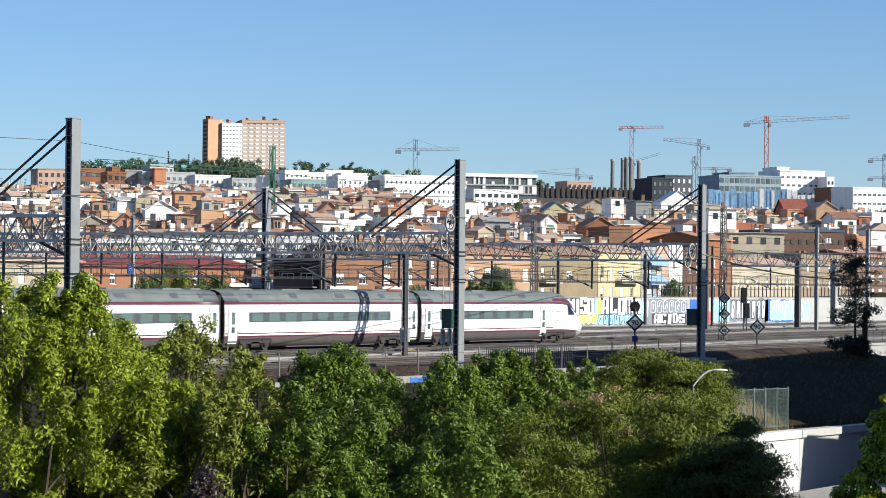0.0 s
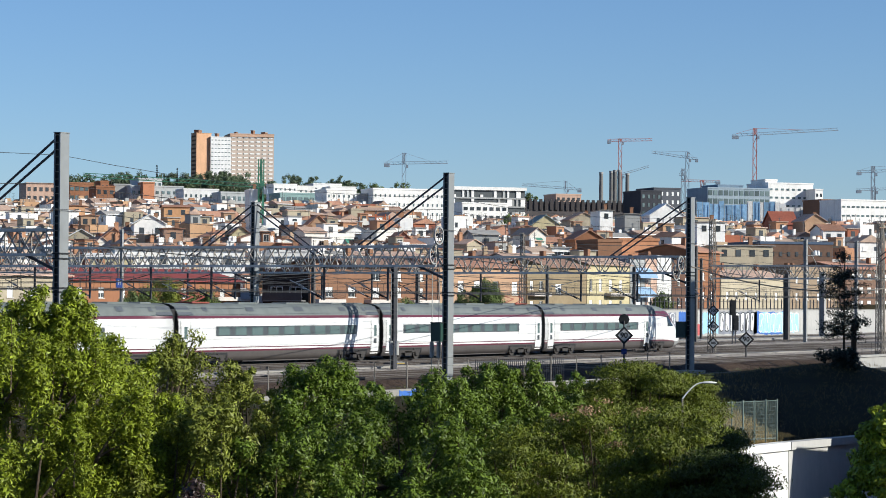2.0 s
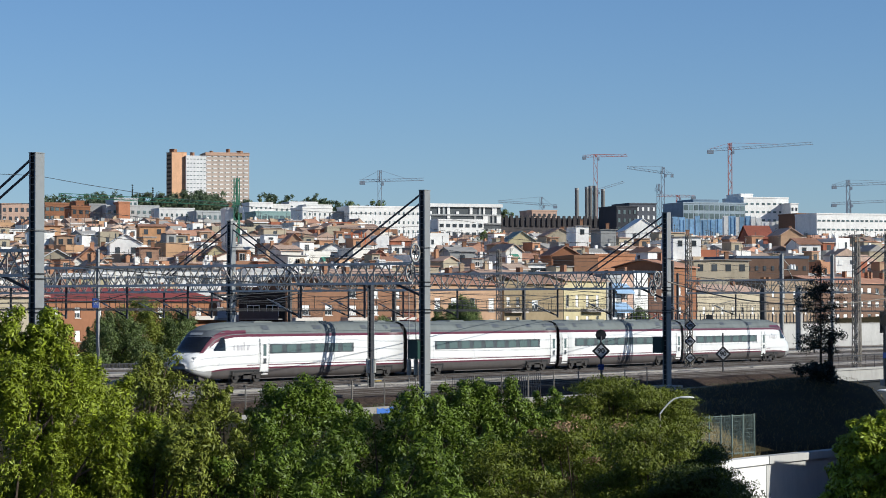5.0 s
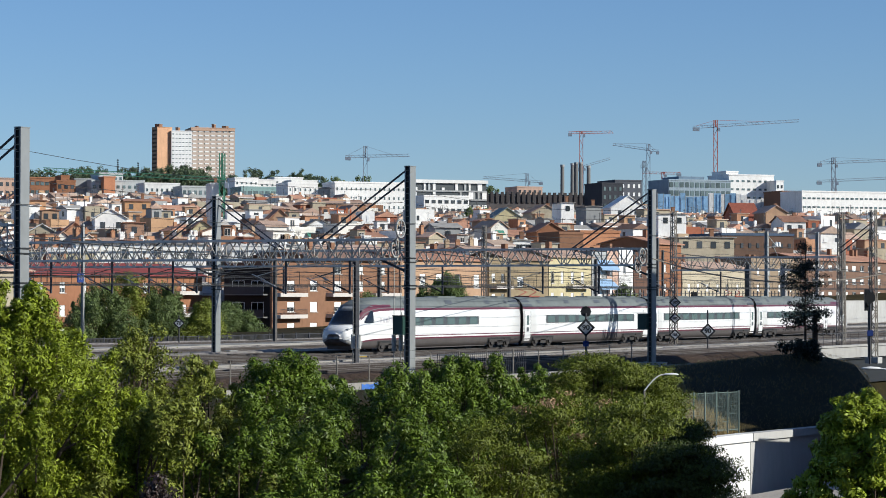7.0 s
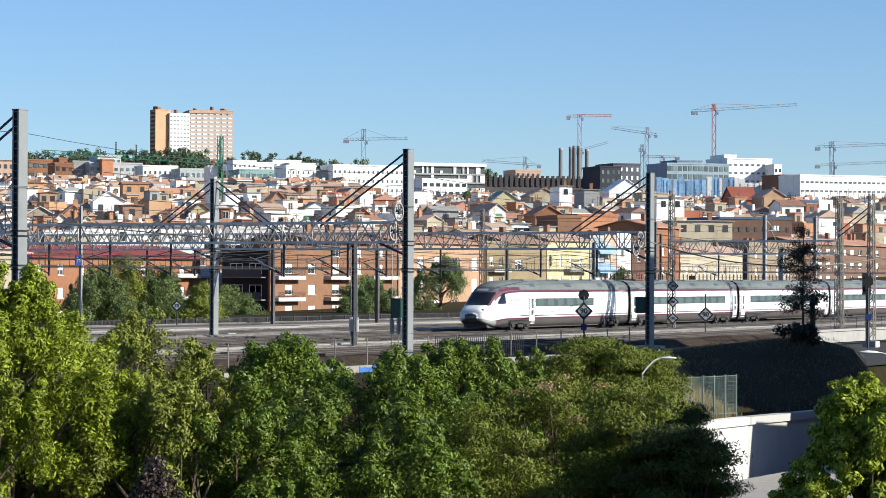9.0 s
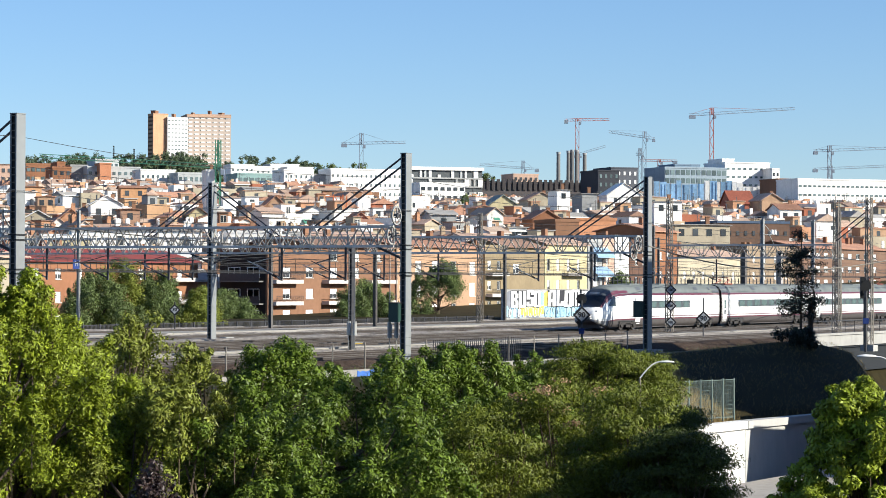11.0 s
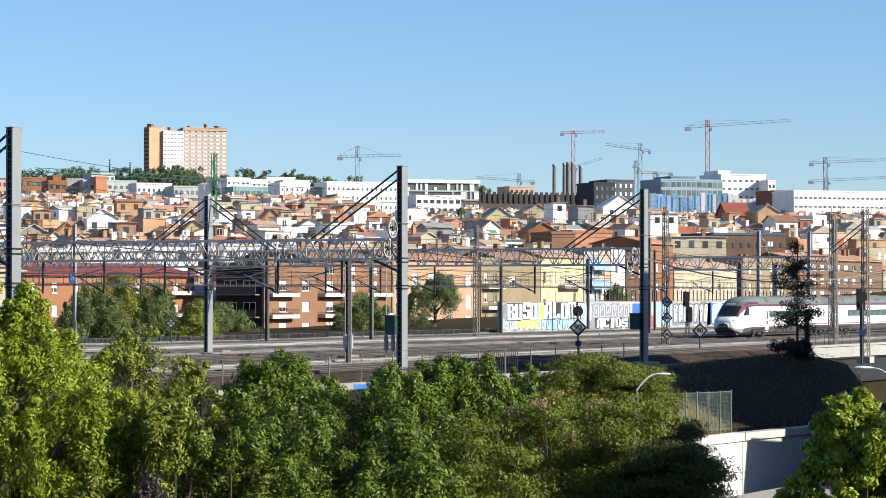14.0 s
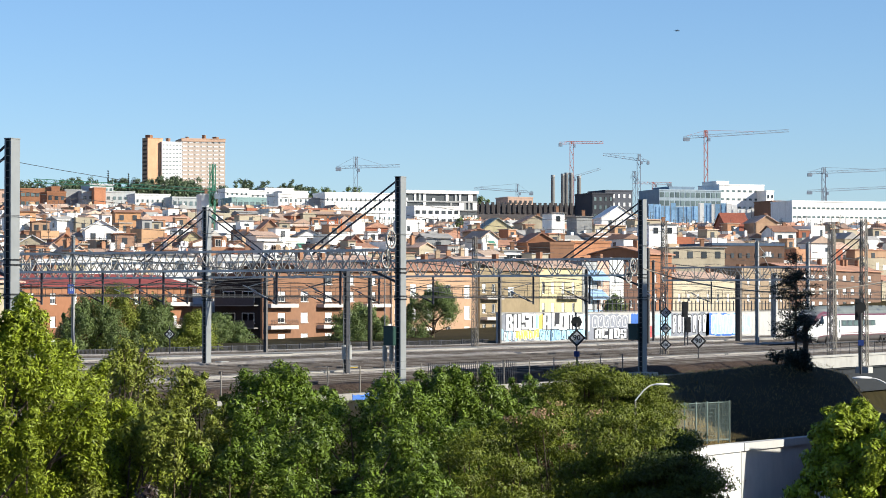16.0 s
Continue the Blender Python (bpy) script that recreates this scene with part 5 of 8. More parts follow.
def scrawl(x0, x1, z0, z1, n, face, rim):
    """Unreadable fat painted strokes."""
    w = (x1 - x0) / n
    for k in range(n):
        x = x0 + k * w
        a, b, c = gg.uniform(0, 0.25), gg.uniform(0.3, 0.6), gg.uniform(-0.15, 0.15)
        pts = [(x + 0.06 * w, z0 + a), (x + b * w, z0 - 0.05), (x + (b + 0.3) * w, z0 + a), (x + 0.92 * w, z1 - a), (x + (0.5 + c) * w, z1 + 0.1), (x + 0.12 * w, z1 - 0.1)]
        Mesh().prism(pts, 136.972, 136.978).make("paint_stroke", M[rim], bw)
        cx, cz = x + w / 2, (z0 + z1) / 2
        Mesh().prism([(cx + (p - cx) * 0.8, cz + (q - cz) * 0.9) for p, q in pts], 136.96, 136.97).make("paint_stroke", M[face], bw)
        h = z1 - z0
        t, f = gg.choice((0.0, 0.0, 0.45, -0.45)), gg.choice((0.0, 0.3, 0.5))
        Mesh().prism([(cx - 0.06 * w + t * w * 0.3, z0 + h * f), (cx + 0.06 * w + t * w * 0.3, z0 + h * f), (cx + 0.06 * w - t * w * 0.3, z0 + h * (f + 0.42)), (cx - 0.06 * w - t * w * 0.3, z0 + h * (f + 0.42))], 136.95, 136.958).make("paint_stroke", M[rim], bw)


scrawl(270.6, 274.1, 0.15, 1.2, 3, "gr_white", "gr_black")
scrawl(274.5, 279.6, 0.2, 1.3, 4, "gr_yellow", "gr_white")
scrawl(280.0, 291.7, 0.1, 1.25, 8, "gr_lightblue", "gr_black")
scrawl(292.4, 294.3, 1.0, 3.0, 2, "gr_white", "gr_lightblue")
scrawl(294.7, 305.5, 1.5, 2.9, 6, "gr_grey", "gr_white")
scrawl(319.5, 331.5, 0.5, 3.0, 7, "gr_white", "gr_black")
scrawl(332.7, 347.6, 0.3, 2.9, 7, "gr_lightblue", "gr_white")


# ---- far landmarks ----
def slab(name, label, b0, b1, r, top, depth, wall, cols=0, rows=0, base=None, ww=0.5, wh=0.45, pane="dark_glass", turn=20.0, z_low=0.12, group="", roofed=None):
    """A block that faces the view between two bearings, with rows of windows."""
    a, c = spot(b0, r), spot(b1, r)
    W = (c - a).length / math.cos(radians(turn))
    if base is None:
        base = ground_z((a.x + c.x) / 2, (a.y + c.y) / 2) - 2
    H = top - base
    b = thing(name, (a.x, a.y, base), label, "building", group, math.degrees(math.atan2(c.y - a.y, c.x - a.x)) + turn)
    Mesh().box(0, 0, 0, W, depth, H).make("wall", wall, b)
    Mesh().box(-0.15, -0.15, H, W + 0.15, depth + 0.15, H + 0.5).make("parapet", wall if roofed is None else roofed, b)
    if cols:
        cw = W / cols
        fh = 3.0
        me = shared(("slabwin", round(cw, 1), ww, wh, pane), lambda: Mesh().box(-cw * ww / 2, -0.12, 0, cw * ww / 2, 0.05, fh * wh).make("pane", M[pane]))
        for k in range(cols):
            for j in range(rows):
                add("window", me, b, (cw * (k + 0.5), 0, H - fh * (j + 0.92) + fh * z_low))
    return b


ot = slab("tower_block", "tall orange brick tower block with a shaded flank", -0.1114, -0.1061, 1932, 124.7, 9.75, brick_mat("tower_orange", (0.6, 0.35, 0.21)), 0, 0, turn=30)
# raised bands in the shaded tone stand for the loggias
for j in range(16):
    add("loggia", shared("tower_loggia", lambda: Mesh().box(-0.2, 1.2, 0, 0.05, 8.4, 1.3).make("loggia", M["shade_brick"])), ot, (0, 0, 124.7 - ot.location.z - 3.0 * (j + 0.9)))
slab("tower_block", "white rendered middle tower with small dark windows", -0.1060, -0.0986, 1935, 122.2, 24, brick_mat("tower_white", (0.74, 0.72, 0.7)), 6, 18, ww=0.52, wh=0.2, pane="pale_glass")
pt = slab("tower_block", "peach tower block with white balconies and small windows", -0.0985, -0.0824, 1977, 126.5, 30, brick_mat("tower_pink", (0.5, 0.4, 0.33)), 7, 19, ww=0.62, wh=0.34, pane="shutter", turn=14)
tw = (spot(-0.0824, 1977) - spot(-0.0985, 1977)).length / math.cos(radians(14))
for k in range(7):
    for j in range(18):
        add("window", shared("tower_window", lambda: Mesh().box(-0.4, -0.13, 0, 0.4, 0.05, 0.8).make("pane", M["pale_glass"])), pt, (tw * k / 7 + 0.6, 0, 126.5 - pt.location.z - 3.0 * (j + 0.85)))
slab("tower_block", "orange brick parapet floor of the tower block", -0.0986, -0.0823, 1976.2, 127.1, 31.5, brick_mat("tower_top", (0.58, 0.38, 0.27)), base=125.2, turn=14)
for u, r, w, h, zr in ((-0.0963, 1992, 2.0, 0.9, 127.1), (-0.0899, 1995, 2.2, 2.4, 127.1), (-0.0854, 1998, 3.6, 1.2, 127.1), (-0.1035, 1948, 2.4, 2.0, 122.2), (-0.1106, 1939, 4.0, 1.4, 124.7)):
    c = spot(u, r)
    t = thing("roof_house", (c.x, c.y, zr + 0.45), "brown lift house on the tower roof", "roof structure", "tower roof structures")
    Mesh().box(0, 0, 0, w, w, h + 1).make("body", BRICK2, t)
    Mesh().box(-0.2, -0.2, h + 1, w + 0.2, w + 0.2, h + 1.25).make("roof_slab", GREY, t)

slab("apartment_building", "brick apartment block with striped balconies", -0.1594, -0.1507, 930, 44.4, 14, BRICK, 5, 4, ww=0.75, wh=0.4, pane="pale_glass", group="hillside blocks")
slab("apartment_building", "brick apartment block on the hillside", -0.1759, -0.1631, 900, 42.9, 14, PINK, 6, 4, ww=0.5, wh=0.45, group="hillside blocks")
slab("apartment_building", "stepped orange brick block", -0.1494, -0.1426, 900, 42.0, 12, BRICK, 3, 2, group="hillside blocks")
slab("apartment_building", "stepped orange brick block", -0.1477, -0.1447, 905, 43.9, 10, BRICK, 2, 1, group="hillside blocks")
slab("industrial_hall", "dark grey blank hall wall", -0.1426, -0.1364, 905, 42.9, 18, GREY, group="hillside blocks")
slab("office_building", "stepped pale grey office block", -0.1362, -0.1170, 900, 42.2, 18, PALEBLUE, 9, 2, ww=0.5, wh=0.35, pane="pale_glass", group="hillside blocks")
slab("office_building", "pale grey upper storey", -0.1332, -0.1247, 906, 44.9, 14, PALEBLUE, 5, 1, ww=0.5, pane="pale_glass", group="hillside blocks")
slab("lift_tower", "orange brick stair block", -0.1315, -0.1274, 897, 43.2, 8, brick_mat("stair_orange", (0.5, 0.22, 0.12)), group="hillside blocks")
slab("apartment_building", "white stepped house block", -0.1161, -0.1033, 880, 40.4, 12, WHITE, 7, 3, ww=0.34, wh=0.32, pane="pale_glass", group="hillside blocks")
slab("apartment_building", "pale block with terraces", -0.1020, -0.0922, 870, 39.0, 12, PALEBLUE, 5, 2, pane="pale_glass", group="hillside blocks")
slab("office_building", "greenish glazed office block on the hillside", -0.0796, -0.0623, 900, 40.0, 14, GLASSY, 8, 2, ww=0.7, pane="pale_glass", group="hillside blocks")
slab("office_building", "white plinth of a glazed block", -0.0756, -0.0615, 893, 37.1, 10, WHITE, 8, 1, group="hillside blocks")
for a, b, r, t in ((-0.0820, -0.0734, 1120, 52.6), (-0.0766, -0.0670, 1135, 52.5), (-0.0702, -0.0596, 1150, 51.6), (-0.0606, -0.0510, 1165, 53.5), (-0.0670, -0.0564, 1180, 55.4)):
    slab("apartment_building", "small white stepped apartment block on the hill", a, b, r, t, 12, WHITE, 5, 3, ww=0.34, wh=0.3, pane="pale_glass", group="hillside blocks")
slab("apartment_building", "white block with blank gable", -0.0619, -0.0508, 880, 40.6, 14, WHITE, 6, 4, ww=0.26, wh=0.3, pane="pale_glass", group="hillside blocks")
slab("industrial_hall", "dark grey gable of a white block", -0.0506, -0.0442, 884, 39.2, 14, GREY, group="hillside blocks")
slab("apartment_building", "long white block with small regular windows", -0.0442, -0.0175, 880, 40.9, 14, WHITE, 15, 4, ww=0.24, wh=0.3, pane="pale_glass", group="hillside blocks")
mw = slab("office_building", "modern white-framed block with dark glazing and grey panels", -0.0141, 0.0132, 960, 44.6, 16, brick_mat("glazing_wall", (0.11, 0.12, 0.125)), roofed=WHITE, group="hillside blocks")
mw_w, mw_h = (spot(0.0132, 960) - spot(-0.0141, 960)).length / math.cos(radians(20)), 44.6 - mw.location.z
pan = random.Random(8)
Mesh().box(-0.4, -0.9, mw_h - 0.3, mw_w + 0.4, 0, mw_h + 0.9).make("roof_slab", WHITE, mw)
for j in range(4):
    z = mw_h - 3.1 * (j + 1)
    Mesh().box(0, -0.5, z - 0.35, mw_w, 0, z + 0.2).make("floor_band", WHITE if j > 1 else GREY, mw)
    for k in range(16):
        if pan.random() < 0.5:
            x = mw_w * k / 16
            o = Mesh().box(0, -0.35, 0.2, mw_w / 16 * pan.choice((0.4, 0.6, 1.0)), 0, pan.choice((1.2, 2.75, 2.75))).make("facade_panel", pan.choice((WHITE, WHITE, GREY, PALEBLUE)), mw)
            o.location = (x, 0, z)
slab("office_building", "low white annex with dark glazing", -0.0105, 0.0066, 940, 38.6, 16, WHITE, 7, 2, ww=0.6, wh=0.4, group="hillside blocks")
vi = slab("industrial_hall", "long dark brick hall with regular piers", 0.0102, 0.0568, 980, 40.3, 16, M["hazed_darkbrick"], 0, 0)
pier = Mesh().box(0, -0.5, 0, 1.1, 0, 4).make("pier", brick_mat("pier_brick", (0.06, 0.054, 0.054)), vi)
pier.location = (0.3, 0, 35.9 + 2 - vi.location.z)
for k in range(1, 22):
    o = new("pier", pier.data)
    o.parent = vi
    o.location = (0.3 + k * 2.1, 0, pier.location.z)
for k in range(22):
    o = add("parapet_block", shared("crenel", lambda: Mesh().box(0, -0.2, 0, 1.4, 3, 0.8).make("crenel", M["hazed_darkbrick"])), vi, (0.2 + k * 2.1, 0, 40.3 - vi.location.z))
slab("apartment_building", "pale pink block behind the dark hall", 0.0248, 0.0344, 1100, 48.2, 14, PINK, 5, 2, group="hillside blocks")
slab("office_building", "black and grey office block with small windows", 0.0568, 0.0649, 940, 43.2, 16, DARK, 4, 4, ww=0.4, pane="pale_glass", group="hillside blocks")
slab("office_building", "black and grey office block with small windows", 0.0617, 0.0721, 952, 44.7, 16, brick_mat("slate_cladding", (0.1, 0.105, 0.12)), 5, 4, ww=0.35, pane="shutter", group="hillside blocks")
slab("apartment_building", "grey glazed building under construction", 0.0820, 0.1063, 960, 45.3, 18, brick_mat("bluish_cladding", (0.3, 0.36, 0.4)), 12, 4, ww=0.75, wh=0.6, pane="pale_glass", group="hillside blocks")
slab("apartment_building", "glazed upper storey under construction", 0.0858, 0.0956, 965, 46.5, 14, brick_mat("blue_grey_cladding", (0.2, 0.27, 0.34)), 5, 1, ww=0.7, group="hillside blocks")
slab("apartment_building", "new white apartment block", 0.1048, 0.1225, 970, 47.6, 18, WHITE, 8, 5, ww=0.5, wh=0.24, pane="pale_glass", group="hillside blocks")
slab("apartment_building", "new white apartment block", 0.1225, 0.1255, 968, 45.2, 18, WHITE, 2, 4, ww=0.45, wh=0.4, group="hillside blocks")
slab("apartment_building", "white stepped roof storey", 0.1037, 0.1084, 973, 48.9, 12, WHITE, 2, 1, group="hillside blocks")
nets = thing("scaffold_screen", (*spot(0.0777, 948), 32.0), "blue and white netting hung on a building site", "netting", "site screens", math.degrees(TH) - 90)
ng = random.Random(17)
x = 0.0
while x < 43:
    w = ng.uniform(1.2, 3.0)
    top = 8.0 + ng.uniform(-1.4, 0.3) - (1.0 if x > 30 else 0)
    Mesh().box(x, ng.uniform(-0.1, 0), 0, x + w, 0.2, top).make("net_panel", M["scaffold_blue"] if ng.random() < (0.95 if x < 16 else 0.6) else WHITE, nets)
    Mesh().bar((x, -0.7, 0), (x, -0.7, top + 0.6), 0.12).make("scaffold_pole", M["pale_steel"], nets)
    x += w
slab("apartment_building", "long white block with window bands", 0.1323, 0.1742, 900, 38.9, 16, WHITE, 22, 5, ww=0.6, wh=0.2, pane="pale_glass", group="hillside blocks")
slab("apartment_building", "low brown brick apartment block", 0.1247, 0.1323, 930, 40.0, 14, BRICK2, 4, 2, group="hillside blocks")
slab("office_building", "dark flat-roofed block with blue roof edge", 0.1020, 0.1304, 520, 15.8, 16, brick_mat("brown_cladding", (0.15, 0.095, 0.07)), 9, 2, ww=0.35, wh=0.3, group="hillside blocks", roofed=brick_mat("slate_blue_edge", (0.08, 0.11, 0.16)))
slab("apartment_building", "big orange brick gable wall", 0.0487, 0.0640, 470, 15.1, 14, brick_mat("bright_brick", (0.46, 0.22, 0.12)), group="hillside blocks")
slab("apartment_building", "brown brick flank of a house", 0.0408, 0.0499, 468, 14.8, 10, BRICK2, group="hillside blocks")

for u, top in ((0.0418, 54.9), (0.0456, 55.4), (0.0470, 55.8), (0.0487, 55.8), (0.0517, 54.5)):
    c = spot(u, 1050)
    ch = thing("chimney_stack", (c.x, c.y, 36), "tall brown industrial chimney stack", "chimney", "chimney stacks")
    Mesh().tube((0, 0, 0), (0, 0, top - 36), 0.85, 0.75, 14).make("shaft", M["chimney"], ch, smooth=False)
    Mesh().tube((0, 0, top - 36.4), (0, 0, top - 35.6), 0.85, 0.85, 14).make("rim", GREY, ch)


def tower_crane(u, r, top, jib_left, jib_right, jib_z0, jib_z1, material, w=1.4, apex=True, low=None, jib=""):
    """A lattice tower crane: mast, jib between two bearings, counterweight, cab and ties."""
    c = spot(u, r)
    base = ground_z(c.x, c.y) if low is None else low
    turn = math.degrees(TH) - 90
    cr = thing("tower_crane", (c.x, c.y, base), {"crane_red": "red lattice tower crane against the sky", "crane_grey": "grey lattice tower crane against the sky", "crane_green": "green lattice tower crane over the houses", "crane_orange": "orange lattice crane mast among the houses"}[material], "crane", "tower cranes", turn)
    H = top - base
    m = Mesh()
    n = max(4, int(H / 3))
    for sx in (-1, 1):
        for sy in (-1, 1):
            m.bar((sx * w / 2, sy * w / 2, 0), (sx * w / 2, sy * w / 2, H), 0.17)
    for k in range(n):
        z0, z1, s = H * k / n, H * (k + 1) / n, 1 if k % 2 else -1
        for t in (-1, 1):
            m.bar((s * w / 2, t * w / 2, z0), (-s * w / 2, t * w / 2, z1), 0.1)
            m.bar((t * w / 2, s * w / 2, z0), (t * w / 2, -s * w / 2, z1), 0.1)
    m.make("mast", M[material], cr)
    if jib_left is None:
        return cr
    xl, xr = (jib_left - u) * r, (jib_right - u) * r
    zl, zr = jib_z0 - base, jib_z1 - base
    j = Mesh()
    j.bar((xl, -0.5, zl), (xr, -0.5, zr), 0.15).bar((xl, 0.5, zl), (xr, 0.5, zr), 0.15).bar((xl, 0, zl + 0.9), (xr, 0, zr + 0.9), 0.15)
    k = int(abs(xr - xl) / 2)
    for q in range(k):
        t0, t1 = q / k, (q + 0.5) / k
        a, b = Vector((xl, -0.5, zl)).lerp(Vector((xr, -0.5, zr)), t0), Vector((xl, 0, zl + 0.9)).lerp(Vector((xr, 0, zr + 0.9)), t1)
        e = Vector((xl, 0.5, zl)).lerp(Vector((xr, 0.5, zr)), (q + 1) / k)
        j.bar(a, b, 0.08).bar(b, e, 0.08)
    j.make("jib", M[jib or material], cr)
    side = xl if abs(xl) < abs(xr) else xr
    sz = zl if side == xl else zr
    Mesh().box(min(side, side * 0.75), -0.9, sz - 0.9, max(side, side * 0.72), 0.9, sz + 0.4).make("counterweight", M["crane_grey"], cr)
    zm = zl + (zr - zl) * (-xl) / (xr - xl)
    Mesh().box(0.7, -1.0, zm - 1.5, 1.6, 0.2, zm - 0.3).make("cab", M["crane_grey"], cr)
    if apex:
        Mesh().bar((0, 0, zm), (0, 0, H + 0.01), 0.5).make("apex_post", M[material], cr)
        for x, z in ((xl * 0.9, zl), (xr * 0.6, zl + (zr - zl) * (xr * 0.6 - xl) / (xr - xl))):
            Mesh().bar((0, 0, H), (x, 0, z + 0.9), 0.1).make("tie_bar", M[material], cr)
    return cr


tower_crane(-0.0327, 1000, 59.8, -0.0403, -0.0160, 55.3, 55.9, "crane_grey")
tower_crane(0.0489, 1100, 71.7, 0.0440, 0.0610, 70.5, 70.9, "crane_red")
tower_crane(0.0997, 1000, 69.8, 0.0911, 0.1311, 66.6, 69.2, "crane_red", jib="crane_grey")
tower_crane(0.0284, 1250, 60.8, 0.0120, 0.0344, 58.4, 56.3, "crane_grey")
tower_crane(0.0743, 1150, 69.3, 0.0608, 0.0783, 68.6, 65.6, "crane_grey")
tower_crane(0.0726, 1250, 66.9, 0.0711, 0.0739, 63.5, 63.5, "crane_grey")
tower_crane(0.0799, 1250, 61.6, 0.0721, 0.0867, 60.8, 60.5, "crane_red")
tower_crane(0.1442, 1050, 58.3, 0.1381, 0.1742, 55.6, 57.2, "crane_grey")
tower_crane(0.1446, 1150, 54.6, 0.1379, 0.1742, 52.6, 54.6, "crane_grey", apex=False)
tower_crane(0.0493, 1300, 66.7, 0.0478, 0.0598, 65.3, 70.0, "crane_grey", apex=False)
tower_crane(-0.0868, 640, 38.1, -0.0888, -0.0854, 31.1, 31.1, "crane_green", w=1.3)
tower_crane(-0.0871, 650, 32.8, -0.1545, -0.0867, 34.1, 31.7, "crane_green", w=1.2, apex=False)
tower_crane(-0.0414, 520, 21.1, None, None, 0, 0, "crane_orange", w=1.9)
tower_crane(-0.0393, 520, 20.9, None, None, 0, 0, "crane_orange", w=1.2)

# ---- single houses that stand out of the rows ----
def town_house(b0, b1, r, eave, apex, wall, roof, label, axis="y", turn=12.0, depth=9.0, wins=2):
    a, c_ = spot(b0, r), spot(b1, r)
    W = (c_ - a).length / math.cos(radians(turn))
    z0 = ground_z(a.x, a.y) - 1.5
    b = thing("house", (a.x, a.y, z0), label, "house", "town houses", math.degrees(math.atan2(c_.y - a.y, c_.x - a.x)) + turn)
    H = eave - z0
    Mesh().box(0, 0, 0, W, depth, H).make("wall", wall, b)
    if apex > eave:
        gable(b, W, depth, H, apex - eave, 0.35, roof, axis)
        gable_end(b, W, depth, H, apex - eave, wall, axis)
    else:
        Mesh().box(-0.12, -0.12, H, W + 0.12, depth + 0.12, H + 0.35).make("parapet", wall, b)
    for k in range(wins):
        add("window", shared(("house_win", False), lambda: Mesh().box(-0.5, -0.06, 0, 0.5, 0.05, 1.25).make("pane", M["dark_glass"])), b, (W * (k + 0.5) / wins, 0, H - 1.9))
    add("chimney", shared(("chim", 1), lambda: Mesh().box(0, 0, 0, 0.7, 0.6, 1.6).box(-0.08, -0.08, 1.6, 0.78, 0.68, 1.72).make("chimney", BRICK2)), b, (W * 0.7, depth * 0.5, H + 0.4 * (apex - eave)))
    return b


town_house(-0.1524, -0.1353, 352, 9.8, 10.3, YELLOW, WHITE, "pale yellow low house with a light roof", "x", wins=1)
town_house(-0.1420, -0.0937, 356, 10.9, 11.0, WHITE, TILE4, "long white flat-roofed block behind the brick houses", wins=4)
town_house(-0.0830, -0.0687, 362, 10.8, 10.8, WHITE, TILE4, "white flat-roofed block behind the brick houses", wins=2)
town_house(-0.0504, -0.0275, 365, 10.4, 11.0, WHITE, TILE2, "white house with a low tile roof", "x", wins=3)
town_house(-0.1349, -0.1232, 540, 19.4, 21.4, WHITE, WHITE, "bright white gabled house with a pale roof")
town_house(-0.1439, -0.1349, 545, 18.1, 19.0, WHITE, TILE2, "low white house with a faded tile roof", "x")
town_house(-0.1597, -0.1503, 470, 15.0, 16.5, CREAM, WHITE, "cream gabled house with a pale roof")
town_house(-0.1236, -0.1165, 500, 17.5, 17.6, brick_mat("tan_brick", (0.4, 0.24, 0.16)), TILE, "tan brick flat-topped house", wins=1)
town_house(-0.0978, -0.0909, 490, 16.2, 17.7, YELLOW, TILE3, "pale yellow gabled house with dark shutters", wins=1)
town_house(-0.1236, -0.1140, 640, 26.4, 27.0, brick_mat("apricot_brick", (0.56, 0.31, 0.16)), TILE, "apricot brick house block", "x")
town_house(-0.1597, -0.1537, 640, 26.5, 26.6, brick_mat("apricot_render", (0.58, 0.33, 0.18)), TILE, "apricot rendered house block", wins=1)
town_house(-0.1550, -0.1486, 600, 22.9, 23.1, PEACH, TILE, "peach rendered house block", wins=2)
town_house(-0.0687, -0.0613, 560, 19.7, 22.1, PEACH, TILE, "peach gabled house with terracotta roof", wins=0)
town_house(-0.0546, -0.0457, 540, 18.0, 19.4, WHITE, TILE4, "white house with a sloping roof")
town_house(-0.0371, -0.0286, 500, 14.9, 17.2, brick_mat("red_gable_brick", (0.42, 0.17, 0.11)), TILE, "red brick gabled house", wins=0)
town_house(0.0158, 0.0263, 600, 21.3, 23.7, YELLOW, mat("grey_green_sheet", (0.22, 0.27, 0.25), 0.8, var=0.15, scale=1.0), "pale yellow house with a grey-green roof", wins=1)
town_house(0.0303, 0.0408, 640, 23.8, 25.7, CREAM, TILE2, "cream gabled house with faded tiles", wins=0)
town_house(0.0414, 0.0463, 620, 25.5, 25.6, WHITE, TILE4, "tall narrow white house", wins=1)
town_house(0.0508, 0.0566, 600, 24.0, 24.1, GREY, TILE4, "tall plain grey house", wins=0)
town_house(0.0322, 0.0429, 500, 15.9, 17.7, BRICK, TILE, "orange brick gabled house", wins=0)
town_house(0.0111, 0.0166, 560, 19.6, 20.2, PEACH, TILE, "peach house with a low roof", wins=0)
town_house(0.0602, 0.0734, 780, 29.5, 33.1, WHITE, WHITE, "large white gabled hall", wins=2)
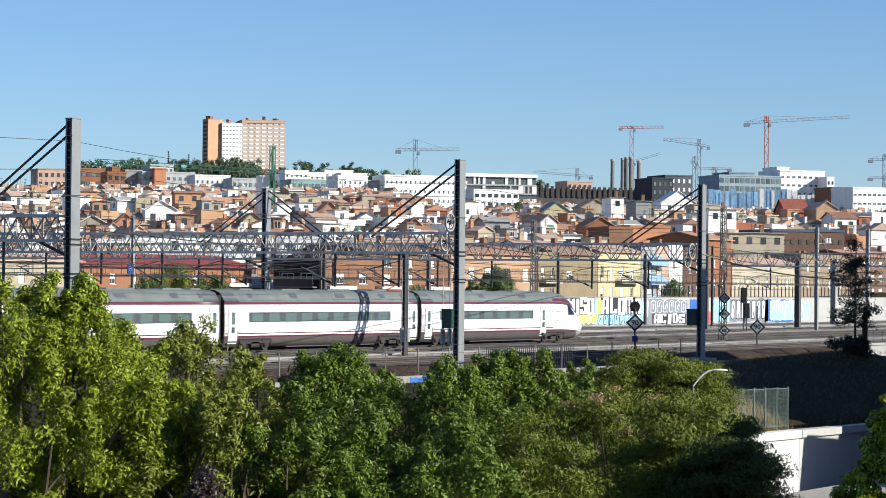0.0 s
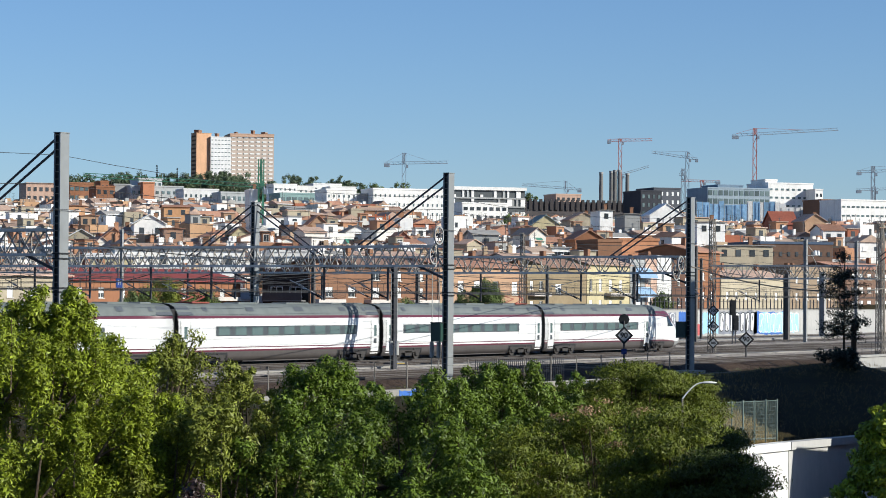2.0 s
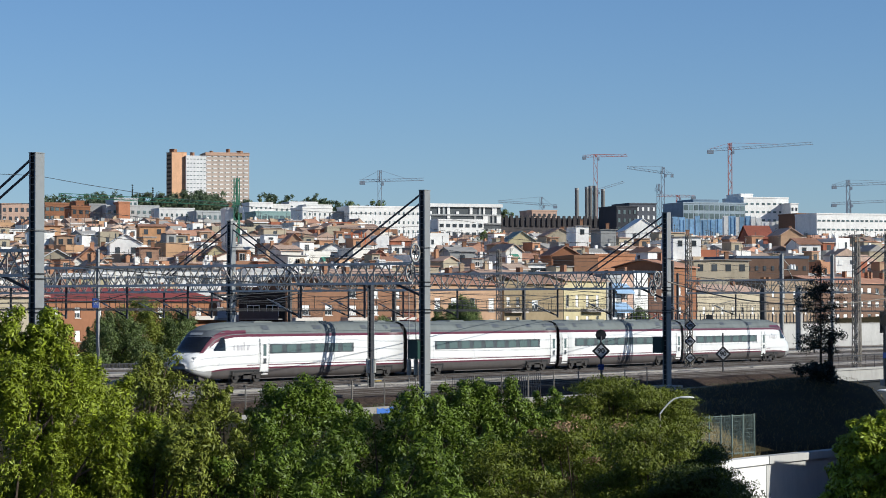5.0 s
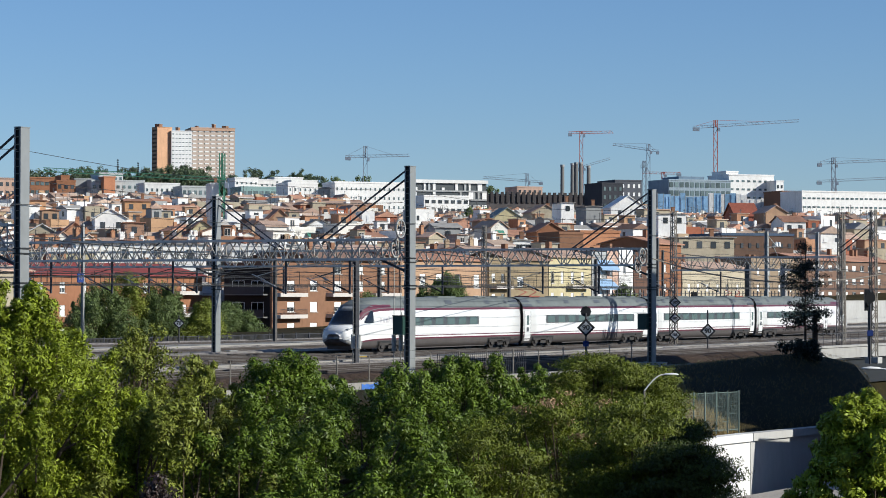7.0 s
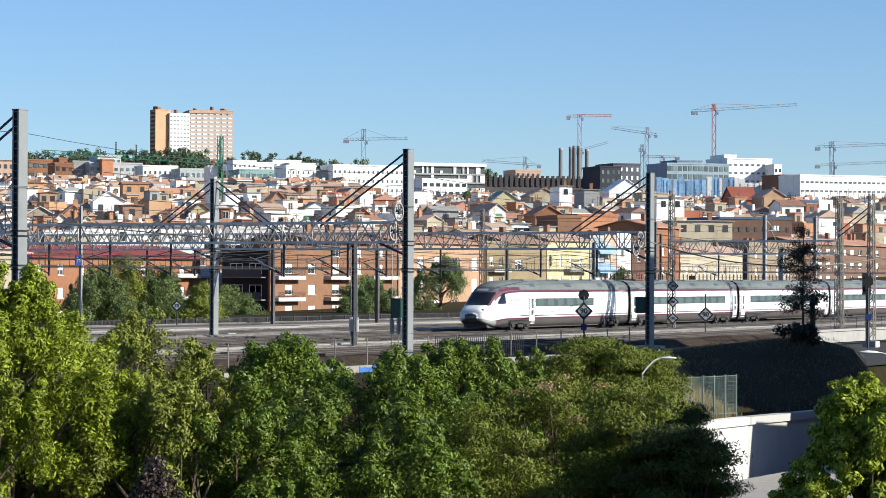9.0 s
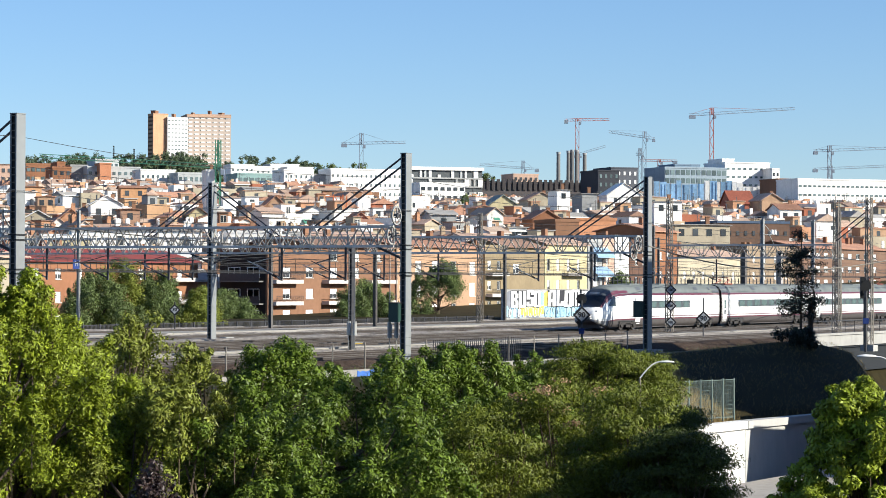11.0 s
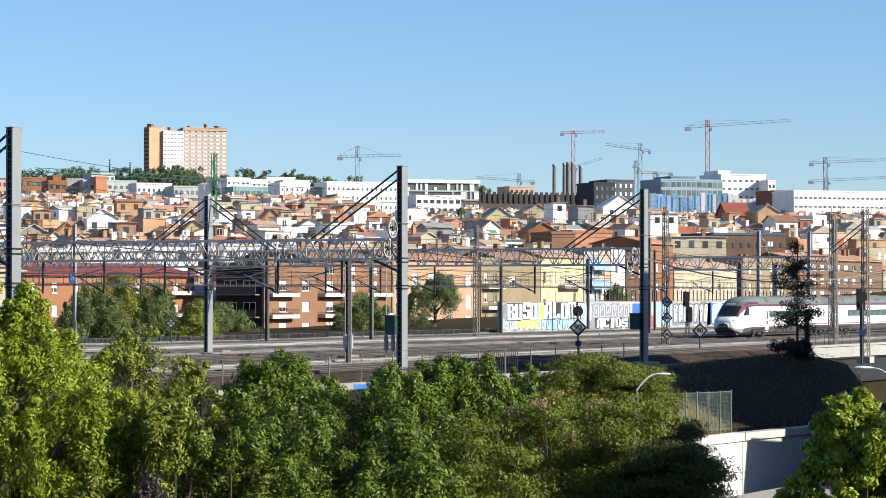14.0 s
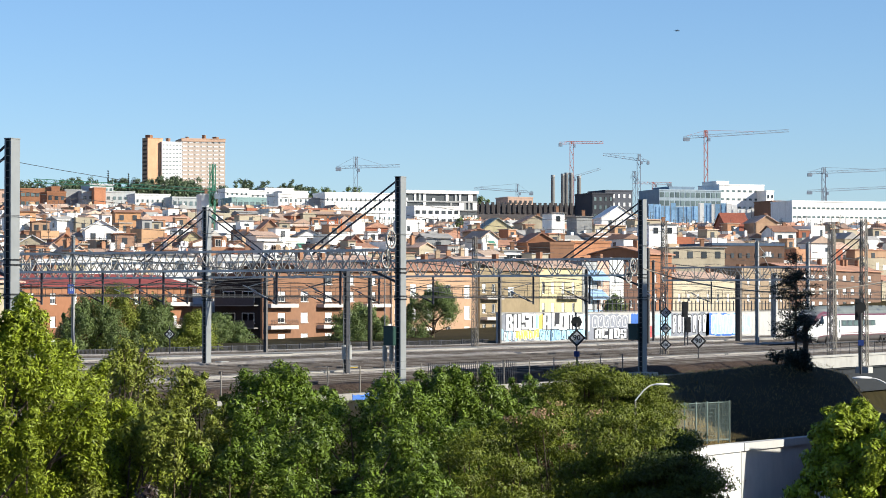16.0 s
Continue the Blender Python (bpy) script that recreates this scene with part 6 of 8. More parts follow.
town_house(0.1072, 0.1162, 640, 23.0, 26.3, brick_mat("red_hall_brick", (0.3, 0.11, 0.075)), mat("bright_red_tile", (0.27, 0.09, 0.06), 0.9, var=0.2, scale=2.0, stain=0.2), "red house with a steep roof", "x", wins=0)
town_house(0.1187, 0.1268, 620, 23.2, 25.0, PEACH, TILE2, "peach gabled house with faded tiles", wins=1)
town_house(0.1255, 0.1340, 600, 20.6, 22.0, WHITE, TILE, "white house with a low tile roof", "x", wins=2)
town_house(0.0781, 0.0888, 560, 21.1, 21.2, WHITE, TILE4, "white flat-roofed house among older houses", wins=2)
town_house(0.0858, 0.1072, 480, 14.5, 14.6, CREAM, TILE4, "long cream flat-roofed block", wins=4)
town_house(-0.0179, -0.0083, 480, 14.1, 15.1, brick_mat("brown_red_brick", (0.33, 0.16, 0.12)), TILE3, "brown brick house with a tile roof", "x", wins=1)
town_house(-0.0062, 0.0034, 500, 16.7, 17.6, GREY, TILE4, "grey rendered house with a sheet roof", "x", wins=1)
town_house(0.0233, 0.0301, 470, 13.7, 13.8, WHITE, TILE4, "white box-like house with small windows", wins=3)

town_house(-0.0912, -0.0880, 640, 30.6, 30.6, WHITE, TILE4, "narrow white stair tower on a roof", wins=0)

# ---- town houses on the hillside ----
rng = random.Random(31)
OFFWHITE = mat("off_white_render", (0.7, 0.665, 0.6), 0.9, var=0.16, scale=0.9, stain=0.3, rnd=0.12)
HOUSE_BRICK = brick_mat("house_brick", (0.41, 0.22, 0.13))
HOUSE_ORANGE = brick_mat("house_orange", (0.54, 0.33, 0.19))
HOUSE_RED = brick_mat("house_red_brick", (0.33, 0.125, 0.075))
HOUSE_TAN = brick_mat("house_tan_render", (0.45, 0.34, 0.23))
WALLS = [WHITE, OFFWHITE, WHITE, CREAM, HOUSE_BRICK, HOUSE_ORANGE, PEACH, BRICK2, GREY, HOUSE_TAN, WHITE, HOUSE_RED, WHITE, WHITE, OFFWHITE]
WALL_WORDS = ["white rendered", "off-white rendered", "white rendered", "cream rendered", "orange brick", "orange rendered", "peach rendered", "brown brick", "grey rendered", "tan rendered", "white rendered", "red brick", "white rendered", "white rendered", "off-white rendered"]
ROOFT = [TILE, TILE2, TILE2, TILE5, TILE3, TILE4]
ROOF_WORDS = ["terracotta tile", "faded tile", "faded tile", "pale tile", "brown tile", "grey sheet"]
HOUSE_LABELS = {True: "small {} house with a pitched {} roof", False: "small {} house with a flat terrace roof"}


def to_world(pl, ang, x, y):
    ca, sa = math.cos(ang), math.sin(ang)
    return (pl[0] + x * ca - y * sa, pl[1] + x * sa + y * ca)


class Turned(Mesh):
    """A mesh whose boxes are set down turned, for joined rows of far houses."""

    def set(self, pl, ang, x0, y0, z0, x1, y1, z1):
        n = len(self.v)
        for z in (z0, z1):
            for x, y in ((x0, y0), (x1, y0), (x1, y1), (x0, y1)):
                self.v.append((*to_world(pl, ang, x, y), pl[2] + z))
        self.f += [tuple(n + k for k in q) for q in BOXF]
        self.i += [0] * 6

    def wedge(self, pl, ang, w, d, h, rise, over, axis):
        n = len(self.v)
        if axis == "x":
            pts = [(-over, -over, h), (w + over, -over, h), (w + over, d + over, h), (-over, d + over, h), (-over, d / 2, h + rise), (w + over, d / 2, h + rise)]
            fs = [(0, 1, 5, 4), (2, 3, 4, 5), (1, 2, 5), (3, 0, 4), (0, 3, 2, 1)]
        else:
            pts = [(-over, -over, h), (w + over, -over, h), (w + over, d + over, h), (-over, d + over, h), (w / 2, -over, h + rise), (w / 2, d + over, h + rise)]
            fs = [(0, 4, 5, 3), (1, 2, 5, 4), (0, 1, 4), (2, 3, 5), (0, 3, 2, 1)]
        self.v += [(*to_world(pl, ang, x, y), pl[2] + z) for x, y, z in pts]
        self.f += [tuple(n + k for k in q) for q in fs]
        self.i += [0] * len(fs)


def house_window(style):
    """One window as a single mesh: a sunk pane in a frame with a sill, or a lowered shutter; tall ones are balcony doors."""
    w, h = (0.42, 1.1) if style != "door" else (0.5, 2.0)
    m = Mesh()
    m.box(-w, -0.03, 0, w, 0.05, h, 0)
    for a, b in ((-w - 0.06, -w), (w, w + 0.06), (-0.03, 0.03)):
        m.box(a, -0.08, 0, b, 0.05, h, 1)
    m.box(-w - 0.06, -0.08, h, w + 0.06, 0.05, h + 0.08, 1)
    m.box(-w - 0.12, -0.14, -0.08, w + 0.12, 0.05, 0, 1)
    if style in ("shut", "half"):
        m.box(-w, -0.06, 0 if style == "shut" else 0.55, w, -0.03, h, 2)
    if style == "door":
        m.box(-w - 0.5, -0.8, -0.15, w + 0.5, 0.05, 0, 1)
        m.box(-w - 0.5, -0.8, 0.9, w + 0.5, -0.76, 0.95, 3)
        for k in range(9):
            x = -w - 0.5 + k * (2 * w + 1) / 8
            m.box(x - 0.015, -0.79, 0, x + 0.015, -0.77, 0.9, 3)
    return m.make("window", [M["dark_glass"], M["sill"], M["shutter"], M["dark_steel"]])


def awning_mesh(material):
    m = Mesh()
    m.face((-0.9, -0.05, 0), (0.9, -0.05, 0), (0.9, -1.0, -0.75), (-0.9, -1.0, -0.75)).face((-0.9, -1.0, -0.75), (0.9, -1.0, -0.75), (0.9, -1.0, -0.95), (-0.9, -1.0, -0.95))
    m.face((-0.9, -0.05, -0.03), (-0.9, -1.0, -0.78), (0.9, -1.0, -0.78), (0.9, -0.05, -0.03))
    return m.make("awning", material)


def chimney_mesh(material):
    return Mesh().box(0, 0, 0, 0.7, 0.55, 1.6).box(-0.08, -0.08, 1.6, 0.78, 0.63, 1.72).box(0.1, 0.1, 1.72, 0.3, 0.42, 1.95).box(0.42, 0.1, 1.72, 0.62, 0.42, 1.95).make("chimney", material)


def tank_mesh():
    return Mesh().tube((0, 0, 0.3), (0, 0, 1.5), 0.55, 0.55, 10).tube((0, 0, 1.5), (0, 0, 1.65), 0.55, 0.2, 10).box(-0.5, -0.06, 0, 0.5, 0.06, 0.3).make("water_tank", M["shutter"])


def aerial_mesh():
    an = Mesh().bar((0, 0, 0), (0, 0, 2.8), 0.06)
    for k in range(4):
        an.bar((-0.55 + 0.08 * k, 0, 2.7 - k * 0.18), (0.55 - 0.08 * k, 0, 2.7 - k * 0.18), 0.04)
    return an.make("aerial", M["dark_steel"])


def near_house(c, z, w, d, h, ang, pitched, axis, rise, wi, ri, upper, g):
    """A house of the front rows with its roof, windows, chimneys and roof-top clutter."""
    label = HOUSE_LABELS[pitched].format(WALL_WORDS[wi], ROOF_WORDS[ri])
    hs = thing("house", (c.x, c.y, z), label, "house", "town houses", math.degrees(ang))
    Mesh().box(0, 0, 0, w, d, h).make("wall", WALLS[wi], hs)
    if pitched:
        gable(hs, w, d, h, rise, 0.35, ROOFT[ri], axis)
        gable_end(hs, w, d, h, rise, WALLS[wi], axis)
        if axis == "x" and g.random() < 0.6:
            Mesh().box(-0.36, -0.42, h - 0.12, w + 0.36, -0.34, h + 0.06).make("gutter", M["sill"] if g.random() < 0.6 else M["dark_steel"], hs)
    else:
        Mesh().box(-0.1, -0.1, h, w + 0.1, 0.15, h + 0.7).box(-0.1, d - 0.15, h, w + 0.1, d + 0.1, h + 0.7).box(-0.1, 0.15, h, 0.15, d - 0.15, h + 0.7).box(w - 0.15, 0.15, h, w + 0.1, d - 0.15, h + 0.7).make("parapet", WALLS[wi], hs)
        Mesh().box(0.15, 0.15, h, w - 0.15, d - 0.15, h + 0.12).make("roof", TILE2 if ri < 3 else TILE4, hs)
        if upper:
            a, b = g.uniform(0.05, 0.3), g.uniform(0.6, 0.95)
            Mesh().box(w * a, d * 0.4, h, w * b, d * 0.9, h + 2.5).make("roof_room", WALLS[(wi + 3) % len(WALLS)], hs)
            Mesh().box(w * a - 0.2, d * 0.36, h + 2.5, w * b + 0.2, d * 0.94, h + 2.66).make("roof_slab", ROOFT[(ri + 2) % 6], hs)
            add("window", shared("house_window_open", lambda: house_window("open")), hs, (w * (a + b) / 2, d * 0.4, h + 0.9))
        for k in range(g.choice((0, 1, 2, 2))):
            x, y, a, b = g.uniform(0.2, w * 0.7), g.uniform(0.4, d * 0.4), g.uniform(0.6, 1.8), g.uniform(0.7, 1.7)
            Mesh().box(x, y, h + 0.12, min(w, x + a), y + 1.0, h + 0.12 + b).make("roof_hutch", g.choice((WHITE, OFFWHITE, HOUSE_BRICK, GREY, TILE5)), hs)
        if g.random() < 0.25:
            add("water_tank", shared("tank", tank_mesh), hs, (w * g.uniform(0.2, 0.8), d * 0.25, h + 0.12))
    ncol = max(1, int(w / 1.9))
    for k in range(ncol):
        for j in range(3):
            zz = h - 1.85 - 2.75 * j
            if zz < 0.8 or g.random() < 0.38:
                continue
            style = g.choice(("open", "open", "shut", "half", "door" if j else "open"))
            x = (k + 0.5) * w / ncol + g.uniform(-0.2, 0.2)
            add("window", shared("house_window_" + style, lambda: house_window(style)), hs, (x, 0, zz - (0.75 if style == "door" else 0)))
            if g.random() < 0.07:
                tint = g.choice(("awning_green", "awning_green", "sill", "yellow_box"))
                add("awning", shared("awning_" + tint, lambda: awning_mesh(M[tint])), hs, (x, 0, zz + 1.5))
    for j in range(2):
        if g.random() < 0.5 and h - 1.85 - 2.75 * j > 0.8:
            add("window", shared("house_window_open", lambda: house_window("open")), hs, (0, d * g.uniform(0.25, 0.75), h - 1.85 - 2.75 * j), -90)
    lift = rise * 0.55 if pitched else 0
    for k in range(g.choice((0, 1, 1, 2, 3))):
        tone = g.choice((0, 0, 4, 9))
        add("chimney", shared("chimney_%d" % tone, lambda: chimney_mesh(WALLS[tone])), hs, (g.uniform(0.4, max(0.6, w - 1)), g.uniform(d * 0.3, d * 0.65), h + lift))
    if g.random() < 0.5:
        add("aerial", shared("aerial", aerial_mesh), hs, (w * g.uniform(0.2, 0.8), d * 0.5, h + (rise * 0.85 if pitched else 0.1)), g.uniform(0, 180))


far_walls = [Turned() for _ in WALLS]
far_roofs = [Turned() for _ in ROOFT]
far_panes, far_trims, far_metal = Turned(), Turned(), Turned()


def far_house(pl, w, d, h, ang, pitched, axis, rise, wi, ri, upper, g):
    """The same kind of house, set down into the joined rows."""
    far_walls[wi].set(pl, ang, 0, 0, 0, w, d, h)
    if pitched:
        far_roofs[ri].wedge(pl, ang, w, d, h, rise, 0.35, axis)
        if axis == "x" and g.random() < 0.5:
            far_trims.set(pl, ang, -0.35, -0.45, h - 0.1, w + 0.35, -0.36, h + 0.08)
    else:
        far_walls[wi].set(pl, ang, 0, 0, h, w, 0.2, h + 0.7)
        far_walls[wi].set(pl, ang, 0, 0.2, h, 0.2, d, h + 0.7)
        far_roofs[2 if ri < 3 else 5].set(pl, ang, 0.2, 0.2, h, w, d, h + 0.15)
        if upper:
            a, b = g.uniform(0.05, 0.3), g.uniform(0.6, 0.95)
            far_walls[(wi + 3) % len(WALLS)].set(pl, ang, w * a, d * 0.4, h, w * b, d * 0.9, h + 2.5)
            far_roofs[(ri + 2) % 6].set(pl, ang, w * a - 0.2, d * 0.36, h + 2.5, w * b + 0.2, d * 0.94, h + 2.7)
            far_panes.set(pl, ang, w * (a + b) / 2 - 0.5, d * 0.4 - 0.06, h + 0.8, w * (a + b) / 2 + 0.5, d * 0.4, h + 2.0)
    if not pitched:
        for k in range(g.choice((0, 1, 2, 3))):
            x, y, a, b = g.uniform(0.2, w * 0.7), g.uniform(0.4, d * 0.6), g.uniform(0.6, 1.8), g.uniform(0.7, 1.8)
            far_walls[g.choice((0, 1, 4, 5, 8, 9))].set(pl, ang, x, y, h, x + a, y + 1.0, h + b)
    elif g.random() < 0.3:
        far_walls[g.choice((0, 1, 4))].set(pl, ang, w * 0.55, d * 0.15, h, w * 0.55 + 1.3, d * 0.5, h + rise * 0.8)
    ncol = max(1, int(w / 1.9))
    for k in range(ncol):
        for j in range(3):
            zz = h - 1.85 - 2.75 * j
            if zz < 0.8 or g.random() < 0.5:
                continue
            x = (k + 0.5) * w / ncol + g.uniform(-0.2, 0.2)
            ww, hh = g.choice((0.3, 0.4, 0.5)), g.choice((0.9, 1.1, 1.6))
            (far_panes if g.random() < 0.68 else far_trims).set(pl, ang, x - ww, -0.06, zz, x + ww, 0.05, zz + hh)
            if g.random() < 0.4:
                far_trims.set(pl, ang, x - ww - 0.15, -0.2, zz - 0.12, x + ww + 0.15, 0.0, zz)
    if h > 4 and g.random() < 0.6:
        y = d * g.uniform(0.25, 0.7)
        far_panes.set(pl, ang, -0.06, y, h - 1.8, 0.05, y + 0.9, h - 0.6)
    for k in range(g.choice((0, 0, 1, 1))):
        x, y = g.uniform(0.3, max(0.5, w - 1)), g.uniform(d * 0.3, d * 0.65)
        far_walls[g.choice((0, 0, 4, 9))].set(pl, ang, x, y, h, x + 0.6, y + 0.5, h + 1.2 + (rise * 0.55 if pitched else 0))
    if g.random() < 0.5:
        x = w * g.uniform(0.2, 0.8)
        far_metal.set(pl, ang, x - 0.04, d * 0.5, h, x + 0.04, d * 0.5 + 0.08, h + 3.6)
        far_metal.set(pl, ang, x - 0.5, d * 0.5, h + 3.3, x + 0.5, d * 0.5 + 0.05, h + 3.36)


near_count = 0
r = 330.0
while r < 1180:
    u = -0.2
    while u < 0.2:
        long_one = rng.random() < 0.2
        w = rng.uniform(7.0, 13) if long_one else rng.uniform(2.8, 6.0)
        d = rng.uniform(5, 8)
        h = rng.uniform(3.6, 5.8) if long_one else rng.uniform(3.6, 7.0)
        if r > 640:
            h = 3.4 + (h - 3.4) * 0.6
        elif rng.random() < 0.14:
            h += rng.uniform(1.5, 3)
        rr = r + rng.uniform(-5, 5)
        ang = TH - math.pi / 2 + rng.choice((0.35, 0.42, 0.5, 0.55, 0.62)) + rng.uniform(-0.12, 0.12)
        pitched = rng.random() < (0.35 if r < 440 else 0.6)
        axis = "x" if long_one or rng.random() < 0.5 else "y"
        rise = rng.uniform(0.8, 1.7) * (1 if axis == "x" else 1.05)
        wi, ri = rng.randrange(len(WALLS)), rng.randrange(len(ROOFT))
        if rng.random() < 0.48:
            wi = rng.choice((0, 0, 1, 3))
        upper = (not pitched) and r < 700 and rng.random() < 0.55
        c = spot(u, rr)
        if c.y < 193:
            u += w / rr
            continue
        z = ground_z(c.x, c.y) - 1.0
        if near_count < 290 and r < 560:
            near_count += 1
            near_house(c, z, w, d, h, ang, pitched, axis, rise, wi, ri, upper, rng)
        else:
            far_house((c.x, c.y, z), w, d, h, ang, pitched, axis, rise, wi, ri, upper, rng)
        u += (w + rng.choice((0.1, 0.2, 0.6, 2.4))) / rr
    r *= 1.02
far = thing("far_houses", (0, 0, 0), "distant hillside rows of white and brick houses with tiled roofs", "houses")
tagged(far, kind="stuff")
for m_, w_ in zip(far_walls, WALLS):
    tagged(m_.make("far_walls", w_, far), kind="stuff")
for m_, w_ in zip(far_roofs, ROOFT):
    tagged(m_.make("far_roofs", w_, far), kind="stuff")
tagged(far_panes.make("far_windows", M["dark_glass"], far), kind="stuff")
tagged(far_trims.make("far_shutters", M["shutter"], far), kind="stuff")
tagged(far_metal.make("far_aerials", M["dark_steel"], far), kind="stuff")


# ---- leaves and trees ----
def leaf_cloud(name, centres, dirs, size, aspect, seed, material, parent, up=0.35, droop=0.15, sides=4):
    """One small bent leaf at each centre, turned roughly outwards."""
    g = np.random.default_rng(seed)
    c = np.asarray(centres, float)
    count = len(c)
    nrm = np.asarray(dirs, float) + g.normal(size=(count, 3)) * 0.45 + np.array([0, 0, up])
    nrm /= np.linalg.norm(nrm, axis=1)[:, None]
    t = np.cross(nrm, g.normal(size=(count, 3)))
    t /= np.linalg.norm(t, axis=1)[:, None] + 1e-9
    t[:, 2] -= droop
    s = np.cross(nrm, t)
    L = (size * g.uniform(0.55, 1.3, count))[:, None]
    v = np.stack([c - t * L, c + s * L * aspect - nrm * L * 0.12, c + t * L, c - s * L * aspect - nrm * L * 0.12], 1)
    if sides == 3:
        v = np.stack([c - t * L - s * L * aspect, c - t * L + s * L * aspect, c + t * L], 1)
    v = v.reshape(-1, 3)
    me = bpy.data.meshes.new(name)
    me.vertices.add(count * sides)
    me.vertices.foreach_set("co", v.ravel())
    me.loops.add(count * sides)
    me.loops.foreach_set("vertex_index", np.arange(count * sides, dtype=np.int32))
    me.polygons.add(count)
    me.polygons.foreach_set("loop_start", np.arange(0, count * sides, sides, dtype=np.int32))
    me.update()
    me.materials.append(material)
    ob = new(name, me)
    ob.parent = parent
    return ob


def clumps(g, tips, per, spread, flat=1.0):
    """Leaf centres round the twig tips, thick outside and thin within."""
    tips = np.asarray(tips)
    n = len(tips)
    d = g.normal(size=(n * per, 3))
    d /= np.linalg.norm(d, axis=1)[:, None]
    rad = np.repeat(tips[:, 3], per) * spread * g.random(n * per) ** 0.42
    c = np.repeat(tips[:, :3], per, 0) + d * rad[:, None] * np.array([1, 1, flat])
    return c, d


def tree(b, r, top, width, leaf, seed, label, base=-5.6, tips=150, per=190, size=0.085, aspect=0.42, bottom=0.28, shape=0.6, shoots=10, flat=0.9, clump=0.62, bark="bark", name="tree", lean=0.0, sides=4):
    """Trunk and limbs that fork out to twig tips, each tip with its clump of leaves."""
    g = np.random.default_rng(seed)
    c = spot(b, r)
    t = thing(name, (c.x, c.y, base), label, "tree", "roadside trees")
    H = top - base
    wood = Mesh()
    wood.tube((0, 0, -0.2), (0.1, 0.05, H * 0.3), 0.2, 0.16, 8).tube((0.1, 0.05, H * 0.3), (0.15 + lean, 0, H * 0.62), 0.16, 0.09, 8)
    wood.make("trunk", M[bark], t, smooth=True)
    limbs = Mesh()
    pts = []
    hubs = []
    for k in range(11):
        a = 2 * math.pi * k / 11 + g.uniform(-0.3, 0.3)
        z = H * g.uniform(0.42, 0.75)
        q = width / 2 * g.uniform(0.35, 0.62)
        hubs.append(Vector((math.cos(a) * q, math.sin(a) * q, z)))
        limbs.tube((0.1, 0, H * g.uniform(0.25, 0.5)), hubs[-1], 0.085, 0.045, 6)
    for k in range(max(6, tips // 7)):
        # boughs near the outer shell of the crown, each a tapering bunch of twig tips with gaps between
        a = g.uniform(0, 2 * math.pi)
        zf = bottom + (1 - bottom) * g.random() ** 0.8
        env = math.sin(math.pi * min(1, max(0, (zf - bottom) / (1 - bottom) * 0.92 + 0.06)) ** shape)
        q = width / 2 * max(0.16, env) * math.sqrt(g.uniform(0.3, 1.0)) * (1 + 0.18 * math.sin(3 * a + seed) + 0.1 * math.sin(7 * a + 2 * seed))
        p = Vector((math.cos(a) * q + lean * zf, math.sin(a) * q, H * zf * (1 - 0.06 * (q / (width / 2)) ** 2)))
        h = min(hubs, key=lambda o: (o - p).length)
        limbs.tube(h, p, 0.035, 0.015, 5)
        for j in range(7):
            f = j / 7
            w = clump * 1.15 * (1 - 0.75 * f)
            e = p + Vector((g.normal() * w * 0.6 + 0.25 * f * math.cos(a) * clump, g.normal() * w * 0.6 + 0.25 * f * math.sin(a) * clump, (f - 0.55) * 2.4 * clump))
            pts.append((*e, clump * (1.05 - 0.5 * f) * g.uniform(0.7, 1.1)))
            if j in (3, 6):
                limbs.tube(p, e, 0.016, 0.008, 5)
    for k in range(shoots):
        a, q = g.uniform(0, 2 * math.pi), width * 0.42 * math.sqrt(g.random())
        z0 = H * (0.93 - 0.35 * (q / (width / 2)) ** 2)
        n = 4
        for j in range(n):
            pts.append((math.cos(a) * q + g.uniform(-0.14, 0.14), math.sin(a) * q + g.uniform(-0.14, 0.14), z0 + 0.2 * j, g.uniform(0.24, 0.34) - 0.05 * j))
        limbs.tube((math.cos(a) * q, math.sin(a) * q, z0 - 0.8), (math.cos(a) * q, math.sin(a) * q, z0 + 0.7), 0.02, 0.008, 5)
    limbs.make("branchwork", M[bark], t)
    cc, dd = clumps(g, pts, round(per * 1.5), 1.0, flat)
    leaf_cloud("crown", cc, dd, size, aspect, seed, M[leaf], t, sides=sides)
    return t, pts


SUNNY = "yellow-green leafy tree in the sun"
LANCE = dict(size=0.055, aspect=0.3, clump=0.4, bottom=0.36)
tree(-0.1652, 56, 4.4, 5.0, "leaf_e", 1, "tall yellow-green leafy tree in the sun", tips=305, per=187, shoots=10, **LANCE, shape=1.3)
tree(-0.1887, 54, 4.4, 4.7, "leaf_e", 21, SUNNY, tips=191, per=140, shoots=6, **LANCE, shape=1.3)
tree(-0.1471, 58, 3.4, 5.0, "leaf_e", 12, SUNNY, tips=293, per=182, shoots=12, **LANCE, shape=1.3)
tree(-0.1289, 57, 2.2, 4.7, "leaf_e", 24, SUNNY, tips=217, per=166, shoots=8, **LANCE, shape=1.3)
tree(-0.1172, 64, 3.4, 3.9, "leaf_a", 2, "olive-green tree with sparse upright shoots", tips=107, per=98, size=0.057, aspect=0.34, bottom=0.52, shoots=20, clump=0.4, shape=1.3)
tree(-0.0958, 66, 2.8, 3.7, "leaf_a", 3, "olive-green tree with thin bare twigs", tips=98, per=98, size=0.057, aspect=0.34, bottom=0.52, shoots=18, clump=0.4, shape=1.3)
tree(-0.1044, 56, 2.2, 4.1, "leaf_a", 25, "olive-green tree with thin bare twigs", tips=152, per=109, size=0.057, aspect=0.34, bottom=0.4, shoots=10, clump=0.4, shape=1.3)
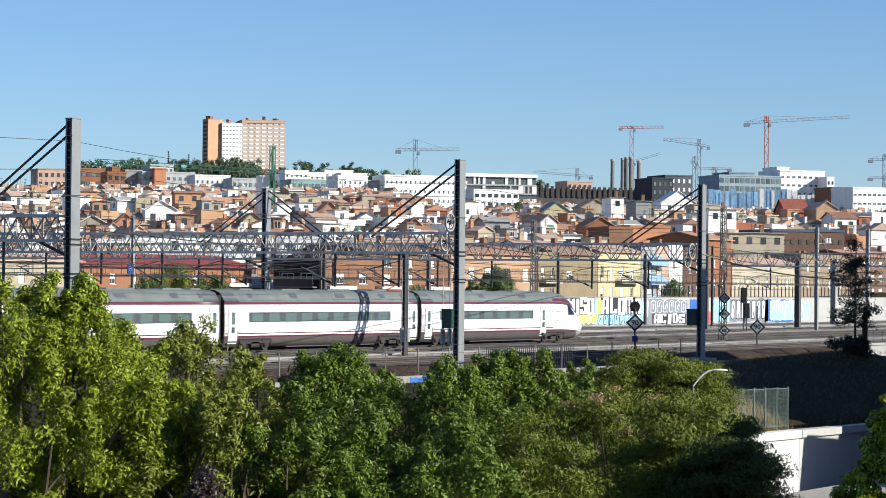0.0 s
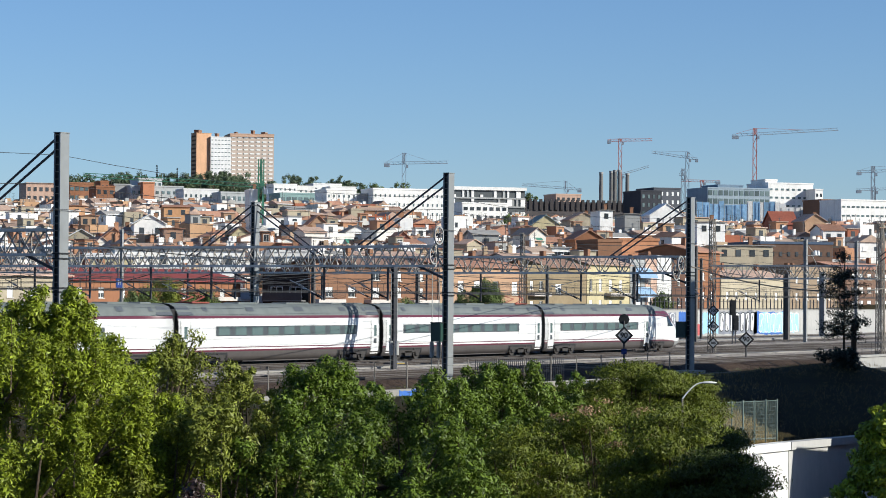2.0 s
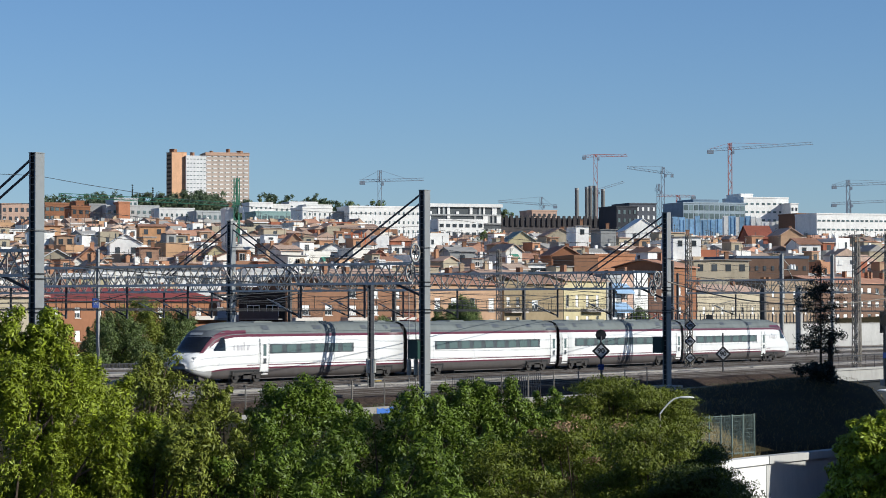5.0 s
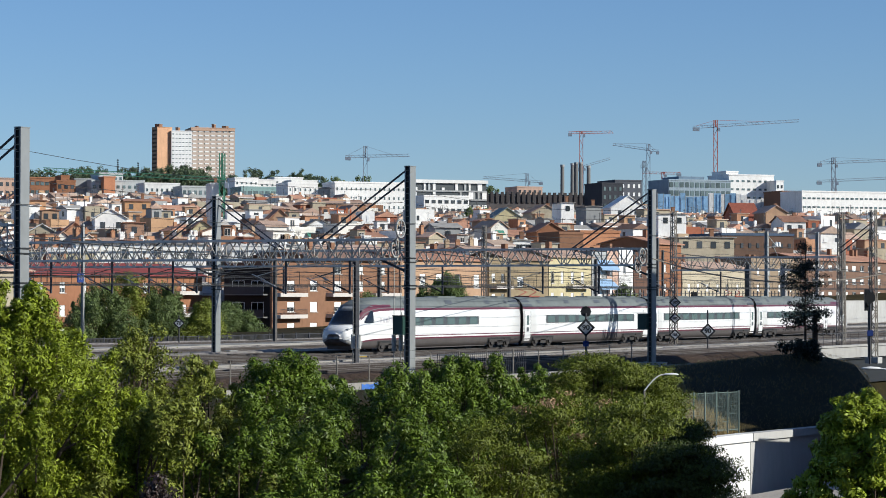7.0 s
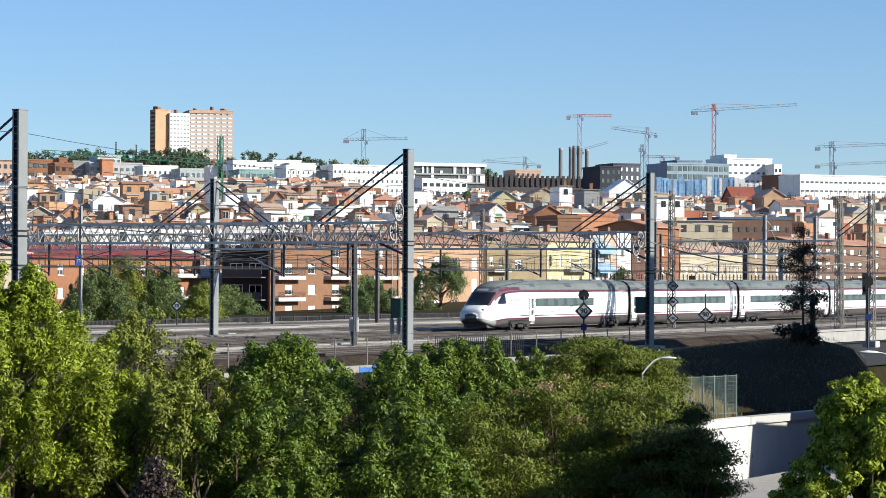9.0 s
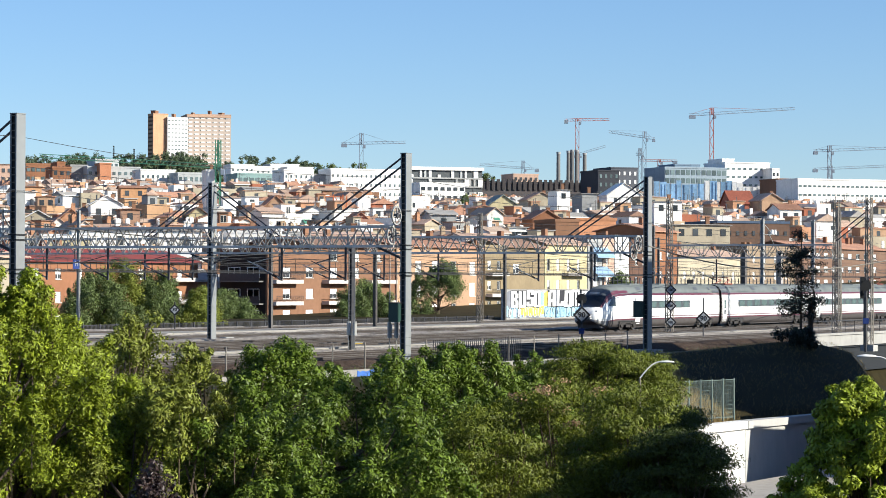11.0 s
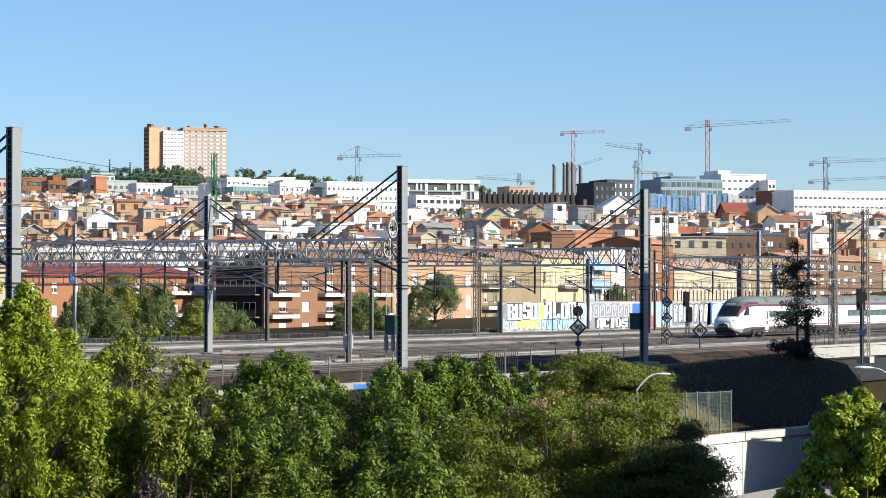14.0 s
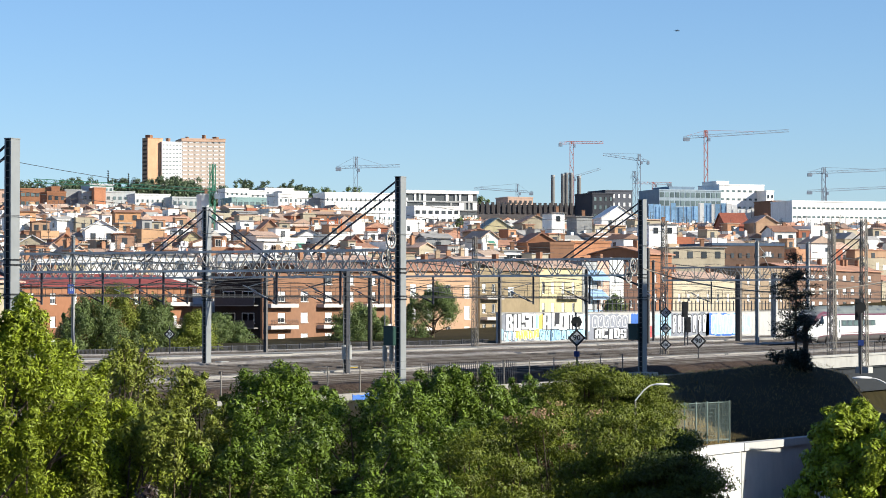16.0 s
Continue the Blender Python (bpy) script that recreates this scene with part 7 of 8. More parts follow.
tree(-0.0636, 66, 2.7, 4.0, "leaf_b", 4, "dense dark green broadleaf tree", tips=126, per=190, size=0.051, aspect=0.38, bottom=0.52, shoots=9, clump=0.45, shape=1.3)
tree(-0.0418, 68, 2.7, 4.5, "leaf_b", 5, "dense green broadleaf tree", tips=133, per=190, size=0.051, aspect=0.38, bottom=0.52, shoots=10, clump=0.45, shape=1.3)
tree(-0.0179, 64, 2.5, 4.3, "leaf_b", 26, "dense green broadleaf tree", tips=189, per=129, size=0.057, aspect=0.34, bottom=0.52, shoots=7, clump=0.4, shape=1.3)
tree(-0.0809, 56, 1.7, 4.7, "leaf_b", 15, "dense dark green broadleaf tree", tips=147, per=200, size=0.051, aspect=0.38, bottom=0.4, shoots=6, clump=0.47, shape=1.3)
tree(-0.0510, 57, 1.6, 4.9, "leaf_b", 13, "dense green broadleaf tree", tips=147, per=200, size=0.051, aspect=0.38, bottom=0.4, shoots=6, clump=0.47, shape=1.3)
tree(-0.0201, 57, 1.6, 4.5, "leaf_b", 14, "dense dark green broadleaf tree", tips=138, per=200, size=0.051, aspect=0.38, bottom=0.4, shoots=6, clump=0.47, shape=1.3)
tree(0.0002, 74, 2.6, 3.1, "leaf_b", 6, "green tree with tall upright shoots", tips=127, per=109, size=0.057, aspect=0.34, bottom=0.4, shoots=14, clump=0.4, shape=1.3)
tree(0.0141, 75, 2.5, 2.9, "leaf_b", 27, "green tree with tall upright shoots", tips=120, per=109, size=0.057, aspect=0.34, bottom=0.4, shoots=12, clump=0.4, shape=1.3)
tree(0.0280, 76, 2.5, 3.1, "leaf_b", 7, "green tree with tall upright shoots", tips=127, per=109, size=0.057, aspect=0.34, bottom=0.4, shoots=13, clump=0.4, shape=1.3)
tree(-0.1123, 47, 1.2, 1.5, "leaf_p", 16, "dark purple-leaved plum tree", tips=101, per=88, size=0.045, bottom=0.4, shoots=3, clump=0.3)


def flat_tree(b, r, top, width, leaf, seed, label, blossoms=0, tips=150, base=-5.6):
    """A spreading feathery tree with flat layers of foliage."""
    g = np.random.default_rng(seed)
    c = spot(b, r)
    t = thing("silk_tree", (c.x, c.y, base), label, "tree", "roadside trees")
    H = top - base
    Mesh().tube((0, 0, -0.2), (0.2, 0, H * 0.35), 0.16, 0.12, 8).make("trunk", M["bark"], t, smooth=True)
    limbs, pts = Mesh(), []
    for k in range(tips):
        a, q = g.uniform(0, 2 * math.pi), math.sqrt(g.random())
        z = H * (0.98 - 0.32 * q ** 2) - g.choice((0, 0, 0.5, 1.0, 1.6)) + g.uniform(-0.12, 0.12)
        p = (math.cos(a) * q * width / 2, math.sin(a) * q * width / 2, z)
        pts.append((*p, g.uniform(0.5, 0.9)))
        if k % 2 == 0:
            limbs.tube((p[0] * 0.25, p[1] * 0.25, H * 0.5), (p[0], p[1], z - 0.1), 0.035, 0.012, 5)
        if k % 9 == 0:
            limbs.tube((0.2, 0, H * 0.33), (p[0] * 0.25, p[1] * 0.25, H * 0.5), 0.08, 0.04, 6)
    limbs.make("branchwork", M["bark"], t)
    cc, dd = clumps(g, pts, 560, 1.0, 0.26)
    dd[:, 2] = np.abs(dd[:, 2]) * 0.6
    leaf_cloud("crown", cc, dd, 0.046, 0.34, seed, M[leaf], t, up=0.15, sides=3)
    if blossoms:
        tp = np.array(sorted(pts, key=lambda p: -p[2])[:blossoms])
        tp[:, 2] += 0.22
        tp[:, 3] = 0.28
        bc, bd = clumps(g, tp, 40, 1.0, 0.4)
        leaf_cloud("blossom", bc, bd, 0.04, 0.5, seed + 5, M["blossom"], t)
    return t


flat_tree(0.0568, 84, 2.6, 5.8, "leaf_d", 8, "spreading feathery olive-green tree", tips=200)
flat_tree(0.0713, 85, 2.3, 3.8, "leaf_d", 18, "spreading feathery olive-green tree", tips=130)
flat_tree(0.0445, 66, 1.9, 5.6, "leaf_d", 9, "spreading feathery tree with faded pink blossom", blossoms=55, tips=125)
flat_tree(0.0141, 61, 1.5, 3.6, "leaf_d", 19, "low feathery olive-green tree", tips=62)
flat_tree(0.0713, 63, 2.1, 3.0, "leaf_d", 20, "low feathery olive-green tree", tips=83)
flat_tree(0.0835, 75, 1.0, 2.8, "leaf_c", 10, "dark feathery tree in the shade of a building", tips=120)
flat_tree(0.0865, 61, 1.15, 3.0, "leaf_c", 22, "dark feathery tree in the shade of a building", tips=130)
tree(0.1555, 48, 2.45, 3.5, "leaf_f", 11, "small bright green street tree in the sun", tips=430, per=130, size=0.055, aspect=0.36, bottom=0.5, shoots=8, clump=0.33, shape=0.8, flat=0.6)
tree(0.1752, 47, 2.4, 2.8, "leaf_f", 23, "small bright green street tree in the sun", tips=230, per=120, size=0.055, aspect=0.36, bottom=0.5, shoots=5, clump=0.32, shape=1.2)

# trees and shrubs beyond the tracks
for u, r, top, w, lf, sd, lb in ((-0.1236, 262, 5.5, 9.5, "leaf_a", 41, "large dull green tree in front of a brick block"), (-0.1332, 258, 4.3, 7, "leaf_s", 42, "dull green tree beyond the tracks"), (-0.1097, 262, 4.6, 5, "leaf_s", 47, "dull green tree beyond the tracks"), (-0.0830, 300, 2.3, 6.5, "leaf_s", 43, "low green shrubs in front of a dark facade"), (-0.0307, 318, 3.6, 7.5, "leaf_s", 44, "light green tree in front of balconies"), (-0.0034, 340, 6.2, 9.5, "leaf_s", 45, "green tree in front of a peach facade"), (0.0653, 352, 4.7, 4.0, "leaf_s", 46, "small green tree behind the wall"), (-0.0937, 262, 2.7, 3.5, "leaf_a", 48, "small light shrub beyond the tracks")):
    tree(u, r, top, w, lf, sd, lb, base=-1.8, tips=220, per=130, size=0.1, bottom=0.1, shoots=8, clump=1.05, sides=3, shape=0.8)
# the wooded ridge: stretches of bearing with the height of the tree tops
RIDGE = ((-0.161, -0.147, 61.2, 9), (-0.147, -0.132, 61.6, 16), (-0.1265, -0.1125, 61.0, 15), (-0.112, -0.0925, 62.2, 24), (-0.0925, -0.081, 59.0, 8), (-0.0822, -0.073, 60.0, 9), (-0.073, -0.056, 58.8, 11), (-0.0575, -0.0505, 59.8, 8), (-0.0505, -0.03, 56.0, 6), (-0.163, -0.08, 57.0, 26))
rt = random.Random(71)
for u0, u1, zt0, count in RIDGE:
    for k in range(count):
        c = spot(u0 + (u1 - u0) * (k + rt.random()) / count, rt.uniform(1190, 1260))
        zt = zt0 + rt.uniform(-4.5, 0.8)
        h = rt.uniform(6.5, 10)
        t = thing("hill_tree", (c.x, c.y, zt - h), "dark green tree on the hilltop", "tree", "hilltop trees")
        Mesh().tube((0, 0, -14), (0, 0, h * 0.6), 0.4, 0.2, 6).make("trunk", M["bark"], t)
        gg2 = np.random.default_rng(rt.randrange(10 ** 6))
        wide = rt.uniform(1.6, 3.0)
        pts = [(gg2.normal() * wide, gg2.normal() * wide, h * gg2.uniform(0.15, 0.93), gg2.uniform(0.8, 1.7)) for _ in range(18)]
        cc, dd = clumps(gg2, pts, 60, 1.0)
        leaf_cloud("crown", cc, dd, 0.42, 0.5, k, M["leaf_h"], t)
for u, top in ((-0.1263, 63.2), (-0.1186, 61.9)):
    c = spot(u, 1180)
    t = thing("cypress", (c.x, c.y, 40), "slim dark cypress on the hill", "tree", "cypresses")
    Mesh().tube((0, 0, 0), (0, 0, 6), 0.3, 0.2, 6).make("trunk", M["bark"], t)
    g3 = np.random.default_rng(7)
    H = top - 40
    pts = [(0, 0, H * k / 24, 1.5 * (1 - (k / 24.5)) + 0.12) for k in range(4, 25)]
    cc, dd = clumps(g3, pts, 60, 1.0)
    leaf_cloud("crown", cc, dd, 0.4, 0.4, 5, M["needle"], t)
for u, r, top, w in ((0.0077, 800, 31.1, 8), (-0.0333, 1020, 49.3, 7), (-0.0435, 1010, 48.5, 5), (0.0147, 1010, 45.2, 5), (0.0948, 760, 26.7, 5)):
    c = spot(u, r)
    t = thing("hill_tree", (c.x, c.y, top - 9), "dark green tree among the houses", "tree", "hilltop trees")
    Mesh().tube((0, 0, -8), (0, 0, 6), 0.3, 0.2, 6).make("trunk", M["bark"], t)
    g3 = np.random.default_rng(int(r))
    pts = [(g3.normal() * w * 0.25, g3.normal() * w * 0.25, 9 * g3.uniform(0.35, 0.92), g3.uniform(0.8, 1.5)) for _ in range(18)]
    cc, dd = clumps(g3, pts, 70, 1.0)
    leaf_cloud("crown", cc, dd, 0.35, 0.5, int(r), M["leaf_s"], t)

# the shaded conifer on the bank
c = spot(0.1335, 176)
gz = ground_z(c.x, c.y)
fir = thing("conifer", (c.x, c.y, gz), "thin dark conifer with tiered branches on the bank", "tree")
H = 8.1 - gz
Mesh().tube((0, 0, -1), (0.1, 0, H), 0.11, 0.02, 7).make("trunk", M["bark"], fir)
g4 = np.random.default_rng(4)
br, cs, ds = Mesh(), [], []
# tiers: foot, top, reach, boughs
for z0, z1, reach, boughs in ((6.1, 8.0, 0.85, 20), (4.3, 6.5, 1.5, 30), (3.3, 4.6, 0.9, 12), (2.0, 3.7, 1.6, 26)):
    for k in range(boughs):
        z = g4.uniform(z0, z1) - gz
        a = g4.uniform(0, 2 * math.pi)
        L = reach * g4.uniform(0.45, 1.1) * (1.0 if reach > 1 else 1.2 - 0.6 * (z + gz - z0) / (z1 - z0))
        tip = Vector((math.cos(a) * L, math.sin(a) * L, z + g4.uniform(-0.35, 0.3) * L))
        br.tube((0, 0, z - 0.1), tip, 0.03, 0.01, 5)
        n = int(80 * L)
        tt = g4.uniform(0.3, 1.08, n)
        cs.append(np.outer(tt, np.array([tip.x, tip.y, tip.z - z])) + np.array([0, 0, z]) + g4.normal(size=(n, 3)) * np.array([0.16, 0.16, 0.12]))
        ds.append(g4.normal(size=(n, 3)))
br.make("branchwork", M["bark"], fir)
leaf_cloud("crown", np.concatenate(cs), np.concatenate(ds), 0.1, 0.26, 4, M["needle"], fir)
cs, ds = clumps(g4, [(g4.normal() * 0.5, g4.normal() * 0.5, g4.uniform(-0.2, 1.0), 0.45) for _ in range(26)], 150, 1.0)
sh = thing("shrub", (c.x - 0.3, c.y, gz), "dark shrub at the foot of the conifer", "shrub")
leaf_cloud("foliage", cs, ds, 0.11, 0.4, 9, M["needle"], sh)
sp = spot(0.1372, 177)
st = thing("stump", (sp.x, sp.y, ground_z(sp.x, sp.y)), "dark cut trunk on the bank", "tree trunk")
Mesh().tube((0, 0, -1), (0, 0, 3.4 - ground_z(sp.x, sp.y)), 0.2, 0.17, 9).make("trunk", M["bark"], st)
cs, ds = clumps(g4, [(0.5 + g4.normal() * 0.35, g4.normal() * 0.3, 2.8 + g4.normal() * 0.25, 0.35) for _ in range(7)], 60, 1.0)
leaf_cloud("twig_leaves", cs, ds, 0.1, 0.4, 10, M["needle"], st)

# handrail that follows the steps down the end of the bank
h0, h1 = spot(0.1392, 186), spot(0.1592, 186)
sr = thing("stair_handrail", (0, 0, 0), "dark steel handrail sloping down the bank", "handrail")
z0, z1 = 0.3, -2.2
Mesh().bar((h0.x, h0.y, z0), (h1.x, h1.y, z1), 0.07).make("rail", M["dark_steel"], sr)
for k in range(8):
    t = k / 7
    p = h0.lerp(h1, t)
    zt = z0 + (z1 - z0) * t
    Mesh().bar((p.x, p.y, min(zt - 0.9, ground_z(p.x, p.y))), (p.x, p.y, zt), 0.05).make("post", M["dark_steel"], sr)

# thick feeder cable that sags across the right-hand masts
fw = thing("feeder_cable", (0, 0, 0), "thick pale feeder cable sagging between masts", "cable")
line = []
for k in range(15):
    t = k / 14
    p = spot(0.0760 + (0.1827 - 0.0760) * t, 178 + 14 * t)
    line.append((p.x, p.y, 6.8 + (6.8 - 6.8) * t - 1.55 * 4 * t * (1 - t)))
m = pipe(line, 0.045)
m.make("cable", M["weathered"], fw)

# ---- bank, wall and street at the right ----
wl = thing("retaining_wall", (0, 0, 0), "white rendered retaining wall with a thick coping", "retaining wall")
pA, pB, pC = spot(0.0674, 122), spot(0.1114, 130), spot(0.1464, 150)
for p, q, z0, z1 in ((pA, pB, -2.92, -2.75), (pB, pC, -2.75, -3.3)):
    m, co = Mesh(), Mesh()
    d = (q - p)
    nn = Vector((d.y, -d.x)).normalized() * 0.2
    for mm, lo, a0, a1, wd in ((m, -7.0, z0, z1, 1.0), (co, None, z0, z1, 1.8)):
        v = []
        for pt, zt in ((p, a0), (q, a1)):
            for s in (1, -1):
                o = pt + nn * s * wd
                v += [(o.x, o.y, lo if lo is not None else zt), (o.x, o.y, zt if lo is not None else zt + 0.38)]
        k = len(mm.v)
        mm.v += v
        mm.f += [tuple(k + j for j in f) for f in ((0, 4, 5, 1), (2, 3, 7, 6), (1, 5, 7, 3), (0, 2, 6, 4), (0, 1, 3, 2), (4, 6, 7, 5))]
        mm.i += [0] * 6
    # second stretch takes the greyer copy for its shade
    tone = "whitewall" if p is pA else "shaded_whitewall"
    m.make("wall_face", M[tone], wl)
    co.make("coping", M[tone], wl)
pf = spot(0.1084, 131.5)
pg = spot(0.0781, 126.5)
fd = (pg - pf)
mf = thing("mesh_fence", (pf.x, pf.y, -2.42), "green welded mesh fence on the retaining wall", "fence", turn=math.degrees(math.atan2(fd.y, fd.x)))
n = 7
for k in range(n + 1):
    Mesh().box(-0.028, -0.028, 0, 0.028, 0.028, 2.1).make("post", M["fence_green"], mf).location.x = fd.length * k / n
for z in (0.15, 2.0):
    Mesh().box(0, -0.012, z, fd.length, 0.012, z + 0.03).make("rail", M["fence_green"], mf)
ws = Mesh()
for k in range(int(fd.length / 0.06)):
    ws.box(k * 0.06, -0.004, 0.1, k * 0.06 + 0.01, 0.004, 2.05)
for k in range(10):
    ws.box(0, -0.006, 0.2 + 0.19 * k, fd.length, 0.006, 0.208 + 0.19 * k)
tagged(ws.make("mesh_infill", M["fence_green"], mf), kind="stuff")


def grass_patch(name, label, xa, xb, ya, yb, count, h, material, seed, edge=None):
    """Blades over a rectangle of the plan; edge: (x, y, run) of a slanting border beyond which none grow."""
    g = np.random.default_rng(seed)
    x, y = g.uniform(xa, xb, count), g.uniform(ya, yb, count)
    if edge:
        keep = x < edge[0] + (y - edge[1]) * edge[2] + g.normal(size=count) * 0.5
        x, y = x[keep], y[keep]
        count = len(x)
    z = np.array([ground_z(a, b) for a, b in zip(x, y)])
    hh = h * g.uniform(0.4, 1.2, count)
    ox, oy = g.normal(size=count) * 0.12, g.normal(size=count) * 0.12
    a = g.uniform(0, 6.28, count)
    wx, wy = np.cos(a) * 0.014, np.sin(a) * 0.014
    v = np.stack([np.stack([x - wx, y - wy, z - 0.05], 1), np.stack([x + wx, y + wy, z - 0.05], 1), np.stack([x + ox + wx * 0.2, y + oy, z + hh], 1), np.stack([x + ox - wx * 0.2, y + oy, z + hh], 1)], 1).reshape(-1, 3)
    me = bpy.data.meshes.new(name)
    me.vertices.add(count * 4)
    me.vertices.foreach_set("co", v.ravel())
    me.loops.add(count * 4)
    me.loops.foreach_set("vertex_index", np.arange(count * 4, dtype=np.int32))
    me.polygons.add(count)
    me.polygons.foreach_set("loop_start", np.arange(0, count * 4, 4, dtype=np.int32))
    me.update()
    me.materials.append(M[material])
    return tagged(new(name, me), label, "grass", kind="stuff")


grass_patch("dry_grass", "tall dry straw-coloured grass on the bank", 121, 143, 50.5, 63, 48000, 0.5, "straw", 3, (129.5, 53.0, 1.35))
tuft = spot(0.109, 133.5)
grass_patch("dry_grass", "tuft of dry straw-coloured grass at the end of the wall", tuft.x - 1.6, tuft.x + 0.4, tuft.y - 0.6, tuft.y + 1.2, 500, 0.7, "straw", 13)
grass_patch("scrub", "low dry scrub over the shaded bank", spot(0.1101, 134).x, 176, 50.5, 68, 9000, 0.16, "straw", 6)
grass_patch("weeds", "low green and dry weeds beside the tracks", 95, 220, 66, 74, 5000, 0.28, "leaf_s", 4)


def street_lamp(u, r, head_z, arm, turn, rise=0.6, size=0.8):
    c = spot(u, r)
    l = thing("street_lamp", (c.x, c.y, -5.6), "white street lamp with a curved arm", "street lamp", "street lamps", turn)
    h = head_z + 5.6
    m = Mesh().tube((0, 0, 0), (0, 0, h - rise), 0.05, 0.035, 8)
    m.make("pole", M["weathered"], l)
    a = pipe([(arm * k / 7, 0, h - rise + rise * math.sin(k / 7 * math.pi / 2)) for k in range(8)], 0.026)
    a.make("arm", M["shutter"], l)
    hd = Mesh()
    secs = [(0.0, 0.06, 0.05), (0.15, 0.13, 0.08), (0.45, 0.16, 0.1), (0.75, 0.13, 0.07), (0.85, 0.04, 0.03)]
    k0 = 10
    for x, wy, wz in secs:
        for k in range(k0):
            t = 2 * math.pi * k / k0
            hd.v.append((arm + x * size * (1 if arm > 0 else -1), wy * size * math.cos(t), h + size * wz * math.sin(t) * (1 if math.sin(t) > 0 else 0.5)))
    for i in range(len(secs) - 1):
        for k in range(k0):
            hd.f.append((i * k0 + k, i * k0 + (k + 1) % k0, (i + 1) * k0 + (k + 1) % k0, (i + 1) * k0 + k))
            hd.i.append(0)
    hd.make("lamp_head", M["shutter"], l, smooth=True)
    return l


street_lamp(0.0728, 82, 1.97, 0.6, math.degrees(TH) - 90, rise=0.5, size=0.55)
street_lamp(0.1725, 95, 1.8, -1.0, math.degrees(TH) - 90)

# street, pavement and kerb below the wall
road = Mesh()
for k in range(30):
    x = -40 + k * 12
    road.box(x, 20, -6.2, x + 12, 36, -5.14)
tagged(road.make("road", M["asphalt"]), "grey asphalt street below the railway", "road", kind="structure")
pv = Mesh()
for k in range(110):
    x = -40 + k * 3
    pv.box(x, 36, -6.2, x + 2.98, 46.5, -5.0)
    pv.box(x, 13, -6.2, x + 2.98, 20, -5.0)
tagged(pv.make("pavement", M["paving"]), "pale slab pavement with kerbs", "pavement", kind="structure")
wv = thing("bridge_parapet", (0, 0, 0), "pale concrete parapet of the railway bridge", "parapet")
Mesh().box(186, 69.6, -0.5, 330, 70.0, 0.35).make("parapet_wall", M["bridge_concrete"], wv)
# dark girder shape added for the shadowed void under the deck
Mesh().box(186, 69.75, -2.5, 330, 70.0, -0.55).box(186, 69.55, -0.62, 330, 69.75, -0.55).box(186, 69.55, -2.5, 330, 69.75, -2.43).make("girder", M["sign_black"], wv, "dark girder-shaped strip for the shade under the deck")
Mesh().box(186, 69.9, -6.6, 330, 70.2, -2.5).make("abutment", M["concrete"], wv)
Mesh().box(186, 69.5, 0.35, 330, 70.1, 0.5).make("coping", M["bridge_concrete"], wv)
hr = thing("steel_railing", (186, 69.8, 0.5), "dark steel handrail on the bridge parapet", "railing")
Mesh().box(0, -0.03, 0.9, 140, 0.03, 0.96).box(0, -0.03, 0.45, 140, 0.03, 0.49).make("rail", M["dark_steel"], hr)
for k in range(70):
    o = new("post", bar_ob.data)
    o.parent = hr
    o.location.x = k * 2.0
    o.scale.z = 0.58

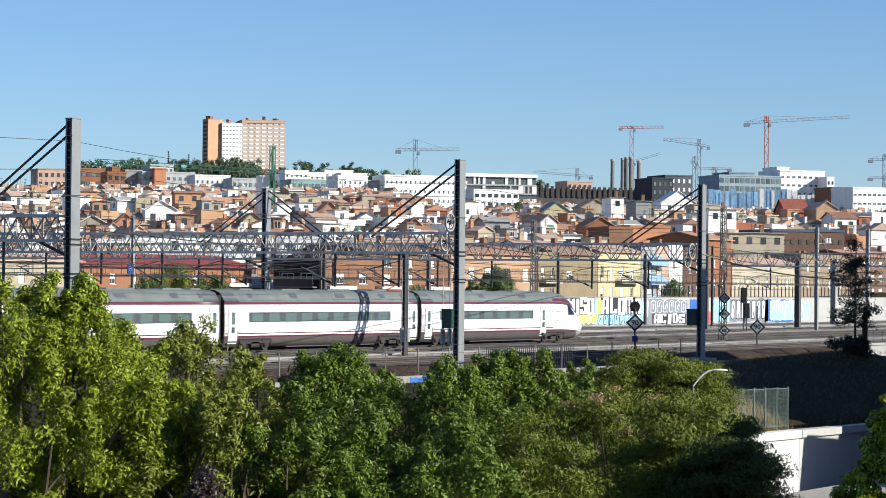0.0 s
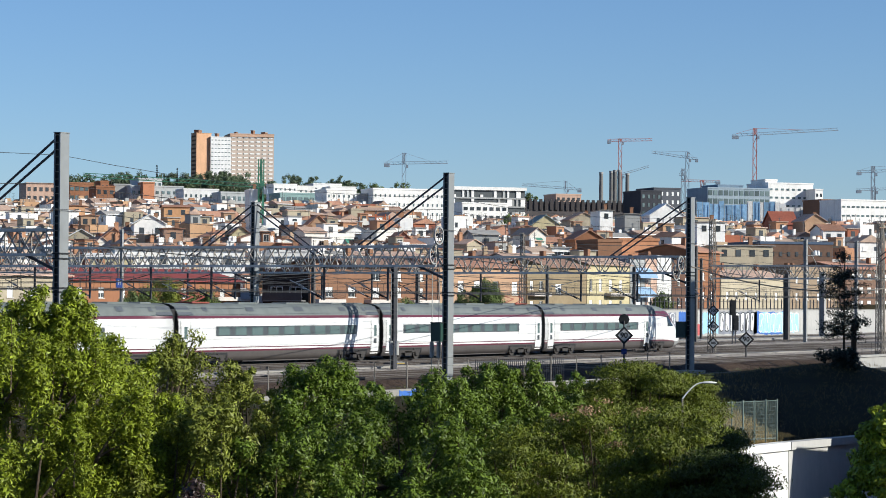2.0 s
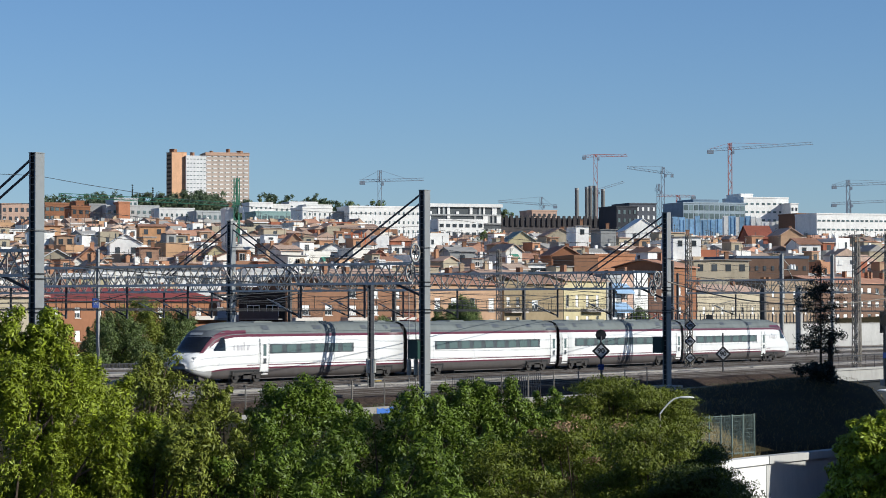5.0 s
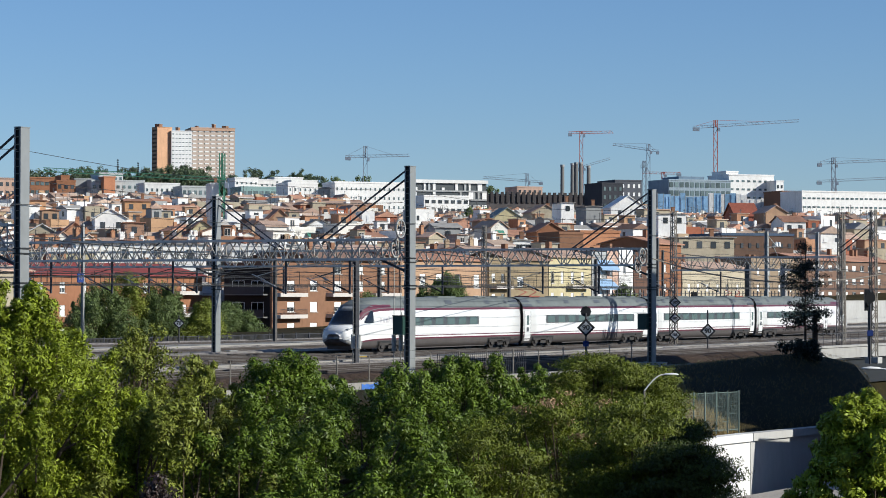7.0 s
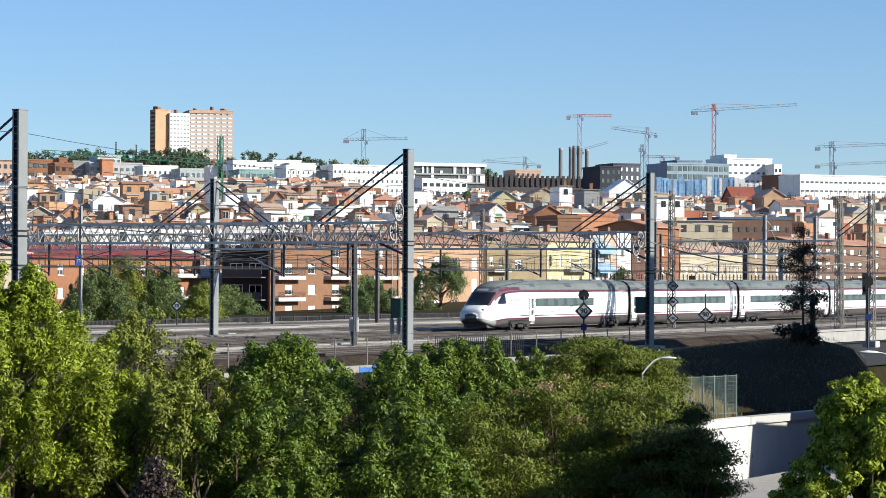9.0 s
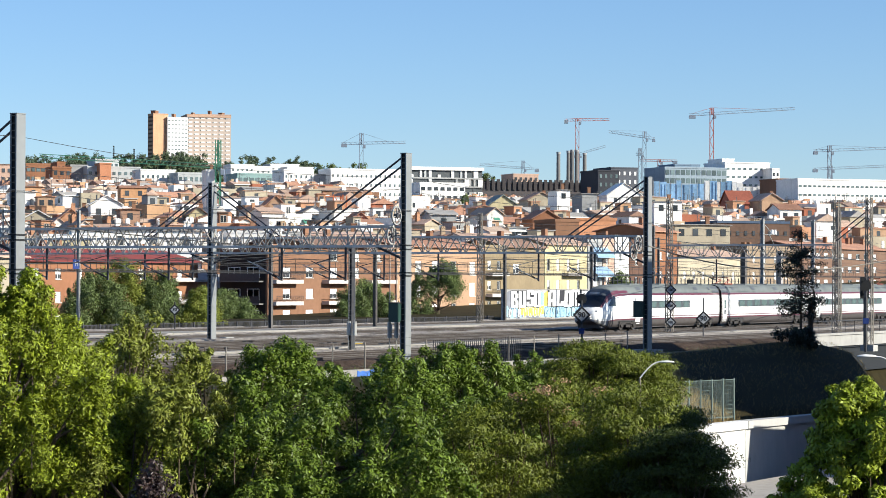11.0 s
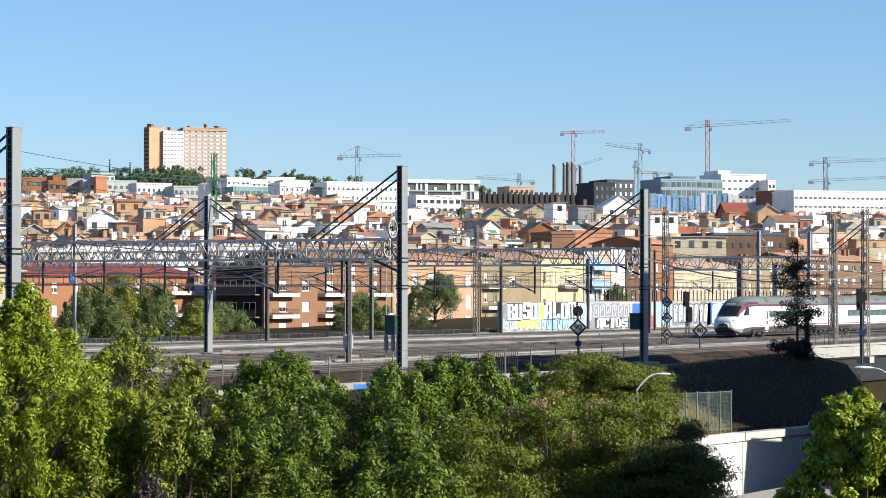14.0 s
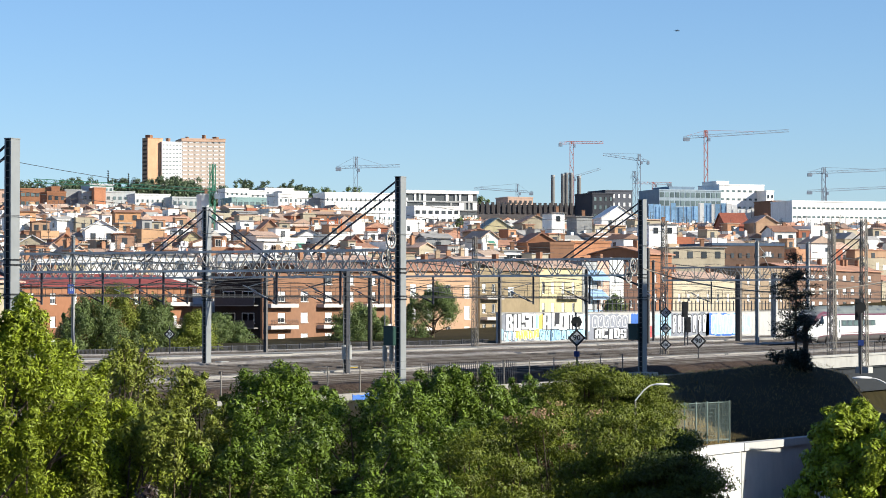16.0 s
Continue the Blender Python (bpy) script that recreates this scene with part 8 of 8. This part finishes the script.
# camera-side apartment houses, out of view, added and stepped to shade bank and trees
for x0, y0, x1, y1, top, lb in ((124.5, 16, 132.3, 37, 2.4, "low brick wing, unseen, added to shade the bank"), (132.5, 16, 138, 37, 4.4, "low brick wing, unseen, added to shade the bank"), (138.2, 16, 151, 37, 13.0, "middle brick wing, unseen, added to shade the bank"), (151.2, 16, 163, 37, 20.0, "brick wing, unseen, added to shade the bank"), (163.2, 16, 179, 37, 23.0, "tall brick block, unseen, added to shade bank and tracks"), (56, -12, 69.8, 6, 9.3, "low brick block, unseen, added to shade the trees"), (70, -12, 96, 6, 12.5, "low brick block, unseen, added to shade the trees"), (-40, -26, 34, -3, 12, "brick apartment house from whose window the view opens")):
    ab = thing("apartment_building", (x0, y0, -5.6), lb, "apartment building", "street-side buildings")
    L, D, H = x1 - x0, y1 - y0, top + 5.6
    hl = [(2 + 4 * k, 1 + 2.9 * j, 3.2 + 4 * k, 2.3 + 2.9 * j) for k in range(int((L - 3) / 4)) for j in range(int((H - 1) / 2.9))]
    facade(ab, L, H, [h for h in hl if h[3] < H - 0.2 and h[2] < L - 0.3], 0.3, BRICK)
    Mesh().box(0, 0.3, 0, 0.3, D, H).box(L - 0.3, 0.3, 0, L, D, H).box(0.3, D - 0.3, 0, L - 0.3, D, H).make("side_wall", BRICK, ab)
    Mesh().box(-0.3, -0.3, H, L + 0.3, D + 0.3, H + 0.4).make("roof", TILE4, ab)


# a small bird that crosses the sky
bird = thing("bird", (150, 20, 30), "small dark bird gliding against the sky", "bird")
body = Mesh().tube((-0.13, 0, 0), (0.02, 0, 0.01), 0.012, 0.04, 8).tube((0.02, 0, 0.01), (0.14, 0, 0.02), 0.04, 0.012, 8)
body.make("body", M["sign_black"], bird, smooth=True)
for s_ in (-1, 1):
    Mesh().face((0.05, 0, 0.02), (0.02, s_ * 0.13, 0.06), (-0.06, s_ * 0.26, 0.05), (-0.05, s_ * 0.12, 0.05), (-0.03, 0, 0.02)).make("wing", M["sign_black"], bird)


# seconds, place and heading of the bird
BIRD = [(0.0, 150.0, -40.0, 24.0, 110), (10.0, 150.0, 0.0, 22.0, 110), (12.5, 143.1, 43.4, 15.8, 108), (13.0, 140.5, 50.6, 18.3, 112), (13.5, 137.5, 57.4, 21.8, 120), (14.2, 135.8, 57.9, 31.2, 190), (14.6, 138.0, 52.0, 30.0, 250), (15.0, 140.9, 45.8, 27.7, 180), (15.5, 139.5, 52.6, 21.1, 108), (16.0, 137.3, 58.5, 19.8, 110)]


def motions():
    walk(bird, [(t, pose(x, y, z, 0, 0, turn)) for t, x, y, z, turn in BIRD])
    walk(train, [(float(t), pose(89.8 + 11.08 * t, 100.15, 0)) for t in range(17)])


motions()
